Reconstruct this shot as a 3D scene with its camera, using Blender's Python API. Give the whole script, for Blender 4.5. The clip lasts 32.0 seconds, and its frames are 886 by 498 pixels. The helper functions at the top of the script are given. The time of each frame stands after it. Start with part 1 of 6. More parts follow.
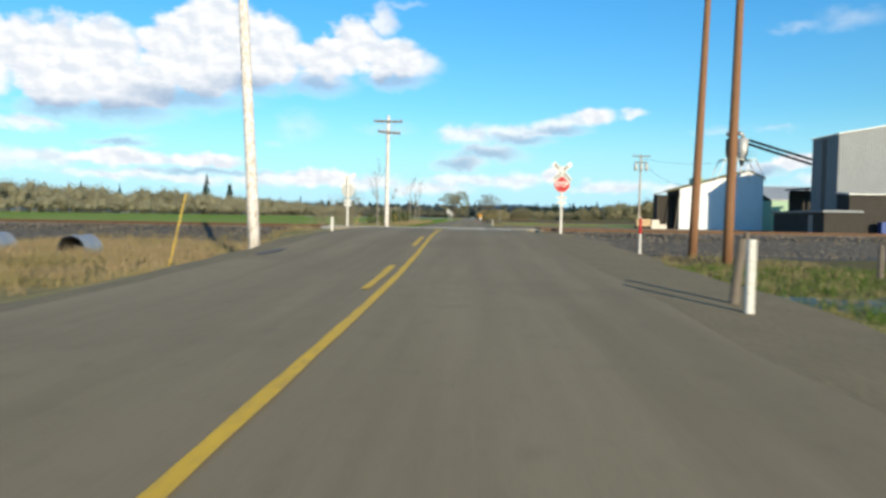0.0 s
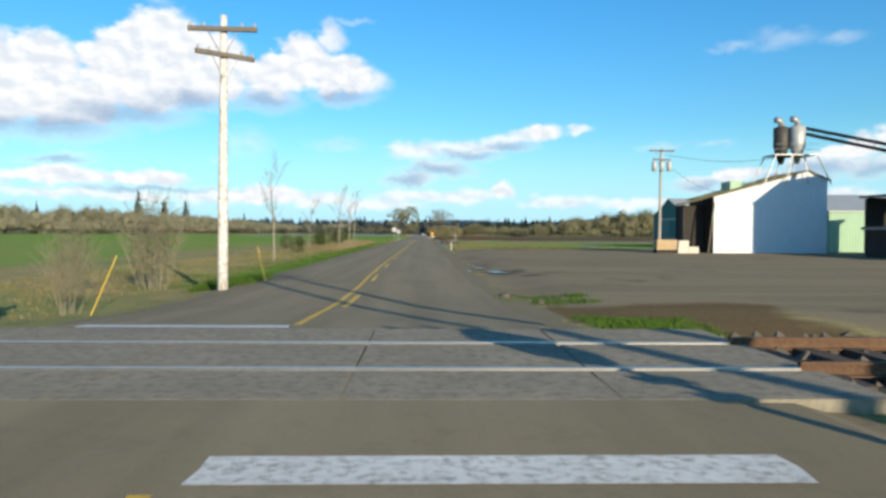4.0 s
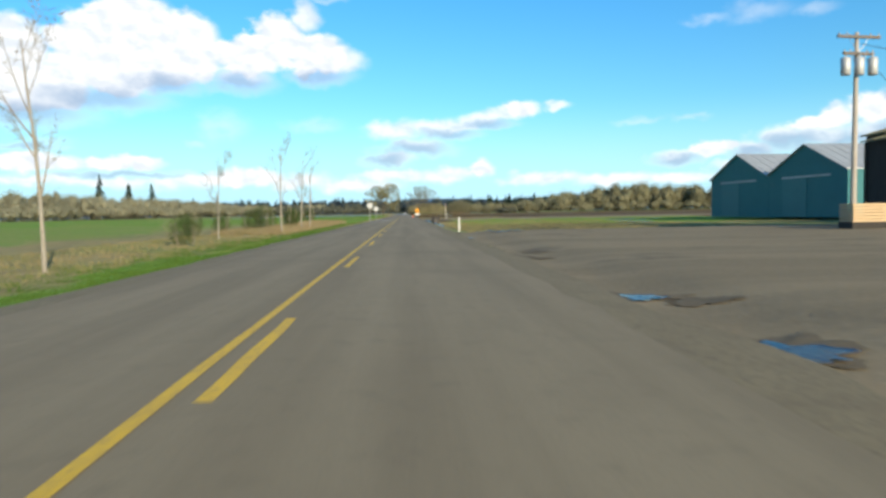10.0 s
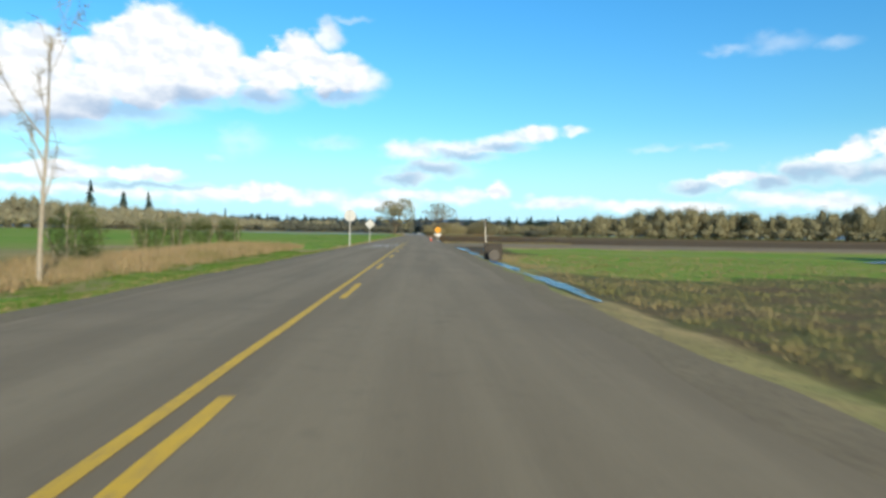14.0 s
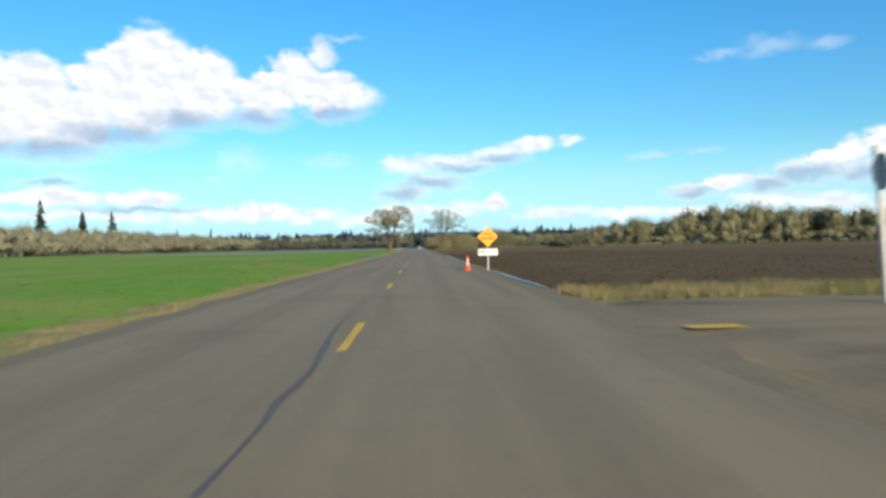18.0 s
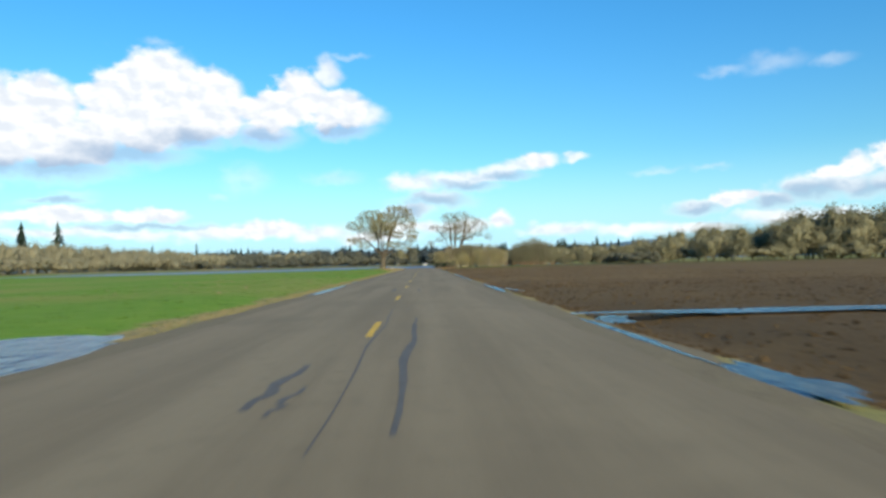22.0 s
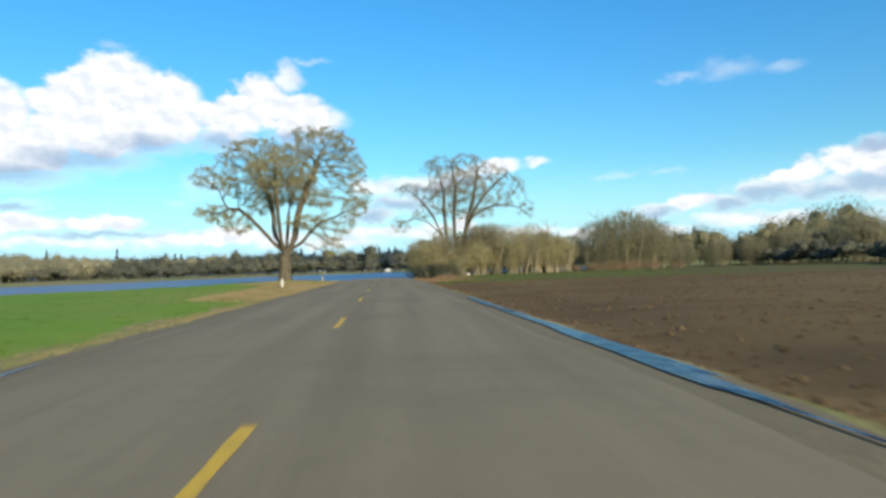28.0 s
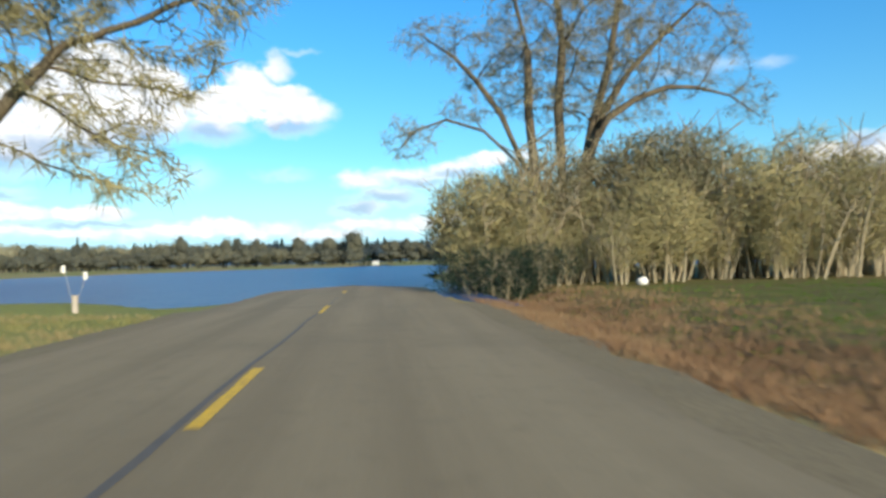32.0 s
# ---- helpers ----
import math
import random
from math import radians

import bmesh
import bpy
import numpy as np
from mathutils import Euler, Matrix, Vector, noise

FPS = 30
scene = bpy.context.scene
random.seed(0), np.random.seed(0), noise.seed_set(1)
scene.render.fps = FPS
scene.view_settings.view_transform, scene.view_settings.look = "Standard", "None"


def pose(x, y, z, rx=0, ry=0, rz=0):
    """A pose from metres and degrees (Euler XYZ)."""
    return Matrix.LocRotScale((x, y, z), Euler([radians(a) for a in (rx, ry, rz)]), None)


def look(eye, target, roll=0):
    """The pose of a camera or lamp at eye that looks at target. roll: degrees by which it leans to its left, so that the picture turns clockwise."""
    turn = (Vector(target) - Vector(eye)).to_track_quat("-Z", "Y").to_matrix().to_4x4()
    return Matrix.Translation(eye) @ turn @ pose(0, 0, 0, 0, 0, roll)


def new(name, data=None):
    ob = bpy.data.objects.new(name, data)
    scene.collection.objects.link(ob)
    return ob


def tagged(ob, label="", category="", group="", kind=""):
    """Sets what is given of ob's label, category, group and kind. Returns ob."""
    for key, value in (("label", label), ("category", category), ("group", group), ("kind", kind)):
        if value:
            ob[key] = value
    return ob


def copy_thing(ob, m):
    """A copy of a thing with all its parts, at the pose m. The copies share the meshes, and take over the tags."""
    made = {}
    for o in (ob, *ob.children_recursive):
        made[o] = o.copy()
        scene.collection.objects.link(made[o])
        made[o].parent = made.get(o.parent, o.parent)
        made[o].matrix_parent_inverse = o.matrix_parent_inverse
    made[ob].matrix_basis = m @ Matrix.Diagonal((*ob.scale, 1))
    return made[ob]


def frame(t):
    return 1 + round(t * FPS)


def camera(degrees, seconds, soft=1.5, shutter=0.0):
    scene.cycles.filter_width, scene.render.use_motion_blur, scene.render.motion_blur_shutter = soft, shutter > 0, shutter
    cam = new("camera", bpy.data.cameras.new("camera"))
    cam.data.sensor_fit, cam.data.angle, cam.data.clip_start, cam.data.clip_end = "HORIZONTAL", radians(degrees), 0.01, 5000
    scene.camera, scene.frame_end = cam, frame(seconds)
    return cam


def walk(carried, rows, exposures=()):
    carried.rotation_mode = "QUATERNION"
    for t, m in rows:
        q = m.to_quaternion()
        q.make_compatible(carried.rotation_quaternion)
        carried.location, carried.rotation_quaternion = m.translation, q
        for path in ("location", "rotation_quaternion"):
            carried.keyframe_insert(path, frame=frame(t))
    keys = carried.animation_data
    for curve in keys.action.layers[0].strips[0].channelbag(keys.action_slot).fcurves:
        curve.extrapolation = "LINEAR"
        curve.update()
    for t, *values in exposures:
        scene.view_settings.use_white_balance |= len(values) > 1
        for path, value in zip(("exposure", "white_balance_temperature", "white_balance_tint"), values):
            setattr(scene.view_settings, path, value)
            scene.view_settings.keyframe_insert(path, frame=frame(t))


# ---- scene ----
# ---- camera ----
cam = camera(64.0, 32.0, soft=3.0, shutter=0.3)
PATH = [
    (0, (2.272, 15.276, 1.119), (2.1868, 17.2722, 1.0288), 0.95),
    (0.5, (2.329, 21.728, 1.260), (2.2436, 23.7241, 1.1706), 1.34),
    (1, (2.222, 27.597, 1.340), (2.1214, 29.5934, 1.2768), 0.84),
    (1.5, (2.184, 32.947, 1.490), (2.1255, 34.9448, 1.4270), 0.95),
    (2, (2.107, 37.404, 1.660), (2.0429, 39.4024, 1.6165), 0.94),
    (2.5, (2.137, 40.723, 1.830), (2.1522, 42.7216, 1.7610), 1.04),
    (4.5, (2.130, 46.196, 1.776), (2.2124, 48.1942, 1.7356), -0.24),
    (5, (2.052, 47.245, 1.836), (2.3434, 49.2212, 1.7368), -3.64),
    (5.5, (1.933, 48.328, 1.740), (2.2327, 50.3022, 1.6295), -2.74),
    (6, (1.799, 49.556, 1.682), (2.1400, 51.5158, 1.4738), -4.65),
    (6.5, (1.821, 51.276, 1.715), (2.1661, 53.2463, 1.6923), -1.35),
    (7, (1.863, 53.393, 1.618), (2.0579, 55.3756, 1.4412), -3.35),
    (7.5, (1.566, 56.026, 1.643), (1.7351, 58.0098, 1.4556), -1.04),
    (8, (1.405, 59.137, 1.378), (1.5008, 61.1309, 1.2493), -0.42),
    (8.5, (1.448, 62.769, 1.278), (1.5332, 64.7636, 1.1652), -0.30),
    (9, (1.334, 67.074, 1.288), (1.4917, 69.0616, 1.1246), -2.03),
    (9.5, (1.411, 71.835, 1.216), (1.5384, 73.8236, 1.0447), -1.18),
    (10, (1.459, 77.088, 1.223), (1.5650, 79.0823, 1.1192), -1.03),
    (10.5, (1.564, 83.079, 1.238), (1.6959, 85.0722, 1.1313), -0.95),
    (11, (1.494, 89.553, 1.211), (1.6291, 91.5471, 1.1347), -0.57),
    (11.5, (1.562, 96.291, 1.204), (1.6619, 98.2875, 1.1318), -0.95),
    (12, (1.515, 103.225, 1.154), (1.6267, 105.2204, 1.0809), -0.74),
    (12.5, (1.496, 110.235, 1.239), (1.5999, 112.2302, 1.1558), -0.55),
    (13, (1.493, 117.369, 1.183), (1.5960, 119.3647, 1.0926), -0.43),
    (13.5, (1.509, 124.677, 1.259), (1.6069, 126.6734, 1.1832), -0.25),
    (14, (1.470, 132.235, 1.212), (1.5378, 134.2336, 1.1669), 0.97),
    (14.5, (1.412, 140.107, 1.245), (1.4994, 142.1045, 1.2025), 1.05),
    (16.5, (1.079, 178.002, 1.239), (1.1615, 179.9997, 1.1955), -0.22),
    (17, (1.021, 187.879, 1.200), (1.1120, 189.8761, 1.1419), -0.14),
    (17.5, (0.963, 197.991, 1.243), (1.0402, 199.9896, 1.2138), -0.66),
    (18, (0.900, 208.603, 1.229), (0.9676, 210.6017, 1.2216), -1.14),
    (18.5, (0.909, 219.977, 1.244), (0.9878, 221.9756, 1.2231), -1.25),
    (19, (0.911, 231.803, 1.276), (0.9854, 233.8021, 1.2693), -1.03),
    (19.5, (0.908, 243.770, 1.245), (0.9854, 245.7687, 1.2511), -1.75),
    (20, (0.897, 255.758, 1.272), (0.9798, 257.7565, 1.3021), -1.36),
    (20.5, (0.881, 267.649, 1.246), (0.9542, 269.6470, 1.2776), -0.85),
    (21, (0.857, 279.402, 1.302), (0.9194, 281.4005, 1.3528), -1.17),
    (21.5, (0.880, 290.980, 1.268), (0.9347, 292.9787, 1.3091), -0.86),
    (22, (0.939, 302.476, 1.243), (0.9930, 304.4749, 1.2835), -1.25),
    (22.5, (0.942, 314.054, 1.244), (1.0088, 316.0527, 1.2827), -1.56),
    (23, (0.938, 325.596, 1.228), (1.0282, 327.5936, 1.2718), -1.35),
    (23.5, (0.959, 336.984, 1.244), (1.0631, 338.9803, 1.3013), -1.76),
    (24, (0.973, 347.794, 1.287), (1.0750, 349.7914, 1.3249), -1.84),
    (24.5, (1.056, 357.604, 1.253), (1.1599, 359.6012, 1.2990), -1.86),
    (26.5, (0.999, 403.146, 1.194), (1.0969, 405.1432, 1.2481), -2.14),
    (27, (1.078, 413.520, 1.223), (1.2173, 415.5140, 1.2866), -2.23),
    (27.5, (1.091, 423.698, 1.238), (1.2601, 425.6901, 1.2866), -1.83),
    (28, (1.085, 433.641, 1.225), (1.2433, 435.6341, 1.2767), -1.84),
    (28.5, (1.107, 443.354, 1.241), (1.2513, 445.3474, 1.3152), -1.74),
    (29, (1.149, 452.792, 1.263), (1.3171, 454.7838, 1.3416), -1.57),
    (29.5, (1.249, 461.952, 1.244), (1.4147, 463.9430, 1.3266), -1.35),
    (30, (1.274, 470.933, 1.243), (1.4354, 472.9257, 1.2965), -1.67),
    (30.5, (1.392, 479.759, 1.240), (1.5480, 481.7515, 1.3006), -2.25),
    (31, (1.448, 488.219, 1.298), (1.6288, 490.2109, 1.3382), -0.96),
    (31.5, (1.426, 496.150, 1.252), (1.6182, 498.1403, 1.2901), -0.95),
    (32, (1.364, 503.941, 1.229), (1.5533, 505.9315, 1.2593), -1.47),
]
EXPOSURES = [(0.0, 0.52), (4.5, 0.52), (6.0, 0.56), (8.0, 0.66), (11.0, 0.66), (18.0, 0.58), (28.0, 0.60), (30.0, 0.60), (32.0, 0.76)]
walk(cam, [(t, look(eye, target, roll)) for t, eye, target, roll in PATH], EXPOSURES)

# ---- sky and sun ----
SUN_AZ, SUN_EL = 155.8, 17.4      # degrees clockwise from +y, degrees above the horizon
sun = new("sun", bpy.data.lights.new("sun", "SUN"))
sun.data.energy, sun.data.angle, sun.data.color = 5.0, radians(0.6), (1.0, 0.85, 0.60)
sun_way = Vector((math.sin(radians(SUN_AZ)) * math.cos(radians(SUN_EL)), math.cos(radians(SUN_AZ)) * math.cos(radians(SUN_EL)), math.sin(radians(SUN_EL))))
sun.matrix_world = look(tuple(sun_way * 100), (0, 0, 0))

# clouds: azimuth, elevation, half width, half height in degrees
HEAP = [(-20.2, 13.4, 3.4, 2.81), (-16.5, 13.3, 2.4, 1.85), (-23.5, 11.7, 2.3, 2.46), (-27.9, 11.5, 2.4, 2.21), (-31.2, 10.8, 2.2, 2.58), (-33.6, 11.1, 2.4, 2.14), (-21.3, 10.8, 4.4, 2.02), (-26.6, 9.2, 4.0, 1.88), (-16.7, 11.3, 2.8, 1.59), (-12.1, 12.0, 2.9, 1.53), (-9.7, 13.3, 2.1, 1.62), (-6.9, 12.2, 2.9, 1.56), (-30.9, 8.6, 2.8, 1.5), (-37.5, 9.5, 4.0, 2.6), (-45.0, 11.0, 6.0, 3.5)]
PUFFS = [(9.3, 8.0, 1.6, 0.67), (6.2, 3.4, 1.0, 0.69), (23.5, 4.4, 1.4, 0.72), (31.8, 6.2, 1.3, 0.87), (34.2, 6.6, 1.5, 1.15), (36.5, 6.7, 1.9, 1.35), (25.0, 4.6, 0.9, 0.42), (-26.7, 4.0, 3.6, 0.59), (-21.0, 4.0, 2.7, 0.54), (-12.4, 2.9, 3.5, 0.75), (30.2, 5.8, 1.1, 0.56), (39.8, 6.8, 3.0, 1.6)]
WISPS = [(7.9, 7.6, 2.0, 0.5), (4.6, 6.9, 2.2, 0.6), (-0.7, 6.6, 2.4, 0.77), (2.9, 6.6, 2.4, 0.77), (1.1, 5.3, 2.5, 0.72), (-0.8, 4.4, 1.8, 0.55), (6.1, 7.2, 2.2, 0.58), (12.3, 8.2, 1.2, 0.4), (21.4, 3.9, 1.7, 0.52), (26.6, 4.2, 1.8, 0.62), (28.7, 5.0, 1.9, 0.81), (31.1, 4.9, 2.5, 0.8), (34.2, 4.9, 2.3, 0.85), (36.2, 7.6, 1.4, 0.53), (-7.5, 15.1, 1.2, 1.11), (-4.6, 11.8, 1.9, 0.97), (-12.6, 10.4, 2.5, 0.94), (36.8, 4.8, 2.5, 1.13)]
FAINT = [(-13.8, 6.9, 1.9, 1.3), (-15.9, 5.5, 1.1, 0.34), (-7.0, 6.9, 2.3, 0.62), (26.9, 14.0, 2.4, 0.71), (23.4, 13.8, 1.9, 0.36), (30.7, 13.7, 1.6, 0.5), (18.6, 6.7, 1.8, 0.31), (22.3, 6.8, 1.7, 0.29), (-20.4, 16.6, 1.2, 0.35), (-5.6, 16.3, 1.6, 0.26), (-26.0, 5.4, 1.8, 0.48), (-27.0, 7.2, 3.1, 0.71)]
STRATA = [(-16.9, 2.7, 2.8, 0.6), (-8.5, 2.7, 2.9, 0.62), (-4.0, 2.3, 3.4, 0.55), (-0.8, 3.0, 3.2, 0.54), (3.3, 3.0, 2.7, 0.55), (11.0, 2.6, 3.1, 0.45), (16.7, 2.4, 3.2, 0.45), (26.9, 2.9, 2.9, 0.58), (30.6, 2.8, 2.5, 0.56), (34.7, 2.1, 2.6, 0.7), (-27.1, 2.9, 3.8, 0.39), (-22.4, 2.6, 3.4, 0.38), (-31.9, 3.9, 2.8, 0.6), (21.3, 2.4, 2.9, 0.39), (-32.8, 6.1, 2.1, 0.52), (-38.0, 3.5, 6.0, 0.8), (41.0, 3.0, 5.0, 0.9)]
GREY = [(-27.0, 7.3, 4.1, 0.94), (-22.3, 8.6, 4.1, 0.98), (-18.0, 9.8, 2.6, 0.83), (-12.6, 10.1, 2.6, 0.77), (-6.5, 10.7, 2.5, 0.61), (1.0, 5.1, 3.0, 0.64), (-1.3, 4.3, 1.8, 0.54), (3.8, 6.2, 2.3, 0.41), (6.6, 6.9, 2.3, 0.36), (29.2, 4.6, 2.6, 0.69), (32.8, 4.6, 2.7, 0.67), (36.1, 4.9, 2.6, 0.75), (36.2, 7.6, 1.6, 0.53), (26.6, 4.0, 1.9, 0.5), (21.4, 3.7, 1.8, 0.44), (-20.9, 3.2, 5.0, 0.29), (-30.9, 7.2, 2.8, 0.75), (-27.0, 5.0, 2.1, 0.31)]


class Nodes:
    """Short hand for building node trees."""

    def __init__(self, tree):
        self.tree = tree
        tree.nodes.clear()

    def add(self, kind, **inputs):
        node = self.tree.nodes.new(kind)
        for key, value in inputs.items():
            if key.startswith("p_"):
                self.prop(node, key[2:], value)
            else:
                self.put(node.inputs[int(key[1:]) if key[0] == "i" and key[1:].isdigit() else key.replace("_", " ")], value)
        return node

    def prop(self, node, key, value):
        setattr(node, key, value)

    def put(self, socket, value):
        if isinstance(value, bpy.types.NodeSocket):
            self.tree.links.new(value, socket)
        else:
            socket.default_value = value

    def math(self, op, a, b=0.0, c=0.0):
        node = self.tree.nodes.new("ShaderNodeMath")
        node.operation = op
        for n, v in enumerate((a, b, c)):
            self.put(node.inputs[n], v)
        return node.outputs[0]

    def vec(self, op, a, b=(0, 0, 0)):
        node = self.tree.nodes.new("ShaderNodeVectorMath")
        node.operation = op
        self.put(node.inputs[0], a), self.put(node.inputs[1], b)
        return node.outputs["Value" if op in ("LENGTH", "DOT_PRODUCT", "DISTANCE") else "Vector"]

    def noise(self, vector, scale, detail=4.0, rough=0.55, distort=0.0):
        node = self.add("ShaderNodeTexNoise", Vector=vector, Scale=scale, Detail=detail, Roughness=rough, Distortion=distort)
        return node.outputs

    def ramp(self, value, low, high):
        node = self.add("ShaderNodeMapRange", Value=value, From_Min=low, From_Max=high)
        node.interpolation_type = "SMOOTHSTEP"
        return node.outputs[0]

    def mix(self, fac, a, b, blend="MIX"):
        node = self.tree.nodes.new("ShaderNodeMix")
        node.data_type, node.blend_type = "RGBA", blend
        for socket, value in zip((node.inputs[0], node.inputs[6], node.inputs[7]), (fac, a, b)):
            if isinstance(value, tuple) and len(value) == 3:
                value = (*value, 1.0)
            self.put(socket, value)
        return node.outputs[2]


world = bpy.data.worlds.new("world")
scene.world = world
world.use_nodes = True
wn = Nodes(world.node_tree)
sky = wn.add("ShaderNodeTexSky", p_sky_type="NISHITA", p_sun_disc=False, p_sun_elevation=radians(SUN_EL), p_sun_rotation=radians(SUN_AZ), p_air_density=1.0, p_dust_density=0.4, p_ozone_density=2.0)
way = wn.add("ShaderNodeTexCoord").outputs["Generated"]
split = wn.add("ShaderNodeSeparateXYZ", Vector=way).outputs
azimuth = wn.math("MULTIPLY", wn.math("ARCTAN2", split[0], split[1]), 57.2958)
elevation = wn.math("MULTIPLY", wn.math("ARCSINE", split[2]), 57.2958)
plane = wn.add("ShaderNodeCombineXYZ", X=azimuth, Y=elevation, Z=0.0).outputs[0]
stretch = wn.vec("MULTIPLY", plane, (1.0, 1.5, 1.0))
warp = wn.vec("MULTIPLY", wn.vec("SUBTRACT", wn.noise(stretch, 0.55, 3.0, 0.55)[1], (0.5, 0.5, 0.5)), (2.2, 1.3, 0.0))
warped = wn.vec("ADD", plane, warp)


def bank(rows):
    """How deep inside the nearest of some ellipses the view direction lies."""
    depth = None
    for a, e, w, h in rows:
        away = wn.vec("LENGTH", wn.vec("MULTIPLY", wn.vec("SUBTRACT", warped, (a, e, 0)), (1 / w, 1 / h, 0)))
        inside = wn.math("SUBTRACT", 1.2, away)
        depth = inside if depth is None else wn.math("SMOOTH_MAX", depth, inside, 0.2)
    return depth


# billows, and their sunlit sides: where the cloud thins upwards and to the right
puffs = wn.noise(stretch, 0.55, 4.0, 0.52)[0]
beyond = wn.noise(wn.vec("ADD", stretch, (0.35, 0.7, 0.0)), 0.55, 4.0, 0.52)[0]
fine = wn.math("MULTIPLY", wn.math("SUBTRACT", puffs, 0.48), 0.9)
relief = wn.ramp(wn.math("SUBTRACT", puffs, beyond), 0.14, -0.2)
soft = wn.math("MULTIPLY", fine, 0.55)
heap = wn.ramp(wn.math("ADD", bank(HEAP), fine), 0.0, 0.42)
heads = wn.ramp(wn.math("ADD", bank(PUFFS), fine), -0.05, 0.55)
wisps = wn.math("MULTIPLY", wn.ramp(wn.math("ADD", bank(WISPS), soft), -0.15, 0.8), 0.85)
veil = wn.math("MULTIPLY", wn.ramp(wn.math("ADD", bank(FAINT), soft), -0.1, 1.15), 0.3)
strata = wn.math("MULTIPLY", wn.ramp(wn.math("ADD", bank(STRATA), fine), -0.25, 0.8), 0.85)
under = wn.ramp(wn.math("ADD", bank(GREY), wn.math("MULTIPLY", fine, 0.8)), -0.35, 1.0)
grey = wn.math("MAXIMUM", wn.math("MULTIPLY", under, 0.95), wn.math("MULTIPLY", relief, 0.36))
# scattered cumulus in the rest of the sky
behind = wn.ramp(wn.math("ABSOLUTE", azimuth), 42.0, 60.0)
loose = wn.math("MULTIPLY", wn.ramp(wn.noise(wn.vec("MULTIPLY", way, (1, 1, 2.5)), 2.4, 6.0, 0.6)[0], 0.58, 0.70), behind)
cover = wn.math("MAXIMUM", wn.math("MAXIMUM", wn.math("MAXIMUM", heap, wisps), wn.math("MAXIMUM", heads, veil)), wn.math("MAXIMUM", strata, loose))
cover = wn.math("MAXIMUM", cover, wn.math("MULTIPLY", under, 0.72))
cover = wn.math("MULTIPLY", cover, wn.ramp(split[2], -0.01, 0.02))
tint = wn.mix(wn.ramp(elevation, 0.0, 22.0), (0.64, 1.10, 1.20), (0.36, 1.12, 1.55))
blue = wn.mix(1.0, sky.outputs[0], tint, "MULTIPLY")
haze = wn.mix(wn.ramp(elevation, 9.0, -1.0), blue, (4.3, 7.2, 9.0))
cloud_col = wn.mix(grey, (8.2, 8.3, 8.4), (3.1, 4.2, 5.7))
both = wn.mix(cover, haze, cloud_col)
glow = wn.add("ShaderNodeBackground", Color=both, Strength=0.087)
wn.add("ShaderNodeOutputWorld", Surface=glow.outputs[0])

# ---- materials ----


def material(name, colours, scale=4.0, rough=0.8, metal=0.0, bump=0.0, stretch=(1, 1, 1), spread=0.5, fine=6.0, specular=0.3, piece=0.0):
    """Two or three colours mixed by noise at two scales, with a bump of the fine one. piece: change from object to object."""
    m = bpy.data.materials.new(name)
    m.use_nodes = True
    n = Nodes(m.node_tree)
    at = n.vec("MULTIPLY", n.add("ShaderNodeTexCoord").outputs["Object"], stretch)
    broad, grain = n.noise(at, scale, 4.0, 0.6)[0], n.noise(at, scale * fine, 5.0, 0.65)[0]
    col = n.mix(n.ramp(broad, 0.5 - spread / 2, 0.5 + spread / 2), colours[0], colours[1])
    col = n.mix(n.ramp(grain, 0.42, 0.72), col, colours[-1])
    if piece:
        rand = n.add("ShaderNodeObjectInfo").outputs["Random"]
        col = n.mix(1.0, col, n.add("ShaderNodeCombineColor", i0=n.math("MULTIPLY_ADD", rand, piece, 1 - piece / 2), i1=n.math("MULTIPLY_ADD", rand, piece, 1 - piece / 2), i2=n.math("MULTIPLY_ADD", rand, piece, 1 - piece / 2)).outputs[0], "MULTIPLY")
    shade = n.add("ShaderNodeBsdfPrincipled", Base_Color=col, Metallic=metal, Roughness=n.math("MULTIPLY_ADD", grain, 0.2, rough - 0.1))
    shade.inputs["Specular IOR Level"].default_value = specular
    if bump:
        n.put(shade.inputs["Normal"], n.add("ShaderNodeBump", Strength=bump, Distance=0.02, Height=grain).outputs[0])
    n.add("ShaderNodeOutputMaterial", Surface=shade.outputs[0])
    return m


def leafy(name, colours, scale=0.6):
    """Foliage and twigs: the colour changes from clump to clump."""
    m = bpy.data.materials.new(name)
    m.use_nodes = True
    n = Nodes(m.node_tree)
    rand = n.add("ShaderNodeNewGeometry").outputs["Random Per Island"]
    broad = n.noise(n.add("ShaderNodeTexCoord").outputs["Object"], scale, 3.0)[0]
    col = n.mix(rand, colours[0], colours[1])
    col = n.mix(n.ramp(broad, 0.4, 0.65), col, colours[2])
    shade = n.add("ShaderNodeBsdfPrincipled", Base_Color=col, Roughness=0.85)
    shade.inputs["Specular IOR Level"].default_value = 0.1
    through_light = n.add("ShaderNodeBsdfTranslucent", Color=col)
    n.add("ShaderNodeOutputMaterial", Surface=n.add("ShaderNodeMixShader", i0=0.35, i1=shade.outputs[0], i2=through_light.outputs[0]).outputs[0])
    return m


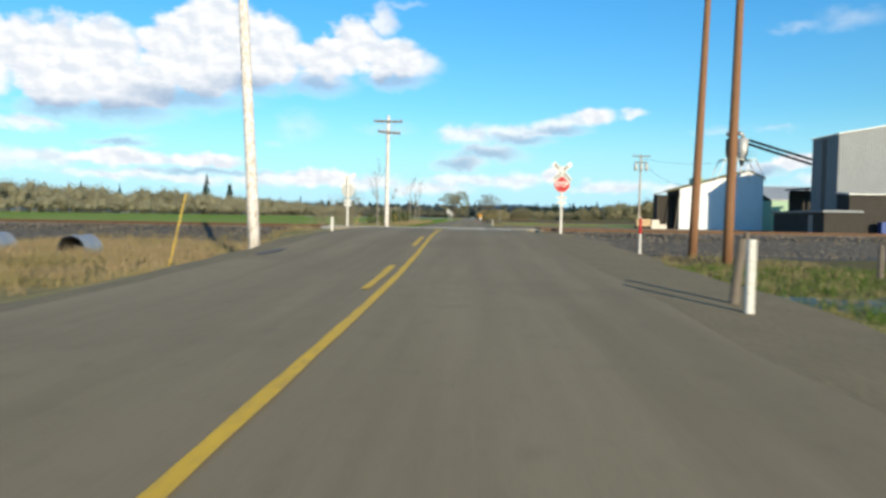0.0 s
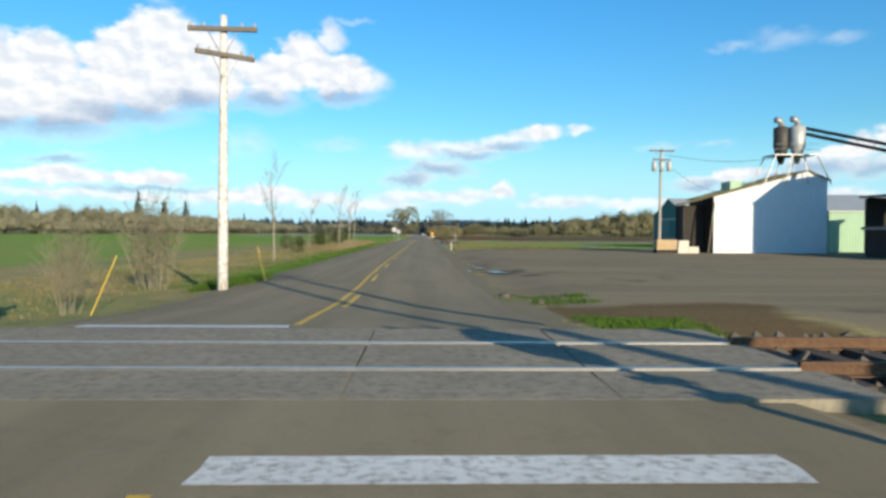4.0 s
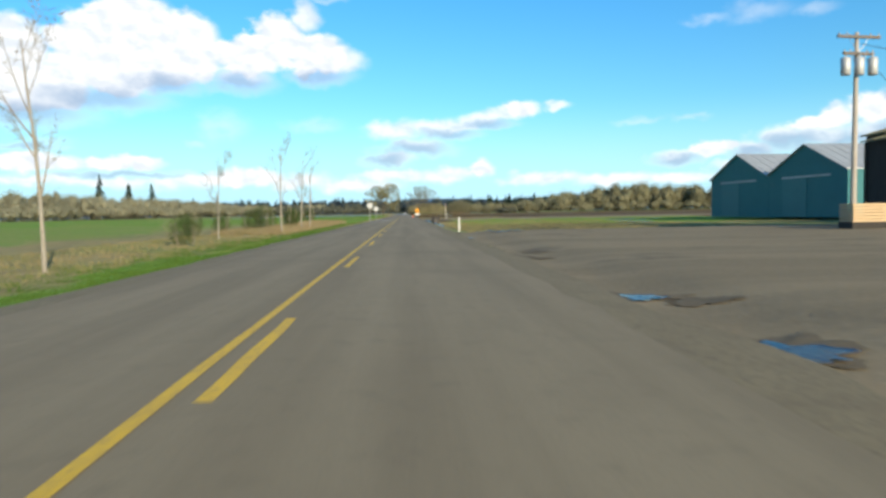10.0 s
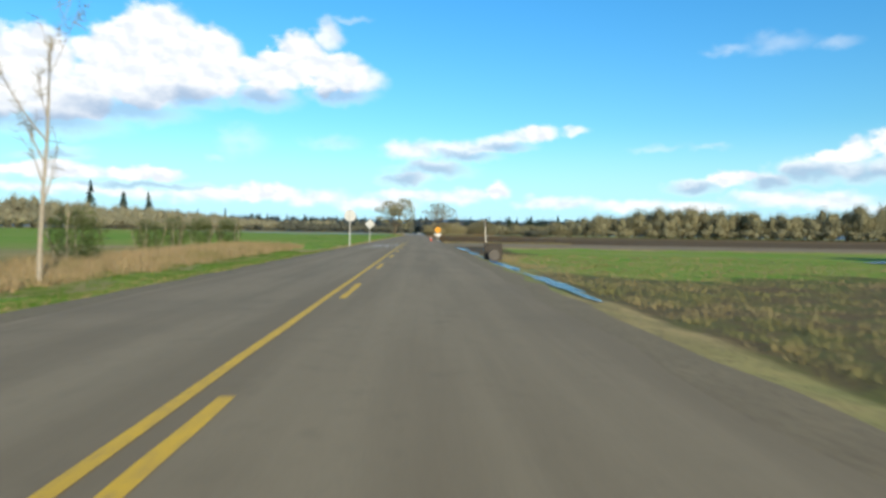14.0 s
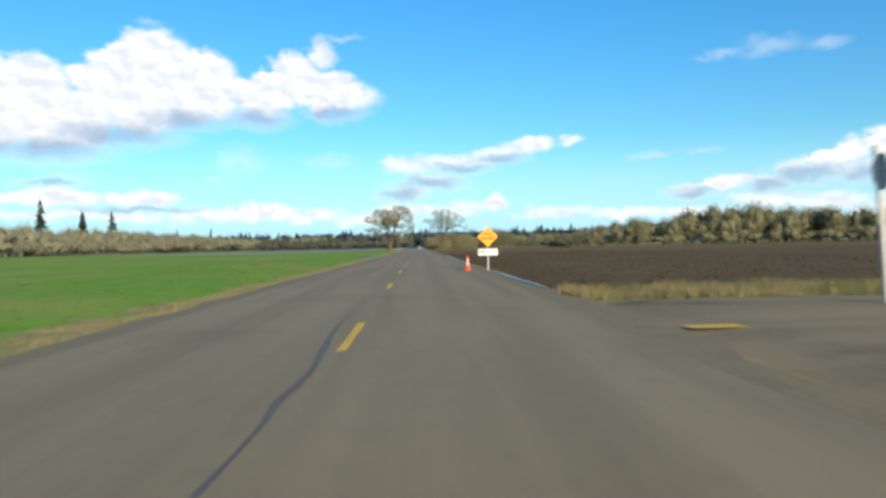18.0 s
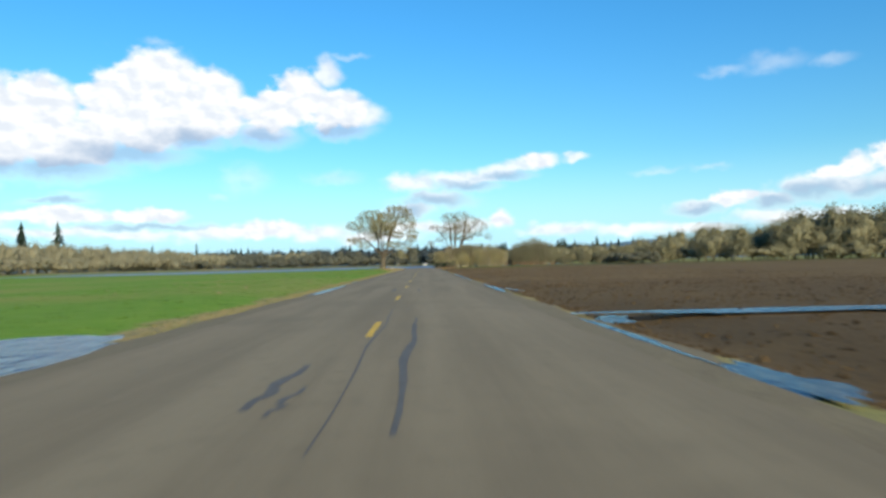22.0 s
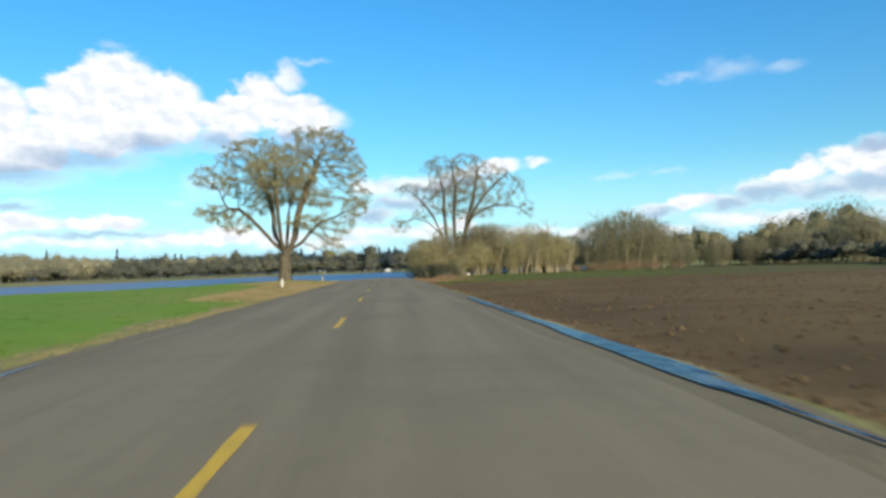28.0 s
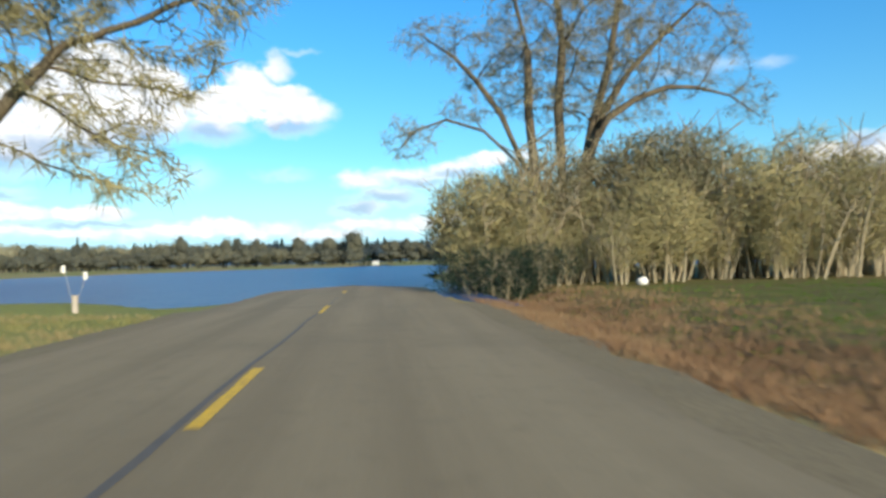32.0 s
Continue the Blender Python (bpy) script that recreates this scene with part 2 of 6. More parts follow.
def asphalt():
    """Old chip-sealed asphalt: pale wheel tracks, stains drawn out along the road, fine stone."""
    m = bpy.data.materials.new("asphalt")
    m.use_nodes = True
    n = Nodes(m.node_tree)
    at = n.add("ShaderNodeTexCoord").outputs["Object"]
    x = n.add("ShaderNodeSeparateXYZ", Vector=at).outputs[0]
    wheel = n.math("ABSOLUTE", n.math("SUBTRACT", n.math("ABSOLUTE", n.math("SUBTRACT", n.math("ABSOLUTE", x), 1.85)), 0.8))
    long_stain = n.noise(n.vec("MULTIPLY", at, (1.1, 0.06, 1)), 1.0, 5, 0.6)[0]
    blot = n.noise(at, 0.22, 5, 0.6)[0]
    stone = n.noise(at, 55.0, 3, 0.7)[0]
    patchy = n.noise(at, 2.6, 6, 0.7)[0]
    col = n.mix(n.ramp(long_stain, 0.35, 0.65), (0.188, 0.152, 0.095), (0.232, 0.190, 0.120))
    col = n.mix(n.math("MULTIPLY", n.ramp(wheel, 0.55, 0.0), 0.35), col, (0.265, 0.219, 0.140))
    col = n.mix(n.math("MULTIPLY", n.ramp(blot, 0.5, 0.75), 0.5), col, (0.152, 0.123, 0.079))
    col = n.mix(n.math("MULTIPLY", n.ramp(stone, 0.45, 0.75), 0.35), col, (0.10, 0.09, 0.07))
    col = n.mix(n.math("MULTIPLY", n.ramp(patchy, 0.52, 0.72), 0.4), col, (0.138, 0.112, 0.074))
    shade = n.add("ShaderNodeBsdfPrincipled", Base_Color=col, Roughness=0.88)
    shade.inputs["Specular IOR Level"].default_value = 0.2
    n.put(shade.inputs["Normal"], n.add("ShaderNodeBump", Strength=0.3, Distance=0.01, Height=stone).outputs[0])
    n.add("ShaderNodeOutputMaterial", Surface=shade.outputs[0])
    return m


ASPHALT = asphalt()
ASPHALT_NEW = material("sealed_asphalt", [(0.095, 0.09, 0.083), (0.115, 0.108, 0.097), (0.08, 0.077, 0.072)], 2.0, 0.75, bump=0.2)
YELLOW_PAINT = material("yellow_road_paint", [(0.66, 0.41, 0.025), (0.58, 0.36, 0.03), (0.36, 0.25, 0.07)], 1.2, 0.7, fine=14.0, spread=0.4)
WHITE_PAINT = material("white_road_paint", [(0.62, 0.62, 0.60), (0.5, 0.5, 0.48), (0.26, 0.25, 0.23)], 1.0, 0.7, fine=14.0, spread=0.4)
CONCRETE = material("concrete", [(0.27, 0.24, 0.19), (0.22, 0.195, 0.15), (0.15, 0.135, 0.105)], 1.5, 0.95, bump=0.4, specular=0.1)
BALLAST = material("ballast_stone", [(0.11, 0.10, 0.09), (0.17, 0.15, 0.13), (0.07, 0.065, 0.06)], 3.0, 0.95, bump=0.6)
RAIL_STEEL = material("rusty_rail_steel", [(0.12, 0.066, 0.038), (0.085, 0.047, 0.029), (0.15, 0.095, 0.062)], 5.0, 0.7, 0.5)
RAIL_TOP = material("polished_rail_head", [(0.5, 0.48, 0.46), (0.42, 0.4, 0.38), (0.35, 0.32, 0.3)], 5.0, 0.35, 0.9)
TIE_WOOD = material("creosoted_tie_wood", [(0.06, 0.045, 0.035), (0.09, 0.07, 0.055), (0.04, 0.03, 0.025)], 6.0, 0.9, bump=0.4)
POLE_WOOD = material("weathered_pole_wood", [(0.42, 0.38, 0.33), (0.33, 0.29, 0.25), (0.22, 0.19, 0.16)], 3.0, 0.9, bump=0.4, stretch=(6, 6, 0.4))
POLE_BROWN = material("brown_pole_wood", [(0.25, 0.13, 0.065), (0.19, 0.095, 0.05), (0.11, 0.06, 0.035)], 3.0, 0.85, bump=0.4, stretch=(6, 6, 0.4))
POLE_PALE = material("bleached_pole_wood", [(0.70, 0.67, 0.66), (0.56, 0.52, 0.50), (0.27, 0.225, 0.19)], 2.2, 0.9, bump=0.5, stretch=(2.5, 2.5, 1.3), fine=2.6)
POST_WOOD = material("grey_post_wood", [(0.13, 0.11, 0.09), (0.18, 0.15, 0.12), (0.08, 0.07, 0.06)], 6.0, 0.9, bump=0.4, stretch=(4, 4, 0.5))
WHITE_METAL = material("white_enamel", [(0.62, 0.62, 0.61), (0.57, 0.57, 0.56), (0.5, 0.5, 0.48)], 3.0, 0.45)
WHITE_POST = material("white_painted_wood", [(0.56, 0.555, 0.53), (0.5, 0.495, 0.47), (0.38, 0.37, 0.34)], 5.0, 0.7)
SIGN_BACK = material("bare_aluminium", [(0.42, 0.43, 0.43), (0.37, 0.38, 0.38), (0.33, 0.33, 0.33)], 3.0, 0.5, 0.25)
RED_SIGN = material("red_sign_sheeting", [(0.38, 0.007, 0.012), (0.35, 0.007, 0.011), (0.31, 0.009, 0.012)], 2.0, 0.45)
WARN_SIGN = material("amber_sign_sheeting", [(0.85, 0.36, 0.01), (0.82, 0.33, 0.01), (0.76, 0.31, 0.02)], 2.0, 0.45)
BLACK_INK = material("black_sign_ink", [(0.02, 0.02, 0.02), (0.025, 0.025, 0.025), (0.03, 0.03, 0.03)], 2.0, 0.5)
GALV = material("galvanised_steel", [(0.45, 0.46, 0.47), (0.36, 0.37, 0.38), (0.28, 0.28, 0.28)], 3.0, 0.5, 0.6)
CONE_ORANGE = material("orange_rubber", [(0.85, 0.10, 0.02), (0.8, 0.09, 0.02), (0.6, 0.07, 0.02)], 3.0, 0.6)
YELLOW_TUBE = material("yellow_plastic", [(0.55, 0.38, 0.06), (0.5, 0.34, 0.06), (0.4, 0.28, 0.06)], 3.0, 0.5)
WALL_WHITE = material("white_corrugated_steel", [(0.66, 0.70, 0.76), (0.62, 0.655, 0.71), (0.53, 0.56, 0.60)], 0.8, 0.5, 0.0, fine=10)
WALL_SILVER = material("silver_corrugated_steel", [(0.165, 0.185, 0.205), (0.145, 0.16, 0.18), (0.115, 0.13, 0.145)], 0.5, 0.5, 0.2, fine=10)
WALL_TEAL = material("teal_painted_steel", [(0.032, 0.165, 0.18), (0.028, 0.145, 0.16), (0.045, 0.175, 0.18)], 0.6, 0.55, fine=10)
WALL_MINT = material("mint_painted_steel", [(0.30, 0.46, 0.32), (0.27, 0.42, 0.30), (0.34, 0.45, 0.33)], 0.6, 0.6, fine=10)
WALL_DARK = material("dark_weathered_boards", [(0.035, 0.031, 0.028), (0.05, 0.044, 0.038), (0.022, 0.02, 0.018)], 2.0, 0.9, bump=0.4, stretch=(3, 3, 0.4))
ROOF_GREY = material("grey_roof_steel", [(0.42, 0.44, 0.45), (0.36, 0.38, 0.39), (0.3, 0.31, 0.3)], 0.5, 0.5, 0.3, fine=10)
ROOF_MOSS = material("mossy_roof_shingle", [(0.15, 0.13, 0.07), (0.2, 0.17, 0.1), (0.09, 0.1, 0.04)], 1.5, 0.95, bump=0.5)
DARK_STEEL = material("dark_steel", [(0.05, 0.05, 0.052), (0.07, 0.07, 0.07), (0.09, 0.07, 0.055)], 3.0, 0.6, 0.4)
BLUE_PLASTIC = material("blue_plastic", [(0.02, 0.06, 0.25), (0.02, 0.05, 0.21), (0.03, 0.06, 0.18)], 3.0, 0.5)
LUMBER = material("stacked_lumber", [(0.55, 0.4, 0.24), (0.48, 0.34, 0.2), (0.35, 0.25, 0.15)], 4.0, 0.8)
PALE_BLOCK = material("pale_concrete_block", [(0.62, 0.57, 0.5), (0.55, 0.5, 0.44), (0.45, 0.4, 0.35)], 4.0, 0.85)
BARK = material("oak_bark", [(0.085, 0.07, 0.05), (0.032, 0.026, 0.021), (0.17, 0.147, 0.1)], 1.6, 0.95, bump=1.0, stretch=(2, 2, 0.8), fine=5.0)
BARK_PALE = material("pale_bark", [(0.31, 0.28, 0.23), (0.23, 0.205, 0.165), (0.15, 0.13, 0.105)], 3.0, 0.9, bump=0.5, stretch=(3, 3, 0.6))
BARK_GREY = material("thicket_bark", [(0.31, 0.275, 0.19), (0.24, 0.21, 0.145), (0.16, 0.135, 0.1)], 3.0, 0.95, bump=0.4, stretch=(3, 3, 0.6))
TWIG_OAK = leafy("lichened_oak_twigs", [(0.285, 0.262, 0.145), (0.205, 0.188, 0.107), (0.335, 0.305, 0.165)])
TWIG_BARE = leafy("bare_twigs", [(0.25, 0.225, 0.145), (0.19, 0.17, 0.115), (0.30, 0.265, 0.16)])
TWIG_THICKET = leafy("thicket_twigs", [(0.34, 0.31, 0.165), (0.26, 0.24, 0.125), (0.39, 0.35, 0.19)], 0.3)
TWIG_WOOD = leafy("wood_edge_twigs", [(0.235, 0.230, 0.160), (0.175, 0.172, 0.12), (0.26, 0.25, 0.17)], 0.05)
TWIG_OLIVE = leafy("olive_twigs", [(0.205, 0.198, 0.122), (0.155, 0.15, 0.094), (0.23, 0.218, 0.132)], 0.06)
CONIFER = leafy("conifer_needles", [(0.025, 0.045, 0.03), (0.018, 0.032, 0.026), (0.035, 0.055, 0.035)], 0.05)
# foliage shifted to blue: the haze of distance is put into the colour
CONIFER_HAZED = leafy("hazed_mixed_wood", [(0.038, 0.06, 0.085), (0.028, 0.046, 0.07), (0.048, 0.066, 0.078)], 0.03)
TWIG_DUSK = leafy("grey_green_wood", [(0.095, 0.102, 0.082), (0.065, 0.073, 0.064), (0.12, 0.122, 0.09)], 0.05)
PINE_YOUNG = leafy("young_pine_needles", [(0.07, 0.10, 0.03), (0.05, 0.075, 0.022), (0.09, 0.11, 0.04)])
GRASS_GREEN = leafy("green_grass_blades", [(0.075, 0.14, 0.022), (0.095, 0.155, 0.028), (0.065, 0.12, 0.02)], 0.4)
GRASS_DRY = leafy("dry_grass_blades", [(0.31, 0.25, 0.13), (0.24, 0.195, 0.10), (0.19, 0.19, 0.075)], 0.35)
GRASS_STRAW = leafy("straw_grass_blades", [(0.36, 0.27, 0.155), (0.29, 0.22, 0.125), (0.23, 0.195, 0.09)], 0.4)
GRASS_RED = leafy("russet_brush", [(0.25, 0.155, 0.09), (0.20, 0.125, 0.075), (0.29, 0.2, 0.115)], 0.4)
SOIL_CLOD = leafy("soil_clods", [(0.11, 0.076, 0.042), (0.055, 0.038, 0.022), (0.15, 0.108, 0.062)], 0.8)
SOIL_WET_CLOD = leafy("wet_soil_clods", [(0.068, 0.046, 0.023), (0.036, 0.025, 0.014), (0.10, 0.07, 0.036)], 0.8)
STONE = leafy("lot_stones", [(0.17, 0.15, 0.12), (0.12, 0.105, 0.088), (0.21, 0.185, 0.15)], 0.8)


def water(name, tone, rough, wave, wave_scale):
    m = bpy.data.materials.new(name)
    m.use_nodes = True
    n = Nodes(m.node_tree)
    at = n.vec("MULTIPLY", n.add("ShaderNodeTexCoord").outputs["Object"], (1, 0.45, 1))
    height = n.noise(at, wave_scale, 3.0)[0]
    shade = n.add("ShaderNodeBsdfPrincipled", Base_Color=(*tone, 1.0), Roughness=rough, Normal=n.add("ShaderNodeBump", Strength=wave, Distance=0.22, Height=height).outputs[0])
    shade.inputs["IOR"].default_value = 1.33
    n.add("ShaderNodeOutputMaterial", Surface=shade.outputs[0])
    return m


FLOOD = water("flood_water", (0.018, 0.065, 0.165), 0.38, 1.0, 1.1)
PUDDLE = water("puddle_water", (0.02, 0.035, 0.06), 0.22, 0.7, 3.0)

# ---- building helpers ----


class Build:
    """Collects points and faces for one mesh."""

    def __init__(self):
        self.v, self.f = [], []

    def face(self, *points):
        n = len(self.v)
        self.v.extend(points)
        self.f.append(tuple(range(n, n + len(points))))
        return self

    def box(self, lo, hi, bevel=0.0):
        (x0, y0, z0), (x1, y1, z1) = lo, hi
        b = min(bevel, (x1 - x0) / 3, (y1 - y0) / 3)
        n = len(self.v)
        if b <= 0:
            self.v += [(x0, y0, z0), (x1, y0, z0), (x1, y1, z0), (x0, y1, z0), (x0, y0, z1), (x1, y0, z1), (x1, y1, z1), (x0, y1, z1)]
            self.f += [tuple(n + i for i in q) for q in ((3, 2, 1, 0), (4, 5, 6, 7), (0, 1, 5, 4), (1, 2, 6, 5), (2, 3, 7, 6), (3, 0, 4, 7))]
        else:
            ring = [(x0 + b, y0), (x1 - b, y0), (x1, y0 + b), (x1, y1 - b), (x1 - b, y1), (x0 + b, y1), (x0, y1 - b), (x0, y0 + b)]
            self.v += [(x, y, z0) for x, y in ring] + [(x, y, z1) for x, y in ring]
            self.f += [tuple(n + i for i in range(7, -1, -1)), tuple(n + 8 + i for i in range(8))]
            self.f += [(n + i, n + (i + 1) % 8, n + 8 + (i + 1) % 8, n + 8 + i) for i in range(8)]
        return self

    def tube(self, rows, sides=8, cap=True):
        """A round bar through rows of (point, radius)."""
        rows = [(Vector(p), r) for p, r in rows]
        first = len(self.v)
        for i, (p, r) in enumerate(rows):
            way = (rows[min(i + 1, len(rows) - 1)][0] - rows[max(i - 1, 0)][0]).normalized()
            side = way.cross(Vector((0, 0, 1)) if abs(way.z) < 0.9 else Vector((0, 1, 0))).normalized()
            over = side.cross(way)
            self.v += [tuple(p + r * (math.cos(a) * side + math.sin(a) * over)) for a in (2 * math.pi * k / sides for k in range(sides))]
        for i in range(len(rows) - 1):
            a, b = first + i * sides, first + (i + 1) * sides
            self.f += [(a + k, a + (k + 1) % sides, b + (k + 1) % sides, b + k) for k in range(sides)]
        if cap:
            self.f += [tuple(first + k for k in range(sides - 1, -1, -1)), tuple(len(self.v) - sides + k for k in range(sides))]
        return self

    def prism(self, outline, way):
        """An outline of points pushed along a vector."""
        n, k = len(self.v), len(outline)
        self.v += [tuple(p) for p in outline] + [tuple(Vector(p) + Vector(way)) for p in outline]
        self.f += [tuple(range(n + k - 1, n - 1, -1)), tuple(range(n + k, n + 2 * k))]
        self.f += [(n + i, n + (i + 1) % k, n + k + (i + 1) % k, n + k + i) for i in range(k)]
        return self

    def mesh(self, name, smooth=False):
        me = bpy.data.meshes.new(name)
        me.from_pydata(self.v, [], self.f)
        if smooth:
            me.polygons.foreach_set("use_smooth", [True] * len(me.polygons))
        me.update()
        return me


def part(name, build, mat, parent=None, label="", smooth=False):
    ob = new(name, build.mesh(name, smooth) if isinstance(build, Build) else build)
    if not ob.data.materials:
        ob.data.materials.append(mat)
    ob.parent = parent
    return tagged(ob, label)


def thing(name, at, label, category, group="", turn=0.0):
    """An empty at a thing's base, to carry its parts."""
    ob = new(name)
    ob.empty_display_size = 0.3
    ob.matrix_world = pose(*at, 0, 0, turn)
    return tagged(ob, label, category, group)


def lettering(text, size, mat, parent, m, name="lettering"):
    cu = bpy.data.curves.new(name, "FONT")
    cu.body, cu.size, cu.align_x, cu.align_y, cu.extrude = text, size, "CENTER", "CENTER", 0.001
    cu.offset = size * 0.022
    cu.materials.append(mat)
    ob = new(name, cu)
    ob.parent, ob.matrix_basis = parent, m
    return ob


rng = random.Random(7)

# ---- the lie of the land ----
PROFILE_Y = [-400, 0, 14, 24, 32, 38, 43, 52, 57, 62, 68, 500, 524, 538, 548, 575, 640, 5000]
PROFILE_Z = [-0.12, -0.12, -0.10, 0.03, 0.22, 0.45, 0.52, 0.50, 0.25, 0.06, 0.0, 0.0, -0.05, -0.12, -0.21, -0.35, -0.4, -0.4]
TRACK_Y = 52.5
WATER_Z = -0.15


def smooth(v, a, b):
    k = np.clip((v - a) / (b - a), 0, 1)
    return k * k * (3 - 2 * k)


def road_x(y):
    """The centre line's sideways place."""
    return np.interp(y, [0, 27, 34, 42, 49, 57, 62, 67.5, 73, 82], [0.92, 0.92, 0.84, 0.77, 0.71, 0.22, 0.2, 0.16, 0.06, -0.02])


def road_z(y):
    return np.interp(y, PROFILE_Y, PROFILE_Z)


def wobble(x, y, scale, seed):
    """Cheap smooth noise in about -1 to 1."""
    a, b = x / scale + seed * 1.7, y / scale - seed * 2.3
    return (np.sin(a * 1.9 + np.sin(b * 1.3)) + np.sin(b * 2.3 + np.sin(a * 1.7 + 1.0)) + np.sin((a + b) * 3.1 + seed)) / 3


def land_z(x, y):
    """Height of the ground."""
    x, y = np.asarray(x, float), np.asarray(y, float)
    rz = road_z(y)
    level = np.full(np.broadcast(x, y).shape, -0.3)
    lot = smooth(x, 4, 7) * smooth(y, 55, 60) * (1 - smooth(y, 122, 128))
    level = level + lot * 0.3
    level = level - 0.55 * smooth(-y, -46, -40) * (np.exp(-((np.abs(x) - 9) / 4.0) ** 2))
    rail = np.exp(-(np.maximum(np.abs(y - TRACK_Y) - 2.0, 0) / 1.6) ** 2)
    level = np.maximum(level, -0.3 + 0.72 * rail)
    level = level + 0.16 * smooth(x, 5.5, 9) * smooth(y, 226, 232) * (1 - smooth(y, 495, 510))
    shore = np.interp(x, [-60, -32, -23, -17, -12.6, -5.4, 0], [486, 511, 523, 529.5, 531, 529, 527])
    level = level + 0.2 * smooth(-x, 6, 9) * smooth(y, 150, 190) + 0.2 * smooth(-x, 3, 5) * smooth(y, 484, 500) * (1 - smooth(-x, 16, 24)) * (1 - smooth(y, 531, 533))
    flood = smooth(y, shore - 1.5, shore + 5) * (1 - smooth(x, 5.5, 8.5) * (1 - smooth(y, 575, 600)))
    side = smooth(x, 4, 6) * smooth(y, 201, 204.5) * (1 - smooth(y, 224, 227))
    level = level * (1 - side) - 0.03 * side
    level = level + 0.3 * smooth(x, 6, 9) * smooth(y, 505, 520) * (1 - smooth(y, 575, 600)) * (1 - flood)
    far = np.interp(x, [-110, -74, -56, -38, 0, 60], [560, 597, 635, 690, 705, 705])
    flood = flood * (1 - smooth(y, far - 6, far + 10)) * smooth(x, -125, -105)
    level = level - 0.45 * flood + 0.45 * smooth(y, 690, 720)
    level = level + 1.2 * smooth(x, 120, 420)
    wide = 1.9 * smooth(y, 40, 45) * (1 - smooth(y, 57, 62))
    shoulder = 1 - smooth(np.abs(x - road_x(y)), 4.1 + wide, 6.2 + wide)
    h = level * (1 - shoulder) + (rz - 0.07) * shoulder
    h = h - 0.13 * np.exp(-(((x + 5.4) / 2.0) ** 2 + ((y - 314.4) / 2.8) ** 2) ** 2)
    rough_amp = 0.05 * (1 - shoulder) * (1 - 0.6 * lot) * (1 - 0.8 * side)
    return h + rough_amp * (wobble(x, y, 3.1, 1) + 0.6 * wobble(x, y, 1.1, 2))


def axis(near, step, far, growth, start=0.0):
    """Grid lines: even near the start, wider and wider further off."""
    lines, v, d = [], start, step
    while v < far:
        lines.append(v)
        d = step if v < near else d * growth
        v += d
    return lines + [far]


right = axis(26, 0.45, 3500, 1.16)
GX = np.array([-v for v in right[:0:-1]] + right)
GY = np.array([-v for v in axis(2, 3.0, 1500, 1.3)[:0:-1]] + axis(585, 1.5, 4500, 1.18))
XX, YY = np.meshgrid(GX, GY)
ZZ = land_z(XX, YY)
ground_mesh = bpy.data.meshes.new("ground")
nx, ny = len(GX), len(GY)
idx = np.arange(nx * ny).reshape(ny, nx)
quads = np.stack([idx[:-1, :-1], idx[:-1, 1:], idx[1:, 1:], idx[1:, :-1]], -1).reshape(-1, 4)
ground_mesh.from_pydata(np.stack([XX, YY, ZZ], -1).reshape(-1, 3).tolist(), [], quads.tolist())
ground_mesh.polygons.foreach_set("use_smooth", [True] * len(ground_mesh.polygons))

jit = 1.2 * wobble(XX, YY, 4.0, 3) + 0.7 * wobble(XX, YY, 1.5, 4)
A = np.abs(XX)
MASKS = {}
MASKS["gravel"] = smooth(XX + 0.5 * jit, 4.0, 4.8) * smooth(YY + 0.6 * jit, 57, 60) * (1 - smooth(YY + jit, 123, 127)) * (1 - smooth(XX, 120, 130))
MASKS["gravel"] = np.maximum(MASKS["gravel"], smooth(XX, 4.0, 5.0) * smooth(YY + 0.5 * jit, 202.5, 204.5) * (1 - smooth(YY + 0.5 * jit, 224, 226)))
MASKS["soil"] = smooth(XX + 0.3 * jit, 4.5, 5.4) * smooth(YY + 0.5 * jit, 227, 229) * (1 - smooth(YY + 2 * jit, 488, 500)) * (1 - smooth(XX, 300, 330))
band = smooth(XX, 30, 34) * smooth(YY, 129, 140) * (1 - smooth(YY, 226, 229)) * (1 - smooth(XX, 300, 330))
MASKS["soil"] = np.maximum(MASKS["soil"], band * smooth(XX + 0.15 * (YY - 130), 62, 66))
MASKS["green"] = (1 - smooth(XX + 0.5 * jit, -7.6, -5.6)) * smooth(YY + jit, 182, 190)
MASKS["green"] = np.maximum(MASKS["green"], 0.58 * (1 - smooth(XX + 2 * jit, -24, -20)) * smooth(YY, 54.5, 58))
MASKS["green"] = np.maximum(MASKS["green"], (0.35 + 0.6 * smooth(YY + 3 * jit, 152, 160)) * smooth(XX + jit, 6, 9) * smooth(YY + jit, 127, 131) * (1 - smooth(YY + jit, 201, 203)))
MASKS["green"] = np.maximum(MASKS["green"], 0.42 * smooth(XX + 2 * jit, 5, 12) * smooth(YY + jit, 496, 504))
MASKS["green"] = np.maximum(MASKS["green"], 0.8 * smooth(-XX + 0.5 * jit, 4.2, 5) * (1 - smooth(-XX + jit, 6.4, 8)) * smooth(YY, 69, 75) * (1 - smooth(YY + 4 * jit, 176, 190)))
MASKS["green"] = MASKS["green"] * (1 - smooth(YY, 506, 511) * (1 - smooth(-XX, 13, 18)) * (XX < 0))
MASKS["mud"] = smooth(XX, 5, 6.5) * (1 - 0.6 * smooth(XX + 2 * jit, 10, 30)) * (1 - 0.75 * smooth(YY + 3 * jit, 154, 162)) * smooth(YY + jit, 130, 136) * (1 - smooth(YY + jit, 202, 204))
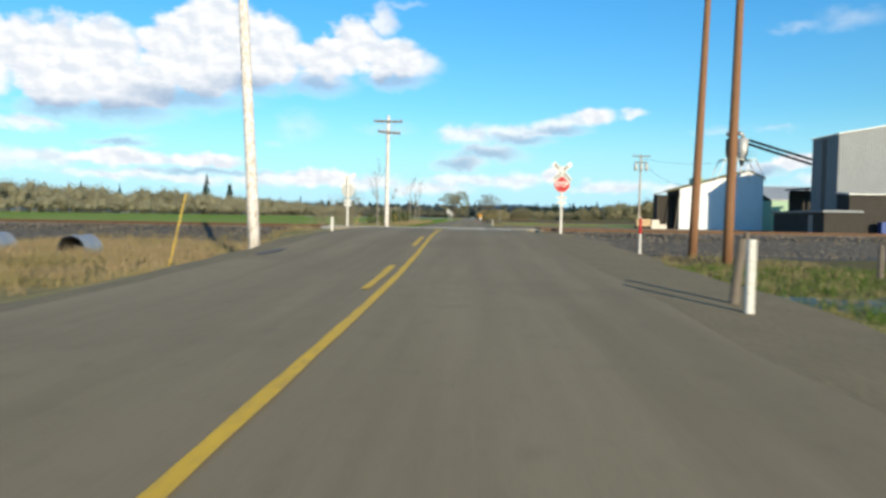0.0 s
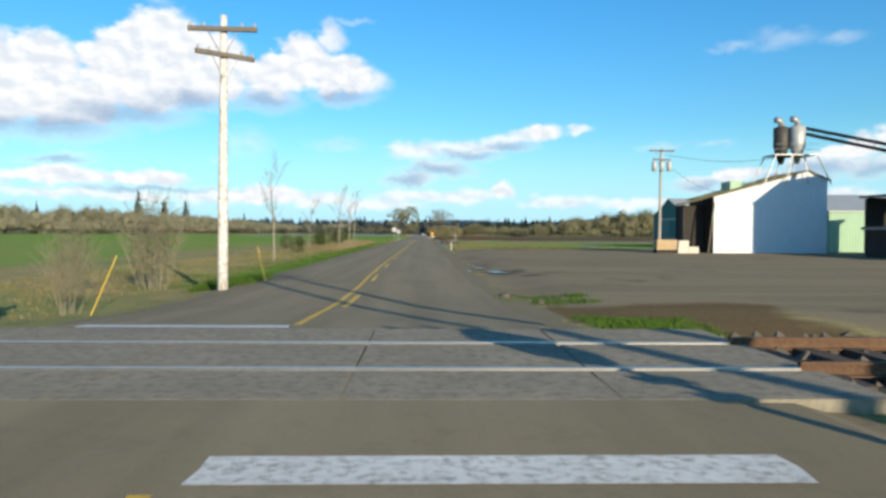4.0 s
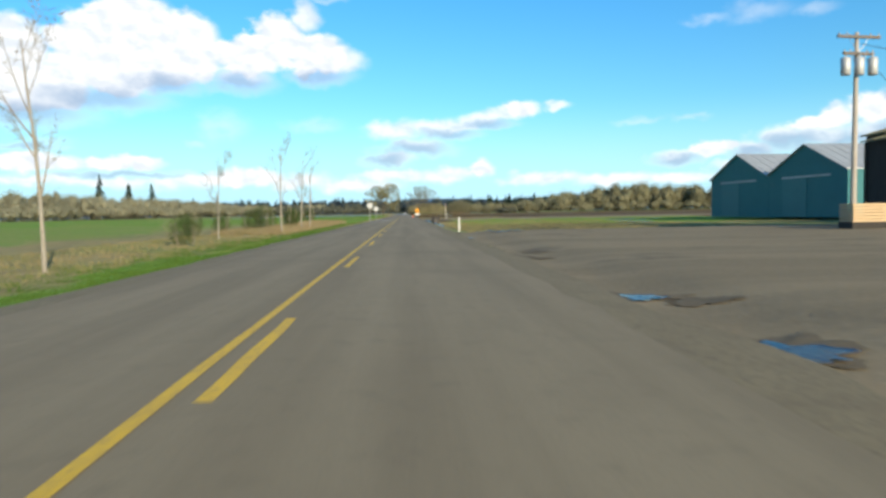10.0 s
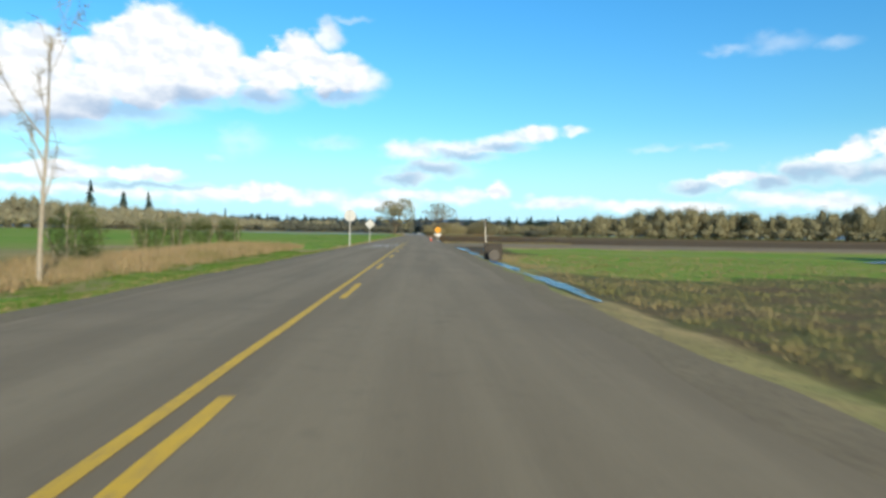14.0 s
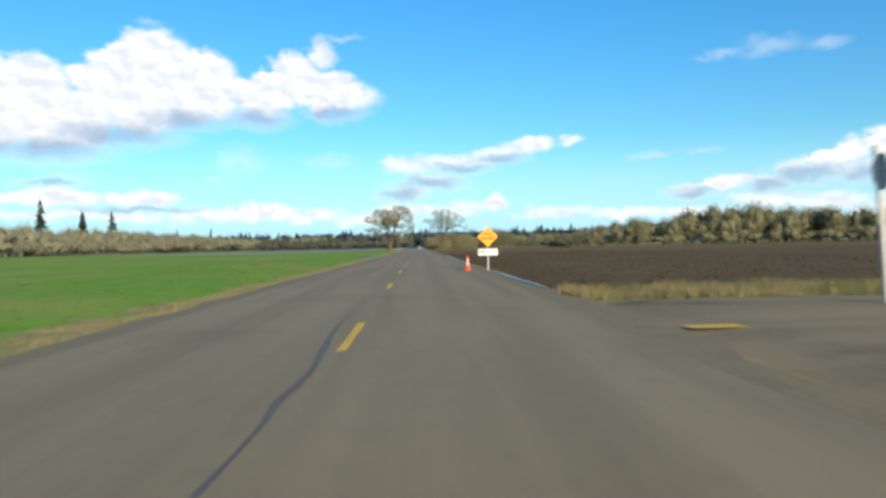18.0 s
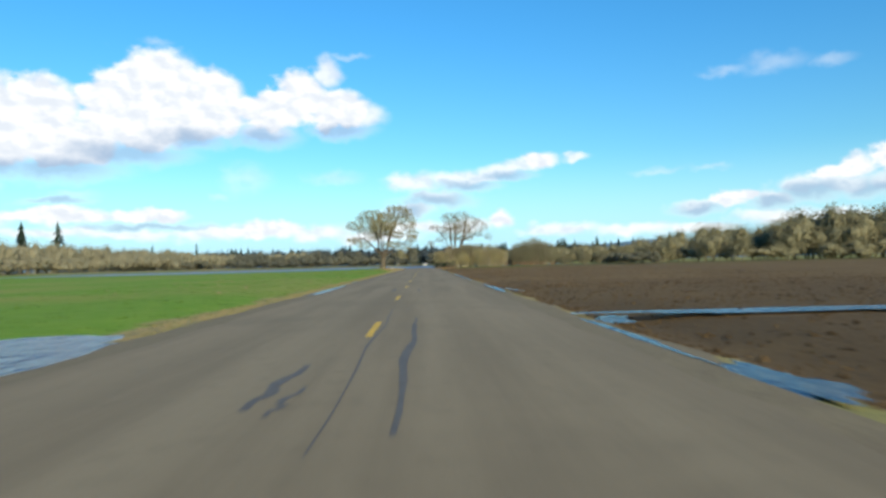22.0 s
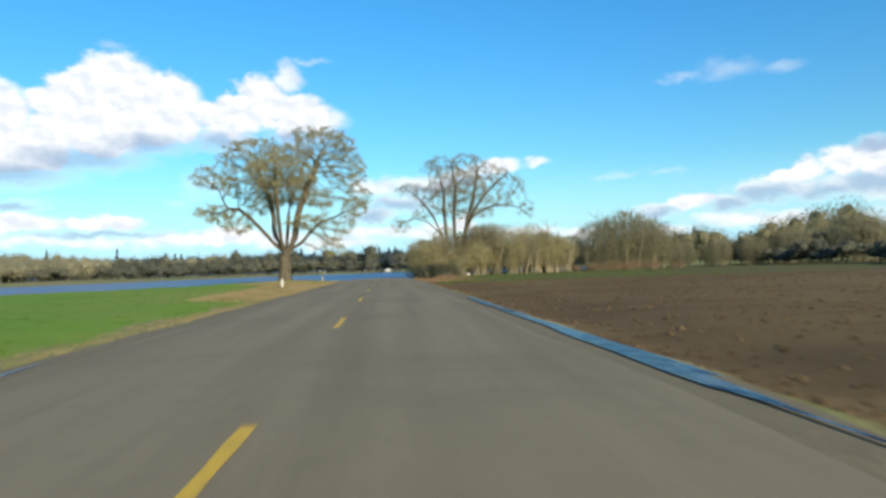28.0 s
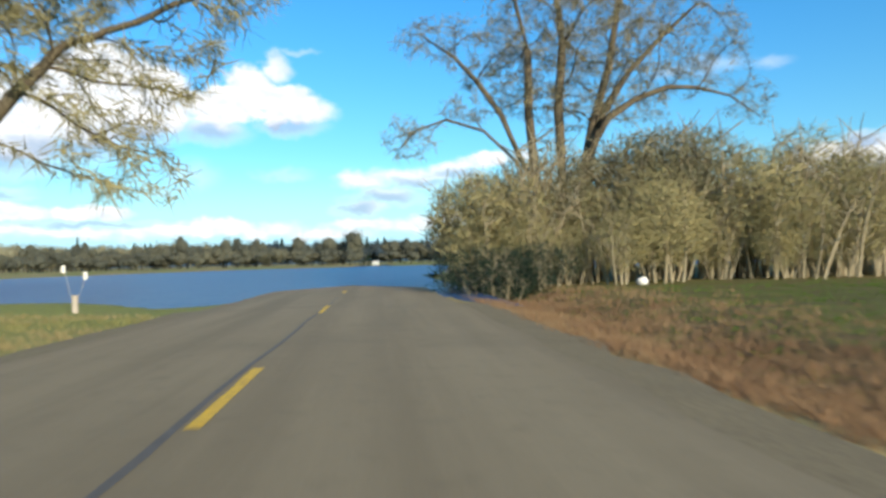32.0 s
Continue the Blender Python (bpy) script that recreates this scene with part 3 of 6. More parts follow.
MASKS["green"] = np.maximum(MASKS["green"], 0.9 * smooth(XX + 0.4 * jit, 4.6, 5.4) * (1 - smooth(XX + 0.6 * jit, 7.2, 8.4)) * smooth(YY + 0.5 * jit, 56, 57.5) * (1 - smooth(YY + 0.5 * jit, 59.5, 60.5)))
MASKS["green"] = np.maximum(MASKS["green"], 0.62 * smooth(XX, 3.9, 4.2) * (1 - smooth(XX + 0.6 * jit, 6.4, 7.6)) * smooth(YY + 0.3 * jit, 63.6, 64.2) * (1 - smooth(YY + 0.4 * jit, 65.8, 66.6)))
MASKS["gravel"] = MASKS["gravel"] * (1 - smooth(XX + 0.4 * jit, 4.4, 5.2) * (1 - smooth(XX + 0.8 * jit, 10, 13)) * (1 - smooth(YY + 0.8 * jit, 62.5, 65)))
MASKS["mud"] = np.maximum(MASKS["mud"], smooth(YY, 22, 30) * (1 - smooth(YY, 57, 59)) * smooth(A, 5.0, 7.0) * 0.75)
MASKS["mud"] = np.maximum(MASKS["mud"], 1.3 * smooth(XX, 4.5, 5.0) * (1 - smooth(XX + jit, 8.5, 11)) * smooth(YY, 176, 184) * (1 - smooth(YY + 0.4 * jit, 202.5, 204)))
MASKS["mud"] = np.maximum(MASKS["mud"], 0.95 * smooth(XX + jit, 5.5, 8) * smooth(YY + jit, 486, 498) * (1 - smooth(YY, 560, 580)))
MASKS["soil"] = np.maximum(MASKS["soil"], smooth(XX, 4.7, 5.2) * (1 - smooth(XX + jit, 8, 10)) * smooth(YY, 180, 186) * (1 - smooth(YY + 0.4 * jit, 202.3, 203.6)))
MASKS["ballast"] = smooth(A + 0.4 * jit, 5.6, 6.6) * smooth(YY + 0.5 * jit, 40.5, 43.5) * (1 - smooth(YY + 0.4 * jit, 55.5, 57.5))
MASKS["green"] = MASKS["green"] * (1 - MASKS["ballast"])
MASKS["soil"] = np.maximum(MASKS["soil"], smooth(XX + 0.3 * jit, 4.5, 5.4) * (1 - smooth(XX + jit, 7, 9)) * smooth(YY, 480, 490) * (1 - smooth(YY + jit, 511, 521)))
MASKS["soil"] = np.maximum(MASKS["soil"], 0.9 * smooth(XX + 0.3 * jit, 4.4, 5.2) * (1 - smooth(XX + jit, 10, 13)) * smooth(YY, 57, 59) * (1 - smooth(YY + 0.5 * jit, 64, 66)))
MASKS["wet"] = smooth(XX + 0.3 * jit, 4.4, 5.6) * smooth(YY, 178, 184) * (1 - smooth(YY + 10 * wobble(XX, YY, 30, 8), 326, 362))
MASKS["green"] = MASKS["green"] * (1 - smooth(YY + 0.6 * jit, 472, 478) * (1 - smooth(-XX + jit, 9, 11)) * (XX < 0) * (1 - smooth(YY, 500, 506)))
MASKS["green"] = MASKS["green"] * (1 - 0.75 * smooth(YY, 575, 615) * (XX < 0))
for key, grid in MASKS.items():
    ground_mesh.attributes.new(key, "FLOAT", "POINT").data.foreach_set("value", grid.astype(np.float32).ravel())


def ground_material():
    m = bpy.data.materials.new("farmland")
    m.use_nodes = True
    n = Nodes(m.node_tree)
    at = n.add("ShaderNodeTexCoord").outputs["Object"]
    broad, mid, grain = n.noise(at, 0.06, 4)[0], n.noise(at, 0.9, 5, 0.65)[0], n.noise(at, 9.0, 6, 0.7)[0]
    rows = n.noise(n.vec("MULTIPLY", at, (0.9, 0.03, 0.4)), 1.0, 4)[0]
    tracks = n.noise(n.vec("MULTIPLY", at, (0.05, 0.5, 1)), 1.0, 5)[0]
    mask = {k: n.add("ShaderNodeAttribute", p_attribute_name=k).outputs["Fac"] for k in MASKS}
    edge = n.math("MULTIPLY", n.math("SUBTRACT", mid, 0.5), 0.7)
    picked = {k: n.ramp(n.math("ADD", v, edge), 0.3, 0.7) for k, v in mask.items()}
    dry = n.mix(n.ramp(mid, 0.38, 0.62), (0.34, 0.27, 0.12), (0.25, 0.21, 0.09))
    dry = n.mix(n.ramp(broad, 0.45, 0.62), dry, (0.20, 0.225, 0.068))
    dry = n.mix(n.ramp(grain, 0.45, 0.75), dry, (0.085, 0.068, 0.042))
    green = n.mix(n.ramp(mid, 0.35, 0.65), (0.115, 0.235, 0.020), (0.155, 0.262, 0.032))
    green = n.mix(n.ramp(broad, 0.42, 0.66), green, (0.215, 0.25, 0.052))
    green = n.mix(n.ramp(grain, 0.5, 0.8), green, (0.05, 0.10, 0.014))
    gravel = n.mix(n.ramp(tracks, 0.38, 0.62), (0.225, 0.182, 0.115), (0.18, 0.145, 0.092))
    gravel = n.mix(n.ramp(grain, 0.48, 0.72), gravel, (0.25, 0.205, 0.135))
    gravel = n.mix(n.ramp(n.noise(at, 0.28, 5)[0], 0.58, 0.72), gravel, (0.11, 0.09, 0.064))
    soil = n.mix(n.ramp(tracks, 0.4, 0.6), (0.15, 0.10, 0.043), (0.116, 0.076, 0.033))
    soil = n.mix(n.ramp(broad, 0.45, 0.65), soil, (0.17, 0.115, 0.05))
    soil = n.mix(n.ramp(grain, 0.48, 0.72), soil, (0.07, 0.045, 0.022))
    soil = n.mix(n.math("MULTIPLY", mask["wet"], n.ramp(n.noise(at, 0.12, 5)[0], 0.25, 0.55)), soil, n.mix(n.ramp(grain, 0.45, 0.7), (0.105, 0.070, 0.032), (0.048, 0.032, 0.016)))
    mud = n.mix(n.ramp(mid, 0.4, 0.6), (0.075, 0.052, 0.026), (0.085, 0.088, 0.026))
    mud = n.mix(n.ramp(grain, 0.5, 0.75), mud, (0.035, 0.028, 0.02))
    col = n.mix(picked["green"], dry, green)
    col = n.mix(n.math("MULTIPLY", picked["mud"], 0.8), col, mud)
    col = n.mix(picked["soil"], col, soil)
    col = n.mix(picked["gravel"], col, gravel)
    stones = n.mix(n.ramp(n.noise(at, 6.0, 4, 0.7)[0], 0.4, 0.6), (0.062, 0.058, 0.052), (0.125, 0.115, 0.10))
    col = n.mix(picked["ballast"], col, stones)
    shade = n.add("ShaderNodeBsdfPrincipled", Base_Color=col, Roughness=0.95)
    shade.inputs["Specular IOR Level"].default_value = 0.12
    lumps = n.math("MULTIPLY_ADD", rows, 0.4, n.math("MULTIPLY_ADD", grain, 0.6, n.math("MULTIPLY", mid, 1.2)))
    n.put(shade.inputs["Normal"], n.add("ShaderNodeBump", Strength=0.4, Distance=0.10, Height=lumps).outputs[0])
    n.add("ShaderNodeOutputMaterial", Surface=shade.outputs[0])
    return m


ground_mesh.materials.append(ground_material())
ground = tagged(new("ground", ground_mesh), "flat winter farmland of grass, plowed soil and gravel", "ground", kind="structure")

# ---- road ----
ROAD_END = 640.0


def crown(y):
    """Fall of the road to its sides, none at the crossing."""
    return 0.014 * (1 - float(smooth(y, 44, 49)) * (1 - float(smooth(y, 56, 61))))


def strip(name, x0, x1, y0, y1, mat, lift, label="", across=2, ragged=0.0, parent=None, step=2.0):
    """A band that lies on the road's surface."""
    ys = np.linspace(y0, y1, max(2, int((y1 - y0) / step) + 1))
    b = Build()
    r = random.Random(round(x0 * 13 + y0 * 7))
    for y in ys:
        for k in range(across + 1):
            x = x0 + (x1 - x0) * k / across + float(road_x(y))
            if ragged and k in (0, across):
                x += r.uniform(-ragged, ragged)
            b.v.append((x, y, float(road_z(y)) + 0.045 - crown(y) * abs(x - float(road_x(y))) + lift))
    w = across + 1
    b.f = [(i * w + k, i * w + k + 1, (i + 1) * w + k + 1, (i + 1) * w + k) for i in range(len(ys) - 1) for k in range(across)]
    return part(name, b, mat, parent, label, True)


road = strip("road", -3.68, 3.82, -300, ROAD_END, ASPHALT, 0.0, "two-lane grey asphalt country road", 10, 0.09, step=1.5)
tagged(road, category="road", kind="structure")
shoulder_mat = material("gravel_shoulder", [(0.20, 0.163, 0.095), (0.165, 0.133, 0.078), (0.115, 0.093, 0.058)], 1.2, 0.95, bump=0.5, fine=14)
for x0, x1 in ((3.72, 4.6), (-4.35, -3.58)):
    ys = np.arange(-60, 526, 1.5)
    b, r = Build(), random.Random(3)
    for y in ys:
        wide = 1.3 * float(smooth(y, 12, 20)) * (1 - float(smooth(y, 46, 49)))
        cols = [x0, (x0 + x1 + wide) / 2, x1 + wide + r.uniform(-0.25, 0.25)] if x0 > 0 else [x0 + r.uniform(-0.25, 0.15), (x0 + x1) / 2, x1]
        b.v += [(x + float(road_x(y)), y, max(float(road_z(y)) - 0.012 - 0.045 * max(abs(x) - 3.7, 0), float(land_z(x + float(road_x(y)), y)) + 0.006)) for x in cols]
    b.f = [(i * 3 + k, i * 3 + k + 1, i * 3 + k + 4, i * 3 + k + 3) for i in range(len(ys) - 1) for k in range(2)]
    tagged(part("shoulder", b, shoulder_mat, None, "pale gravel shoulder beside the road", True), category="shoulder", kind="structure")

marking = tagged(new("road_marking"), "worn yellow and white paint lines on asphalt", "road marking", kind="structure")
P = 0.006
strip("solid_line", 0.06, 0.17, -60, 48.6, YELLOW_PAINT, P + 0.008, parent=marking, across=1, ragged=0.006, step=0.5)
strip("solid_line", -0.17, -0.06, 56.5, 211.2, YELLOW_PAINT, P, parent=marking, across=1, ragged=0.008)
for y in (-20.0, -9.0, 2.7, 14.2, 25.0, 33.9, 44.8):
    strip("dash", -0.2, -0.08, y, y + 3.6, YELLOW_PAINT, P + 0.008, parent=marking, across=1, ragged=0.01, step=0.6)
for y in (61.0, 70.9, 81.6, 92.8, 103.4, 113.2, 122.6, 133.6, 144.6, 154.8, 164.8, 174.4, 184.2, 194.9, 207.6):
    strip("dash", 0.11, 0.23, y, y + 3.6, YELLOW_PAINT, P, parent=marking, across=1, ragged=0.01, step=0.6)
DASH_0 = 265.55
for k in range(-4, 31):
    strip("dash", -0.06, 0.06, DASH_0 + 12.19 * k, DASH_0 + 12.19 * k + 3.05, YELLOW_PAINT, P, parent=marking, across=1, ragged=0.01, step=0.6)
for y0, y1, x0, x1 in ((48.75, 49.2, 0.25, 3.4), (47.4, 47.75, 0.3, 3.2), (56.0, 56.5, -3.4, -0.2), (187.2, 187.75, -3.05, -0.2), (201.0, 201.6, -3.05, -0.2)):
    strip("stop_bar", x0, x1, y0, y1, WHITE_PAINT, P, parent=marking, across=4, ragged=0.02, step=0.2)


def stroke(name, p, q, wide):
    """A painted bar from p to q on the road."""
    (px, py), (qx, qy) = p, q
    b, n = Build(), 8
    for i in range(n + 1):
        x, y = px + (qx - px) * i / n, py + (qy - py) * i / n
        for s in (-0.5, 0.5):
            b.v.append((x + s * wide, y, float(road_z(y)) + 0.045 - 0.014 * abs(x + s * wide) + P))
    b.f = [(2 * i, 2 * i + 1, 2 * i + 3, 2 * i + 2) for i in range(n)]
    part(name, b, WHITE_PAINT, marking)


stroke("cross_bar", (-2.5, 191.2), (-0.55, 197.0), 0.36)
stroke("cross_bar", (-0.8, 191.0), (-2.35, 196.3), 0.38)
for cx in (-2.45, -0.55):
    for p, q in (((-0.3, -0.9), (-0.3, 0.9)), ((-0.3, -0.9), (0.2, -0.85)), ((0.22, -0.85), (0.22, -0.1)), ((-0.3, -0.05), (0.25, -0.05)), ((0.0, 0.0), (0.28, 0.9))):
        stroke("letter_stroke", (cx - 0.6 * p[0], 193.8 - p[1]), (cx - 0.6 * q[0], 193.8 - q[1]), 0.13 if p[0] == q[0] else 0.2)

# tar-filled cracks and patches
for y0, y1 in ((48.6, 50.53), (54.47, 57.5)):
    b, ys, xs = Build(), np.linspace(y0, y1, 6), (-5.0, -4.5, -3.4, 3.4, 4.3, 4.8)
    for y in ys:
        for x in xs:
            level = float(road_z(y)) + 0.036
            b.v.append((x + float(road_x(y)), y, level if abs(x) < 4 else max(min(level, level - 0.05 * (abs(x) - 4)), float(land_z(x + float(road_x(y)), y)) + 0.012)))
            if abs(x) > 4.6 or (abs(x) > 3.9 and abs(y - TRACK_Y) > 3.85):
                b.v[-1] = (b.v[-1][0], y, float(land_z(x + float(road_x(y)), y)) - 0.05)
    b.f = [(i * 6 + k, i * 6 + k + 1, i * 6 + k + 7, i * 6 + k + 6) for i in range(5) for k in range(5)]
    tagged(part("apron", b, ASPHALT, None, "asphalt apron widening at the railway crossing"), category="road", kind="structure")
seal = tagged(new("crack_sealant"), "dark tar streaks along the asphalt", "road repair", kind="structure")
STREAKS = [(-0.12, 261.2, 266.0, 0.17, 0.2), (-0.2, 212, 222, 0.1, 0.0), (-0.52, 308.5, 311.2, 0.17, 0.12), (-0.28, 308.2, 309.6, 0.1, 0.1), (0.7, 307.5, 318.5, 0.13, 0.05), (0.1, 307, 323.5, 0.045, -0.08), (-0.5, 333.8, 337.8, 0.16, 0.0), (0.58, 334, 337, 0.13, 0.0), (-0.42, 355, 357.6, 0.22, 0.05), (-1.5, 360, 362, 0.3, 0.3), (-0.1, 420.2, 424.2, 0.2, 0.15), (0.0, 424, 428, 0.12, 0.1), (-0.43, 477.5, 480.5, 0.2, 0.06), (-0.14, 479.9, 484.6, 0.16, 0.38), (-0.8, 484, 492, 0.12, 0.7)]
STREAKS += [(-1.3, 488, 494, 0.1, 0.6), (-0.6, 495.5, 502, 0.1, 0.9), (-0.1, 493, 498, 0.09, 0.4), (-0.2, 500, 530, 0.1, 0.2), (-2.6, 50, 51, 0.5, 0.5), (-2.4, 31, 33, 0.4, 0.2), (1.2, 43, 43.6, 0.6, 0.2)]
for x, y0, y1, w, lean in STREAKS:
    b, r, n = Build(), random.Random(int(y0)), 14
    drift = 0.0
    for i in range(n + 1):
        y = y0 + (y1 - y0) * i / n
        drift += r.uniform(-0.05, 0.05)
        half = w * (0.35 + 0.65 * math.sin(math.pi * min(max(i / n, 0.06), 0.94))) * r.uniform(0.6, 1.1) / 2
        for s in (-1, 1):
            xx = x + lean * (i / n - 0.5) + drift + s * half
            b.v.append((xx, y, float(road_z(y)) + 0.045 - 0.014 * abs(xx) + 0.003))
    b.f = [(2 * i, 2 * i + 1, 2 * i + 3, 2 * i + 2) for i in range(n)]
    part("tar_streak", b, ASPHALT_NEW, seal)

# ---- flood water and puddles ----
flood = tagged(new("flood_water", Build().face((-130, 470, WATER_Z), (-30, 500, WATER_Z), (-4, 524, WATER_Z), (5.6, 524, WATER_Z), (5.6, 572, WATER_Z), (70, 598, WATER_Z), (70, 725, WATER_Z), (-30, 730, WATER_Z), (-130, 600, WATER_Z)).mesh("flood_water")), "blue flood water lying over fields and road", "water", kind="structure")
flood.data.materials.append(FLOOD)


def puddle(cx, cy, rx, ry, z, turn=0.0, seed=1):
    """A still pool with a ragged rim."""
    r, k = random.Random(seed), 40
    ph = [r.uniform(0, 6.28) for _ in range(5)]
    ring = []
    for i in range(k):
        a = 2 * math.pi * i / k
        f = 1 + 0.18 * math.sin(3 * a + ph[0]) + 0.14 * math.sin(5 * a + ph[1]) + 0.12 * math.sin(9 * a + ph[2]) + 0.07 * math.sin(14 * a + ph[3])
        x, y = rx * f * math.cos(a), ry * f * math.sin(a)
        c, s = math.cos(radians(turn)), math.sin(radians(turn))
        ring.append((cx + c * x - s * y, cy + s * x + c * y, z))
    b = Build()
    b.v = [(cx, cy, z)] + ring
    b.f = [(0, 1 + i, 1 + (i + 1) % k) for i in range(k)]
    ob = part("puddle", b, PUDDLE, None, "shallow rain puddle reflecting the blue sky")
    return tagged(ob, category="puddle", group="puddles", kind="structure")

LOT_POOLS = [(5.75, 79.6, 0.42, 1.1, 12), (5.9, 78.4, 0.5, 0.3, 10), (6.7, 75.3, 0.14, 0.06, 0), (4.9, 87.4, 0.35, 0.35, 0), (4.85, 83.2, 0.5, 0.5, 0), (7.2, 118.4, 0.45, 0.7, 0), (8.3, 120.3, 0.35, 0.5, 10), (7.1, 124.0, 0.25, 0.7, 0), (4.7, 112.0, 0.14, 0.5, 0), (7.0, 129.2, 0.3, 1.0, 10), (3.95, 79.9, 0.34, 1.15, 8)]
TRACK_POOLS = [(5.15, 190.5, 0.26, 4.6, 2), (5.2, 181, 0.22, 4, 0), (5.7, 190.8, 0.1, 0.5, 0), (6.0, 188.0, 0.18, 0.5, 10), (4.75, 196.9, 0.5, 0.8, 0), (6.9, 201.3, 0.35, 0.5, 0), (5.2, 166, 0.25, 8, 0), (5.3, 152, 0.25, 4.5, 0), (5.35, 197.5, 0.28, 3.4, 5), (6.6, 202.0, 0.25, 1.5, -60), (7.2, 199.8, 0.3, 1.3, 25), (5.9, 201.2, 0.25, 1.0, -25), (8.4, 199.2, 0.35, 0.5, 10), (5.2, 236, 0.15, 7, 0), (34, 177.5, 4.0, 1.6, 0), (28, 157.5, 2.2, 1.5, 20)]
DITCH_POOLS = [(5.26, 295.5, 0.12, 5, 0), (4.75, 268, 0.14, 5, 0), (4.6, 281, 0.16, 4.5, 0), (4.6, 290, 0.2, 5, 0), (4.9, 274, 0.16, 5, 1), (14.3, 319.9, 9.6, 0.75, 1), (33.0, 320.3, 10, 0.7, 0), (5.3, 319.2, 0.5, 1.2, -20)]
FAR_POOLS = [(-3.98, 339.5, 0.2, 6.5, 0), (4.75, 337.5, 0.24, 5, 0), (5.5, 340, 0.14, 2.5, 5), (4.85, 357, 0.2, 2.2, 0), (4.85, 363, 0.16, 2.6, 0), (-4.3, 356, 0.15, 1.4, 0), (4.75, 372, 0.2, 6, 0), (4.85, 384, 0.14, 4, 0), (4.85, 412, 0.16, 8, 0), (4.7, 446, 0.25, 8, 0), (-4.0, 438, 0.12, 6, 0), (4.7, 458, 0.22, 5, 0)]
for n, (x, y, rx, ry, turn) in enumerate(LOT_POOLS + TRACK_POOLS + DITCH_POOLS + FAR_POOLS):
    if y > 330 and -4.1 < x < -3.9:
        puddle(x, y, rx, ry, -0.012, turn, n)
    elif y > 230 and 4.2 < x < 5.25:      # the ditch at the foot of the shoulder
        x = 4.38 + 0.3 * (x - 4.75)
        puddle(x, y, 0.72 * rx, ry, max(float(land_z(x, y)) + 0.06, -0.015), turn, n)
    else:
        puddle(x, y, rx, ry, -0.07 if rx > 5 else float(land_z(x, y)) + (0.035 if y < 130 else 0.055), turn, n)
puddle(-5.9, 313.9, 2.6, 3.3, -0.115, -8, 71)
for n, (x, y, rx, ry) in enumerate(((4.45, 298.0, 0.4, 5.2), (4.7, 309.9, 0.4, 1.3), (4.42, 314.6, 0.1, 3.4))):
    puddle(x, y, rx, ry, float(land_z(x, y)) + 0.05, 0, 80 + n)
puddle(9.3, 27.5, 2.0, 1.0, float(land_z(9.3, 27.5)) + 0.06, 0, 60)
puddle(12.5, 28.5, 2.4, 1.0, float(land_z(12.5, 28.5)) + 0.06, 0, 61)

WET_GRAVEL = material("wet_gravel", [(0.12, 0.096, 0.062), (0.10, 0.08, 0.052), (0.17, 0.14, 0.09)], 2.0, 0.9, bump=0.4, fine=12, specular=0.15)
for n, (x, y, rx, ry, turn) in enumerate(((3.95, 80.0, 0.5, 1.5, 8), (5.8, 79.4, 0.8, 1.6, 12), (6.75, 79.6, 0.35, 0.9, 0), (6.8, 75.4, 0.5, 0.25, 0), (4.9, 87.6, 0.8, 0.5, 0), (5.6, 86.8, 0.5, 0.35, 10), (4.85, 83.4, 0.75, 0.75, 0), (4.45, 109, 0.16, 4.5, 0), (4.5, 101.6, 0.22, 2.6, 0), (4.85, 97.4, 0.45, 1.2, 20), (4.3, 116.5, 0.13, 3.2, 0), (5.6, 99.4, 0.4, 0.35, 0), (7.3, 118.8, 0.9, 1.2, 0), (4.6, 121.0, 0.3, 1.6, 0), (4.35, 112.3, 0.35, 1.6, 0), (8.2, 78.0, 0.7, 0.2, -10))):
    r, k = random.Random(200 + n), 40
    ph = [r.uniform(0, 6.28) for _ in range(3)]
    b = Build()
    b.v = [(x, y, float(land_z(x, y)) + 0.022)]
    for i in range(k):
        a = 2 * math.pi * i / k
        f = 1 + 0.2 * math.sin(3 * a + ph[0]) + 0.16 * math.sin(7 * a + ph[1]) + 0.1 * math.sin(13 * a + ph[2])
        u, v = rx * f * math.cos(a), ry * f * math.sin(a)
        c, d = math.cos(radians(turn)), math.sin(radians(turn))
        px, py = x + c * u - d * v, y + d * u + c * v
        b.v.append((px, py, float(land_z(px, py)) + 0.022))
    b.f = [(0, 1 + i, 1 + (i + 1) % k) for i in range(k)]
    tagged(part("damp_patch", b, WET_GRAVEL, None, "dark damp patch in the gravel lot"), category="damp patch", group="damp patches", kind="structure")

# ---- railway ----
rails = tagged(new("railway_track"), "single railway track of rusty rails on dark ballast", "railway track", kind="structure")
RAIL_Z = 0.62
bed = Build()
for y in (TRACK_Y - 2.6, TRACK_Y - 1.5, TRACK_Y + 1.5, TRACK_Y + 2.6):
    z = 0.12 if abs(y - TRACK_Y) > 2 else RAIL_Z - 0.15
    for x in np.arange(-260, 261, 4.0):
        bed.v.append((float(x), y, z + 0.03 * math.sin(x * 1.3 + y)))
w = 131
for side in (range(0, 63), range(67, 130)):
    bed.f += [(r * w + i, r * w + i + 1, (r + 1) * w + i + 1, (r + 1) * w + i) for r in range(3) for i in side]
part("ballast_bed", bed, BALLAST, rails)
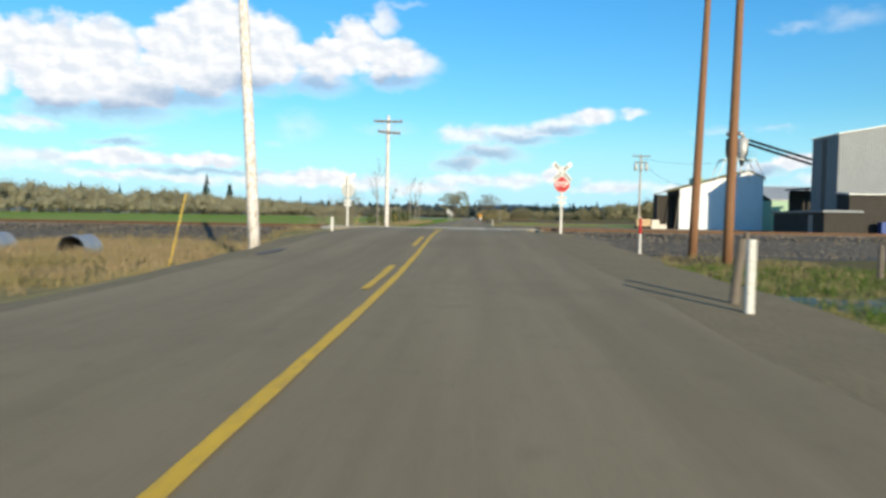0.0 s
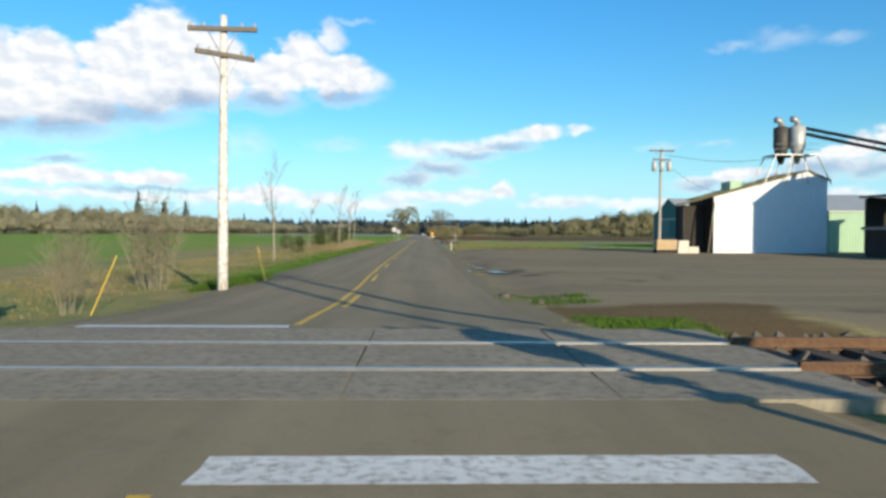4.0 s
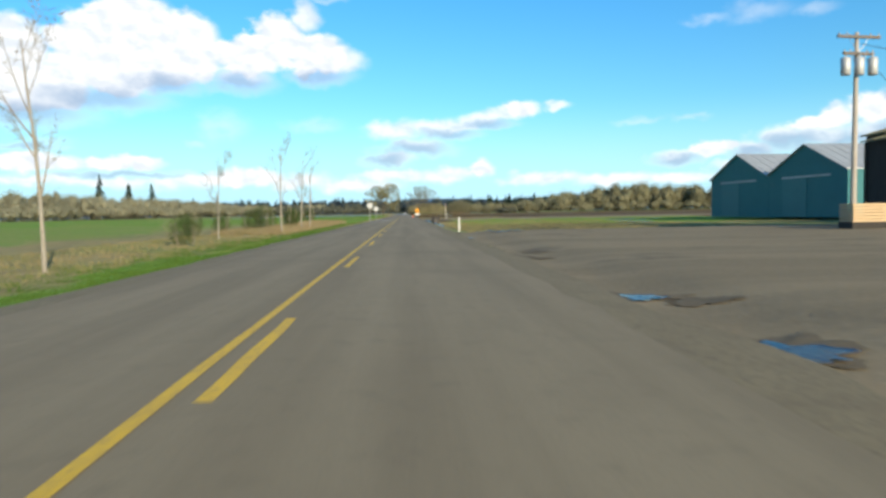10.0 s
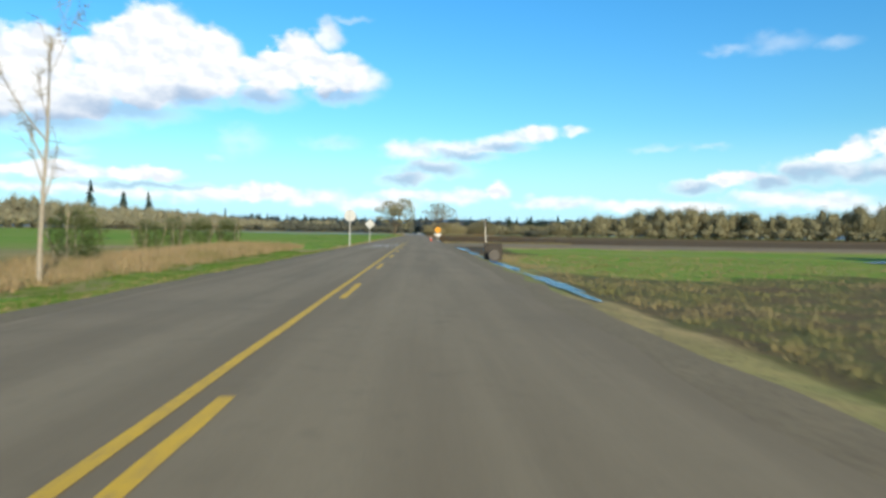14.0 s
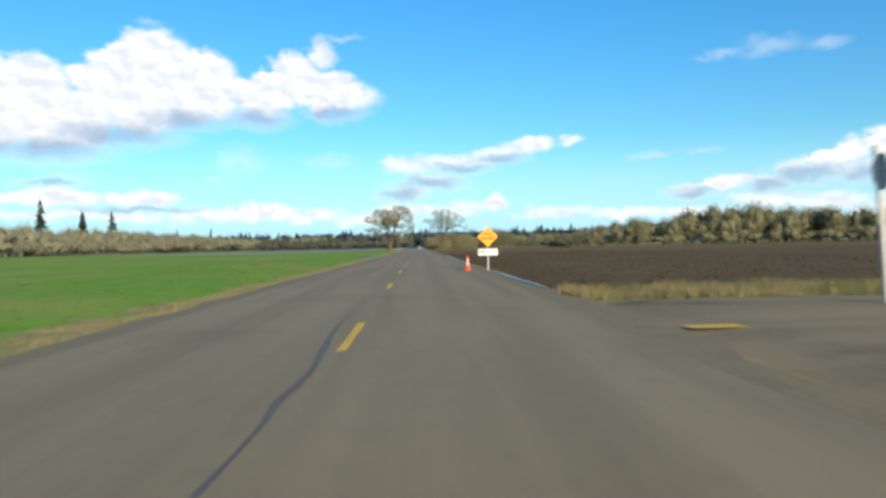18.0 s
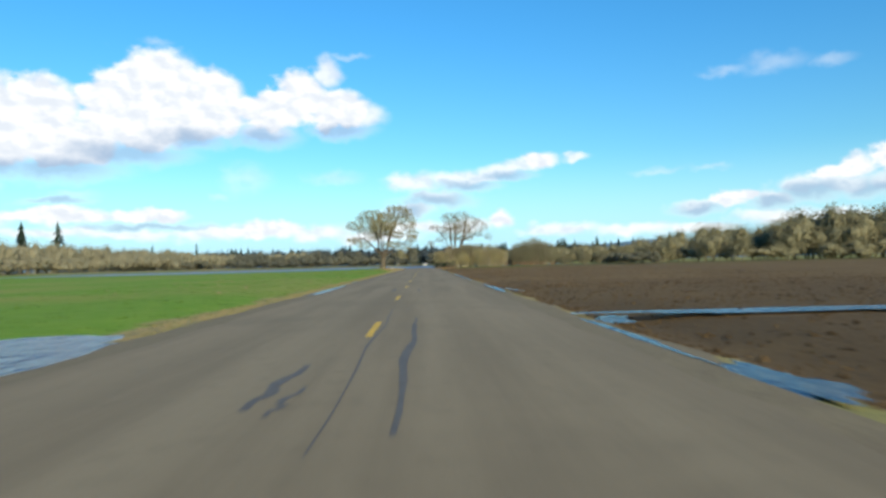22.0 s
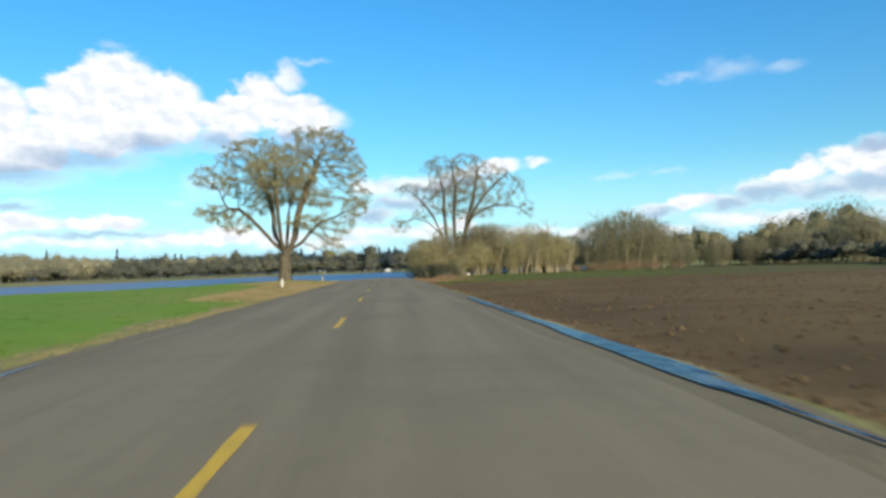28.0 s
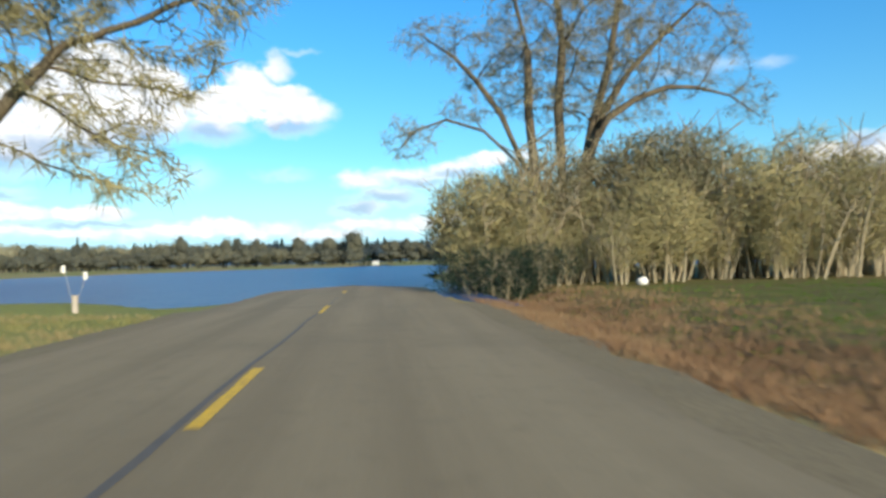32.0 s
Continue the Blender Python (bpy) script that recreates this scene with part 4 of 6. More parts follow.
for dy in (-0.76, 0.76):
    for x0, x1 in ((-260, -5.6), (5.6, 260)):
        b = Build()
        b.box((x0, TRACK_Y + dy - 0.07, RAIL_Z - 0.14), (x1, TRACK_Y + dy + 0.07, RAIL_Z - 0.12))
        b.box((x0, TRACK_Y + dy - 0.012, RAIL_Z - 0.12), (x1, TRACK_Y + dy + 0.012, RAIL_Z - 0.03))
        b.box((x0, TRACK_Y + dy - 0.036, RAIL_Z - 0.035), (x1, TRACK_Y + dy + 0.036, RAIL_Z))
        part("rail", b, RAIL_STEEL, rails)
    crossing_rail = Build().box((-5.6, TRACK_Y + dy - 0.036, 0.3), (5.6, TRACK_Y + dy + 0.036, 0.562))
    part("rail", crossing_rail, RAIL_TOP, rails, "polished rail head flush with the crossing")
tie_mesh = Build().box((-0.115, -1.3, -0.09), (0.115, 1.3, 0.09), 0.02).mesh("tie")
for side in (-1, 1):
    for k in range(70):
        ob = part("tie", tie_mesh, TIE_WOOD, rails)
        ob.location, ob.rotation_euler = (side * (5.9 + 0.55 * k), TRACK_Y + rng.uniform(-0.08, 0.08), RAIL_Z - 0.205), (0, 0, rng.uniform(-0.03, 0.03))
stones = Build()
for _ in range(7000):
    x = rng.choice((-1, 1)) * rng.uniform(5.6, 30)
    y = TRACK_Y - rng.triangular(-4.0, 9.5, 2.2)
    z = float(land_z(x, y)) if abs(y - TRACK_Y) > 2.2 else RAIL_Z - 0.16
    r = rng.uniform(0.03, 0.09)
    c = [(x + rng.uniform(-r, r), y + rng.uniform(-r, r), z + (r * 0.9 if k == 4 else -0.01)) for k in range(5)]
    c[:4] = [(x - r, y - r * 0.8, z - 0.02), (x + r, y - r, z - 0.02), (x + r * 0.8, y + r, z - 0.02), (x - r, y + r * 0.7, z - 0.02)]
    n = len(stones.v)
    stones.v += c
    stones.f += [(n, n + 1, n + 4), (n + 1, n + 2, n + 4), (n + 2, n + 3, n + 4), (n + 3, n, n + 4)]
tagged(part("ballast_stones", stones, STONE, rails), kind="stuff")
# concrete crossing panels: outside, between and outside the rails
for y0, y1 in ((TRACK_Y - 1.95, TRACK_Y - 0.86), (TRACK_Y - 0.66, TRACK_Y + 0.66), (TRACK_Y + 0.86, TRACK_Y + 1.95)):
    for k in range(5):
        b = Build().box((-4.85 + 2.12 * k + 0.012, y0, 0.3), (-4.85 + 2.12 * (k + 1) - 0.012, y1, 0.55), 0.03)
        part("crossing_panel", b, CONCRETE, rails)


def octagon(r, y):
    return [(r * math.cos(radians(22.5 + 45 * k)), y, r * math.sin(radians(22.5 + 45 * k))) for k in range(8)]


def stop_disc(parent, z, r=0.381, facing=-1, letters=True):
    """The octagonal plate, its border and its word."""
    o = part("sign_plate", Build().prism(octagon(r, 0), (0, 0.004, 0)), SIGN_BACK, parent, "bare aluminium plate")
    o.location = (0, facing * 0.05, z)
    w = part("sign_border", Build().prism(octagon(r * 0.99, 0), (0, facing * 0.002, 0)), WHITE_METAL, parent)
    w.location = (0, facing * 0.054 + (0.004 if facing > 0 else 0), z)
    f = part("sign_face", Build().prism(octagon(r * 0.93, 0), (0, facing * 0.002, 0)), RED_SIGN, parent, "red octagonal face")
    f.location = (0, facing * 0.057 + (0.004 if facing > 0 else 0), z)
    if letters:
        lettering("STOP", r * 0.66, WHITE_METAL, parent, pose(0, facing * 0.062, z, 90, 0, 0 if facing < 0 else 180) @ Matrix.Diagonal((0.92, 1.3, 1, 1)))


def crossbuck(at, facing, label):
    """A railway crossing sign: post, two crossed blades, stop plate, two small plates."""
    t = thing("crossing_sign", at, label, "road sign", "railway crossing signs")
    part("post", Build().box((-0.055, -0.045, -0.3), (0.055, 0.045, 3.0), 0.012), WHITE_POST, t)
    for n, a in enumerate((45, -45)):
        b = part("blade", Build().box((-0.55, -0.006, -0.1), (0.55, 0.006, 0.1), 0.0), WHITE_METAL, t)
        b.matrix_basis = pose(0, facing * (0.06 + 0.014 * n), 2.74, 0, a, 0)
    flip = 0 if facing < 0 else 180
    for text, a, off in (("RAIL", -45, -0.31), ("ROAD", -45, 0.31), ("CROSS", 45, -0.26), ("ING", 45, 0.24)):
        lettering(text, 0.155, BLACK_INK, t, pose(0, facing * 0.09, 2.74, 0, 0, 0) @ pose(0, 0, 0, 90, 0, flip) @ pose(0, 0, 0, 0, 0, a) @ pose(off, 0, 0))
    stop_disc(t, 2.2, 0.381, facing)
    for z, wdt in ((1.62, 0.42), (1.4, 0.4)):
        b = part("number_plate", Build().box((-wdt / 2, -0.004, -0.06), (wdt / 2, 0.004, 0.06)), WHITE_METAL, t, "white tag with dark bars")
        b.location = (0, facing * 0.055, z)
        for k in range(3):
            s = part("bar", Build().box((-0.04, -0.002, -0.014), (0.04, 0.002, 0.014)), BLACK_INK, b)
            s.location = (-0.13 + 0.13 * k, facing * 0.006, 0)
    return t


crossbuck((6.13, 46.9, float(land_z(6.13, 46.9))), -1, "white crossbuck over red stop sign on white post")
crossbuck((-4.75, 54.5, float(land_z(-4.75, 54.5))), 1, "back of white crossbuck and stop sign on post")


def utility_pole(at, height, r, mat, label, arms=(), lean=0.0, heading=0.0, cans=0):
    """A wooden pole with cross arms, braces, insulators and perhaps transformers."""
    t = thing("utility_pole", at, label, "utility pole", "utility poles")
    top = Vector((lean, 0, height))
    part("pole", Build().tube([(top * k / 6 + Vector((0, 0, -0.4 if k == 0 else 0)), r * (1 - 0.4 * k / 6)) for k in range(7)], 12), mat, t, "", True)
    for z, half, turn in arms:
        c = top * (z / height)
        arm = part("cross_arm", Build().box((-half, -0.06, -0.07), (half, 0.06, 0.07), 0.015), POST_WOOD, t)
        arm.matrix_basis = pose(c.x, 0, z, 0, 0, turn) @ pose(0, -r * 0.9, 0)
        for s in (-1, 1):
            part("brace", Build().tube([((s * half * 0.45, 0, -0.05), 0.018), ((s * 0.06, 0.04, -0.75), 0.018)], 5), GALV, arm)
        for s in (-0.92, -0.55, 0.55, 0.92):
            part("insulator", Build().tube([((s * half, 0, 0.07), 0.03), ((s * half, 0, 0.15), 0.045), ((s * half, 0, 0.2), 0.025)], 8), GALV, arm)
    for k in range(cans):
        a = (k - (cans - 1) / 2) * 0.95
        can = part("transformer", Build().tube([((0, 0, -0.45), 0.2), ((0, 0, -0.42), 0.235), ((0, 0, 0.38), 0.235), ((0, 0, 0.45), 0.16)], 14), SIGN_BACK, t, "grey transformer can", True)
        can.location = (top.x * 0.8 + a * 0.75, -0.25, height - 1.75)
        part("bushing", Build().tube([((0, 0, 0.43), 0.045), ((0, 0, 0.7), 0.03)], 8), GALV, can)
    return t


utility_pole((-4.2, 67.75, float(land_z(-4.2, 67.75))), 8.6, 0.17, POLE_PALE, "bleached wooden pole with two cross arms by the road", ((8.15, 1.05, 4), (7.35, 0.95, 38)), 0.05)
utility_pole((-3.85, 34.9, float(land_z(-3.85, 34.9))), 11.5, 0.17, POLE_PALE, "pale bare wooden pole in dry grass by the road", (), -0.6)
utility_pole((10.5, 42.3, float(land_z(10.5, 42.3))), 12.0, 0.17, POLE_BROWN, "brown wooden pole on the ditch bank", ((11.4, 1.1, 0),), 0.35)
utility_pole((10.6, 38.9, float(land_z(10.6, 38.9))), 12.5, 0.17, POLE_BROWN, "brown wooden pole beside the ditch", ((11.9, 1.1, 0),), 0.2)
utility_pole((24.6, 112.6, float(land_z(24.6, 112.6))), 10.0, 0.16, POLE_WOOD, "grey wooden pole with transformers beside the barn", ((9.75, 1.25, 8), (8.9, 0.9, 8)), 0.1, cans=3)


def post(name, at, w, h, mat, label, category, cap=None, lean=(0, 0), round_post=False):
    t = thing(name, at, label, category, category + "s")
    b = Build()
    tip = (lean[0], lean[1], h)
    if round_post:
        b.tube([((0, 0, -0.25), w / 2), (tip, w / 2 * 0.92)], 10)
    else:
        b.box((-w / 2, -w / 2, -0.25), (w / 2, w / 2, h), w * 0.15)
    part("shaft", b, mat, t)
    if cap:
        z0, z1, cm, lab = cap
        k0, k1 = Vector(tip) * (z0 / h), Vector(tip) * (z1 / h)
        part("band", Build().tube([(k0, w / 2 * 1.06), (k1, w / 2 * 1.06)], 10) if round_post else Build().box((-w * 0.53, -w * 0.53, z0), (w * 0.53, w * 0.53, z1), w * 0.15), cm, t, lab)
    return t


def on(x, y):
    return (x, y, float(land_z(x, y)))


post("marker_post", on(8.92, 43.9), 0.11, 1.5, WHITE_POST, "white round marker post with a red top", "marker post", (0.85, 1.47, RED_SIGN, "red upper half"), round_post=True)
post("marker_post", on(-3.5, 44.0), 0.11, 0.6, WHITE_POST, "short white post at the road edge", "marker post")
post("marker_post", on(5.75, 24.3), 0.1, 1.0, WHITE_POST, "white wooden marker post by the ditch", "marker post")
post("fence_post", on(5.85, 25.2), 0.14, 1.0, POST_WOOD, "weathered leaning wooden post by the ditch", "fence post", lean=(0.12, 0), round_post=True)
post("fence_post", on(10.6, 37.3), 0.16, 1.1, POST_WOOD, "dark wooden post in the ditch grass", "fence post", round_post=True)
post("marker_post", on(5.26, 126.7), 0.11, 1.05, WHITE_POST, "white square marker post at the lot corner", "marker post")
post("fence_post", on(12.5, 33.5), 0.14, 0.9, POST_WOOD, "dark wooden post in the ditch grass", "fence post", round_post=True)
for x, y, h, lx in ((-5.2, 32.2, 1.9, 0.5), (-3.7, 71.8, 1.35, -0.36), (-6.2, 63.0, 1.5, 0.75)):
    post("guy_guard", on(x, y), 0.038, h, YELLOW_TUBE, "leaning yellow plastic guy wire guard", "guy guard", lean=(lx, 0), round_post=True)

# ---- signs along the road ----
t = thing("warning_sign", on(-3.87, 187.1), "back of a round metal sign on thin post", "road sign")
part("post", Build().box((-0.03, -0.03, -0.3), (0.03, 0.03, 2.85)), GALV, t)
d = part("disc", Build().tube([((0, 0, 0), 0.457), ((0, 0.004, 0), 0.457)], 32), SIGN_BACK, t, "bare aluminium disc")
d.location = (0, 0.035, 2.5)
t = thing("warning_sign", on(-3.78, 208.0), "back of a diamond metal sign on thin post", "road sign")
part("post", Build().box((-0.03, -0.03, -0.3), (0.03, 0.03, 2.5)), GALV, t)
d = part("diamond", Build().prism([(0, 0, -0.54), (0.54, 0, 0), (0, 0, 0.54), (-0.54, 0, 0)], (0, 0.004, 0)), SIGN_BACK, t, "bare aluminium diamond")
d.location = (0, 0.035, 2.1)

t = thing("high_water_sign", on(4.43, 244.85), "amber diamond high water sign over a white plate", "road sign")
part("post", Build().box((-0.032, -0.032, -0.3), (0.032, 0.032, 2.0), 0.008), GALV, t)
d = part("diamond", Build().prism([(0, 0, -0.52), (0.52, 0, 0), (0, 0, 0.52), (-0.52, 0, 0)], (0, -0.004, 0)), WARN_SIGN, t, "amber reflective diamond")
d.location = (0, -0.045, 1.77)
for text, z in (("HIGH", 0.13), ("WATER", -0.1)):
    lettering(text, 0.2, BLACK_INK, d, pose(0, -0.007, z, 90, 0, 0)).data.offset = 0.007
p = part("plate", Build().box((-0.5, -0.004, -0.17), (0.5, 0.004, 0.17)), WHITE_METAL, t, "white rectangular plate")
p.location = (0, -0.045, 0.98)
for x, w in ((-0.3, 0.16),):
    s = part("bar", Build().box((-w, -0.002, -0.03), (w, 0.002, 0.03)), BLACK_INK, p)
    s.location = (x, -0.007, 0.03)

t = thing("traffic_cone", (3.34, 244.35, float(road_z(244.4)) - 0.005), "orange traffic cone with two white bands at the road edge", "traffic cone")
part("base", Build().box((-0.18, -0.18, 0), (0.18, 0.18, 0.04), 0.03), CONE_ORANGE, t)
R = lambda z: 0.135 - 0.105 * z / 0.72
for name, z0, z1, m in (("cone_foot", 0.04, 0.28, CONE_ORANGE), ("white_band", 0.28, 0.4, WHITE_METAL), ("cone_middle", 0.4, 0.46, CONE_ORANGE), ("white_band", 0.46, 0.58, WHITE_METAL), ("cone_tip", 0.58, 0.74, CONE_ORANGE)):
    part(name, Build().tube([((0, 0, z0), R(z0)), ((0, 0, z1), R(z1))], 20), m, t, "", True)

t = thing("side_road_stop_sign", on(9.95, 222.0), "stop sign seen edge-on, on a leaning white post", "road sign", turn=-82)
t.matrix_world = pose(*on(9.95, 222.0), 0, -3.5, 0) @ pose(0, 0, 0, 0, 0, 82)
part("post", Build().box((-0.05, -0.05, -0.3), (0.05, 0.05, 3.05), 0.012), WHITE_POST, t)
stop_disc(t, 2.55, 0.381, -1)
side = Build()
side.face(*[(x, y, float(land_z(x, y)) + 0.05) for x, y in ((4.9, 218.9), (12.5, 218.6), (12.5, 219.0), (4.9, 219.35))])
ob = tagged(part("side_road_line", side, YELLOW_PAINT, None, "worn yellow line on the side road"), category="road marking", kind="structure")

# ---- barns and elevator ----


def corrugated(width, height_left, height_right, pitch=0.2, depth=0.03, ridge=None):
    """A ribbed sheet wall in the x-z plane from x = 0, facing -y. ridge: x and height of a gable's peak."""
    b = Build()
    n = max(2, int(width / pitch))
    for k in range(n):
        for frac, d in ((0, 0), (0.35, 0), (0.5, -depth), (0.85, -depth)):
            x = width * (k + frac) / n
            if ridge:
                top = np.interp(x, [0, ridge[0], width], [height_left, ridge[1], height_right])
            else:
                top = height_left + (height_right - height_left) * x / width
            b.v += [(x, d, 0), (x, d, float(top))]
    b.v += [(width, 0, 0), (width, 0, height_right)]
    m = len(b.v) // 2
    b.f = [(2 * i, 2 * i + 2, 2 * i + 3, 2 * i + 1) for i in range(m - 1)]
    return b


def shell(t, x0, x1, y0, y1, h, mats, ridge=None, pitch=0.3, h_right=None):
    """Four walls of a shed at local x0..x1, y0..y1: front, back, left and right."""
    h_right = h if h_right is None else h_right
    rl = (ridge[0] - x0, ridge[1]) if ridge else None
    for name, wdt, hl, hr, m, mat, rd in (
        ("front_wall", x1 - x0, h, h_right, pose(x0, y0, 0), mats[0], rl),
        ("back_wall", x1 - x0, h_right, h, pose(x1, y1, 0, 0, 0, 180), mats[1], (x1 - ridge[0], ridge[1]) if ridge else None),
        ("left_wall", y1 - y0, h, h, pose(x0, y1, 0, 0, 0, -90), mats[2], None),
        ("right_wall", y1 - y0, h_right, h_right, pose(x1, y0, 0, 0, 0, 90), mats[3], None),
    ):
        w = part(name, corrugated(wdt, hl, hr, pitch, 0.035, rd), mat, t)
        w.matrix_basis = m


def roof_slab(t, p, q, depth, thick, mat, name="roof"):
    """A roof plane from the eave p to the ridge q (x, z), along y."""
    (x0, z0), (x1, z1) = p, q
    y0, y1 = depth
    b = Build().prism([(x0, y0, z0), (x1, y0, z1), (x1, y0, z1 + thick), (x0, y0, z0 + thick)], (0, y1 - y0, 0))
    roof = part(name, b, mat, t)
    n = int((y1 - y0) / 1.2)
    rib = Build().prism([(x0, -0.03, z0 + thick), (x1, -0.03, z1 + thick), (x1, -0.03, z1 + thick + 0.04), (x0, -0.03, z0 + thick + 0.04)], (0, 0.06, 0)).mesh("seam")
    for k in range(n):
        part("seam", rib, mat, roof).location = (0, y0 + (k + 0.5) * (y1 - y0) / n, 0)
    return roof


# white barn: a wide shed whose roof rises to a ridge near its far side, with an open lean-to
t = thing("white_barn", (30.3, 113.7, 0.0), "white steel barn with mossy roof and a dark lean-to", "barn")
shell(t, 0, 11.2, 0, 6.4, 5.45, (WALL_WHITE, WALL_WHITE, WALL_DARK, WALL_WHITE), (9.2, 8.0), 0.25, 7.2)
roof_slab(t, (-0.25, 5.43), (9.2, 8.05), (-0.25, 6.6), 0.1, ROOF_MOSS)
roof_slab(t, (11.45, 7.1), (9.2, 8.05), (-0.25, 6.6), 0.1, ROOF_MOSS)
roof_slab(t, (-3.1, 4.7), (-0.2, 5.45), (0.0, 2.3), 0.08, ROOF_MOSS, "lean_to_roof")
for k, y in enumerate((0.3, 2.1)):
    part("lean_to_post", Build().box((-2.95, y - 0.1, -0.1), (-2.75, y + 0.1, 4.7), 0.02), WALL_DARK, t)
part("lean_to_wall", Build().box((-2.85, 0.3, 0), (-2.75, 2.1, 4.65)), WALL_DARK, t)
part("lean_to_back", Build().box((-2.85, 2.1, 0), (-0.05, 2.2, 4.68)), WALL_DARK, t)
part("prop", Build().tube([((-0.6, -0.25, 0), 0.09), ((0.0, -0.12, 4.9), 0.08)], 8), POST_WOOD, t, "leaning timber prop")
part("roof_vent", Build().box((2.6, 2.4, 5.9), (4.0, 4.6, 7.2), 0.05), WALL_MINT, t, "pale green roof vent")

# cyclones on a frame above the barn, with a duct to the elevator
t = thing("cyclone_separator", (37.7, 114.5, 7.3), "twin galvanised dust cyclones on a steel frame", "dust cyclone")
for n, (x, y, mat) in enumerate(((-0.2, 0.5, DARK_STEEL), (1.05, -0.2, SIGN_BACK))):
    c = part("cyclone", Build().tube([((0, 0, 1.5), 0.2), ((0, 0, 3.2), 0.74), ((0, 0, 5.1), 0.74), ((0, 0, 5.2), 0.5)], 18), mat, t, "", True)
    c.location = (x, y, 0)
    part("outlet", Build().tube([((0, 0, 5.0), 0.3), ((0, 0, 5.6), 0.3), ((-0.2, -0.05, 5.85), 0.3), ((-0.65, -0.1, 5.85), 0.32)], 12), GALV, c, "", True)
part("platform", Build().box((-1.7, -1.3, 2.25), (2.6, 1.3, 2.33)), GALV, t)
for x, fx in ((-1.5, -2.7), (0.1, -0.6), (1.3, 1.6), (2.5, 3.9)):
    for y in (-1.2, 1.2):
        part("leg", Build().tube([((fx, y * 1.1, -0.6), 0.06), ((x, y, 2.3), 0.06)], 6), GALV, t)
for z in (2.8, 3.3):
    part("rail", Build().tube([((-1.7, -1.3, z), 0.025), ((2.6, -1.3, z), 0.025)], 5), GALV, t)
t = thing("conveyor_duct", (39.6, 114.3, 12.0), "long dark twin conveyor ducts between cyclone and elevator", "conveyor")
for dz in (0.28, -0.28):
    part("duct", Build().tube([((0, 0, dz), 0.17), ((2.7, -12.4, dz - 3.6), 0.15)], 10), DARK_STEEL, t, "", True)
for k in range(7):
    a = Vector((2.7, -12.4, -3.6)) * (k + 0.5) / 7
    part("strut", Build().tube([(a + Vector((0, 0, -0.28)), 0.03), (a + Vector((0, 0, 0.28)), 0.03)], 5), DARK_STEEL, t)

# tall silver elevator building
t = thing("grain_elevator", (42.3, 95.6, 0.0), "tall silver corrugated steel elevator building", "grain elevator")
shell(t, 0, 8.2, 0, 6.1, 10.95, (WALL_SILVER, WALL_SILVER, WALL_SILVER, WALL_SILVER), None, 0.3, 12.4)
roof_slab(t, (-0.2, 10.95), (8.4, 12.45), (-0.2, 6.3), 0.1, ROOF_GREY)
part("side_door", Build().box((-0.06, 2.6, 0), (0.0, 3.6, 10.7)), DARK_STEEL, t, "dark tall door strip")
part("side_lean_to", Build().box((0.02, -2.6, -0.1), (16, -0.05, 4.3), 0.05), WALL_DARK, t, "dark lower lean-to")
part("lean_to_roof", Build().prism([(-0.2, -2.9, 4.2), (-0.2, 0.0, 4.45), (-0.2, 0.0, 4.6), (-0.2, -2.9, 4.35)], (16.4, 0, 0)), ROOF_GREY, t)
t2 = thing("loading_shed", (44.2, 107.0, 0.0), "dark open loading shed with a flat roof", "shed")
for x, y in ((0.1, 0.1), (0.1, 4.9), (5.2, 0.1), (5.2, 4.9)):
    part("post", Build().box((x - 0.12, y - 0.12, -0.1), (x + 0.12, y + 0.12, 5.3), 0.02), WALL_DARK, t2)
part("roof", Build().prism([(-0.4, -0.3, 5.35), (5.8, -0.3, 5.75), (5.8, -0.3, 5.95), (-0.4, -0.3, 5.55)], (0, 5.6, 0)), DARK_STEEL, t2)
part("back_wall", Build().box((0.2, 4.8, 0), (5.4, 4.9, 5.4)), WALL_DARK, t2)
t3 = thing("loading_dock", (38.4, 90.2, 0.0), "low dark block shed with a pale flat roof", "shed")
part("body", Build().box((0, 0, -0.1), (3.85, 12.4, 2.25), 0.05), WALL_DARK, t3)
part("roof", Build().box((-0.3, -0.3, 2.25), (3.88, 12.7, 2.48), 0.03), WALL_SILVER, t3)
part("door", Build().box((-0.04, 2.4, 0), (0.0, 3.4, 2.0)), WALL_SILVER, t3, "grey steel door")

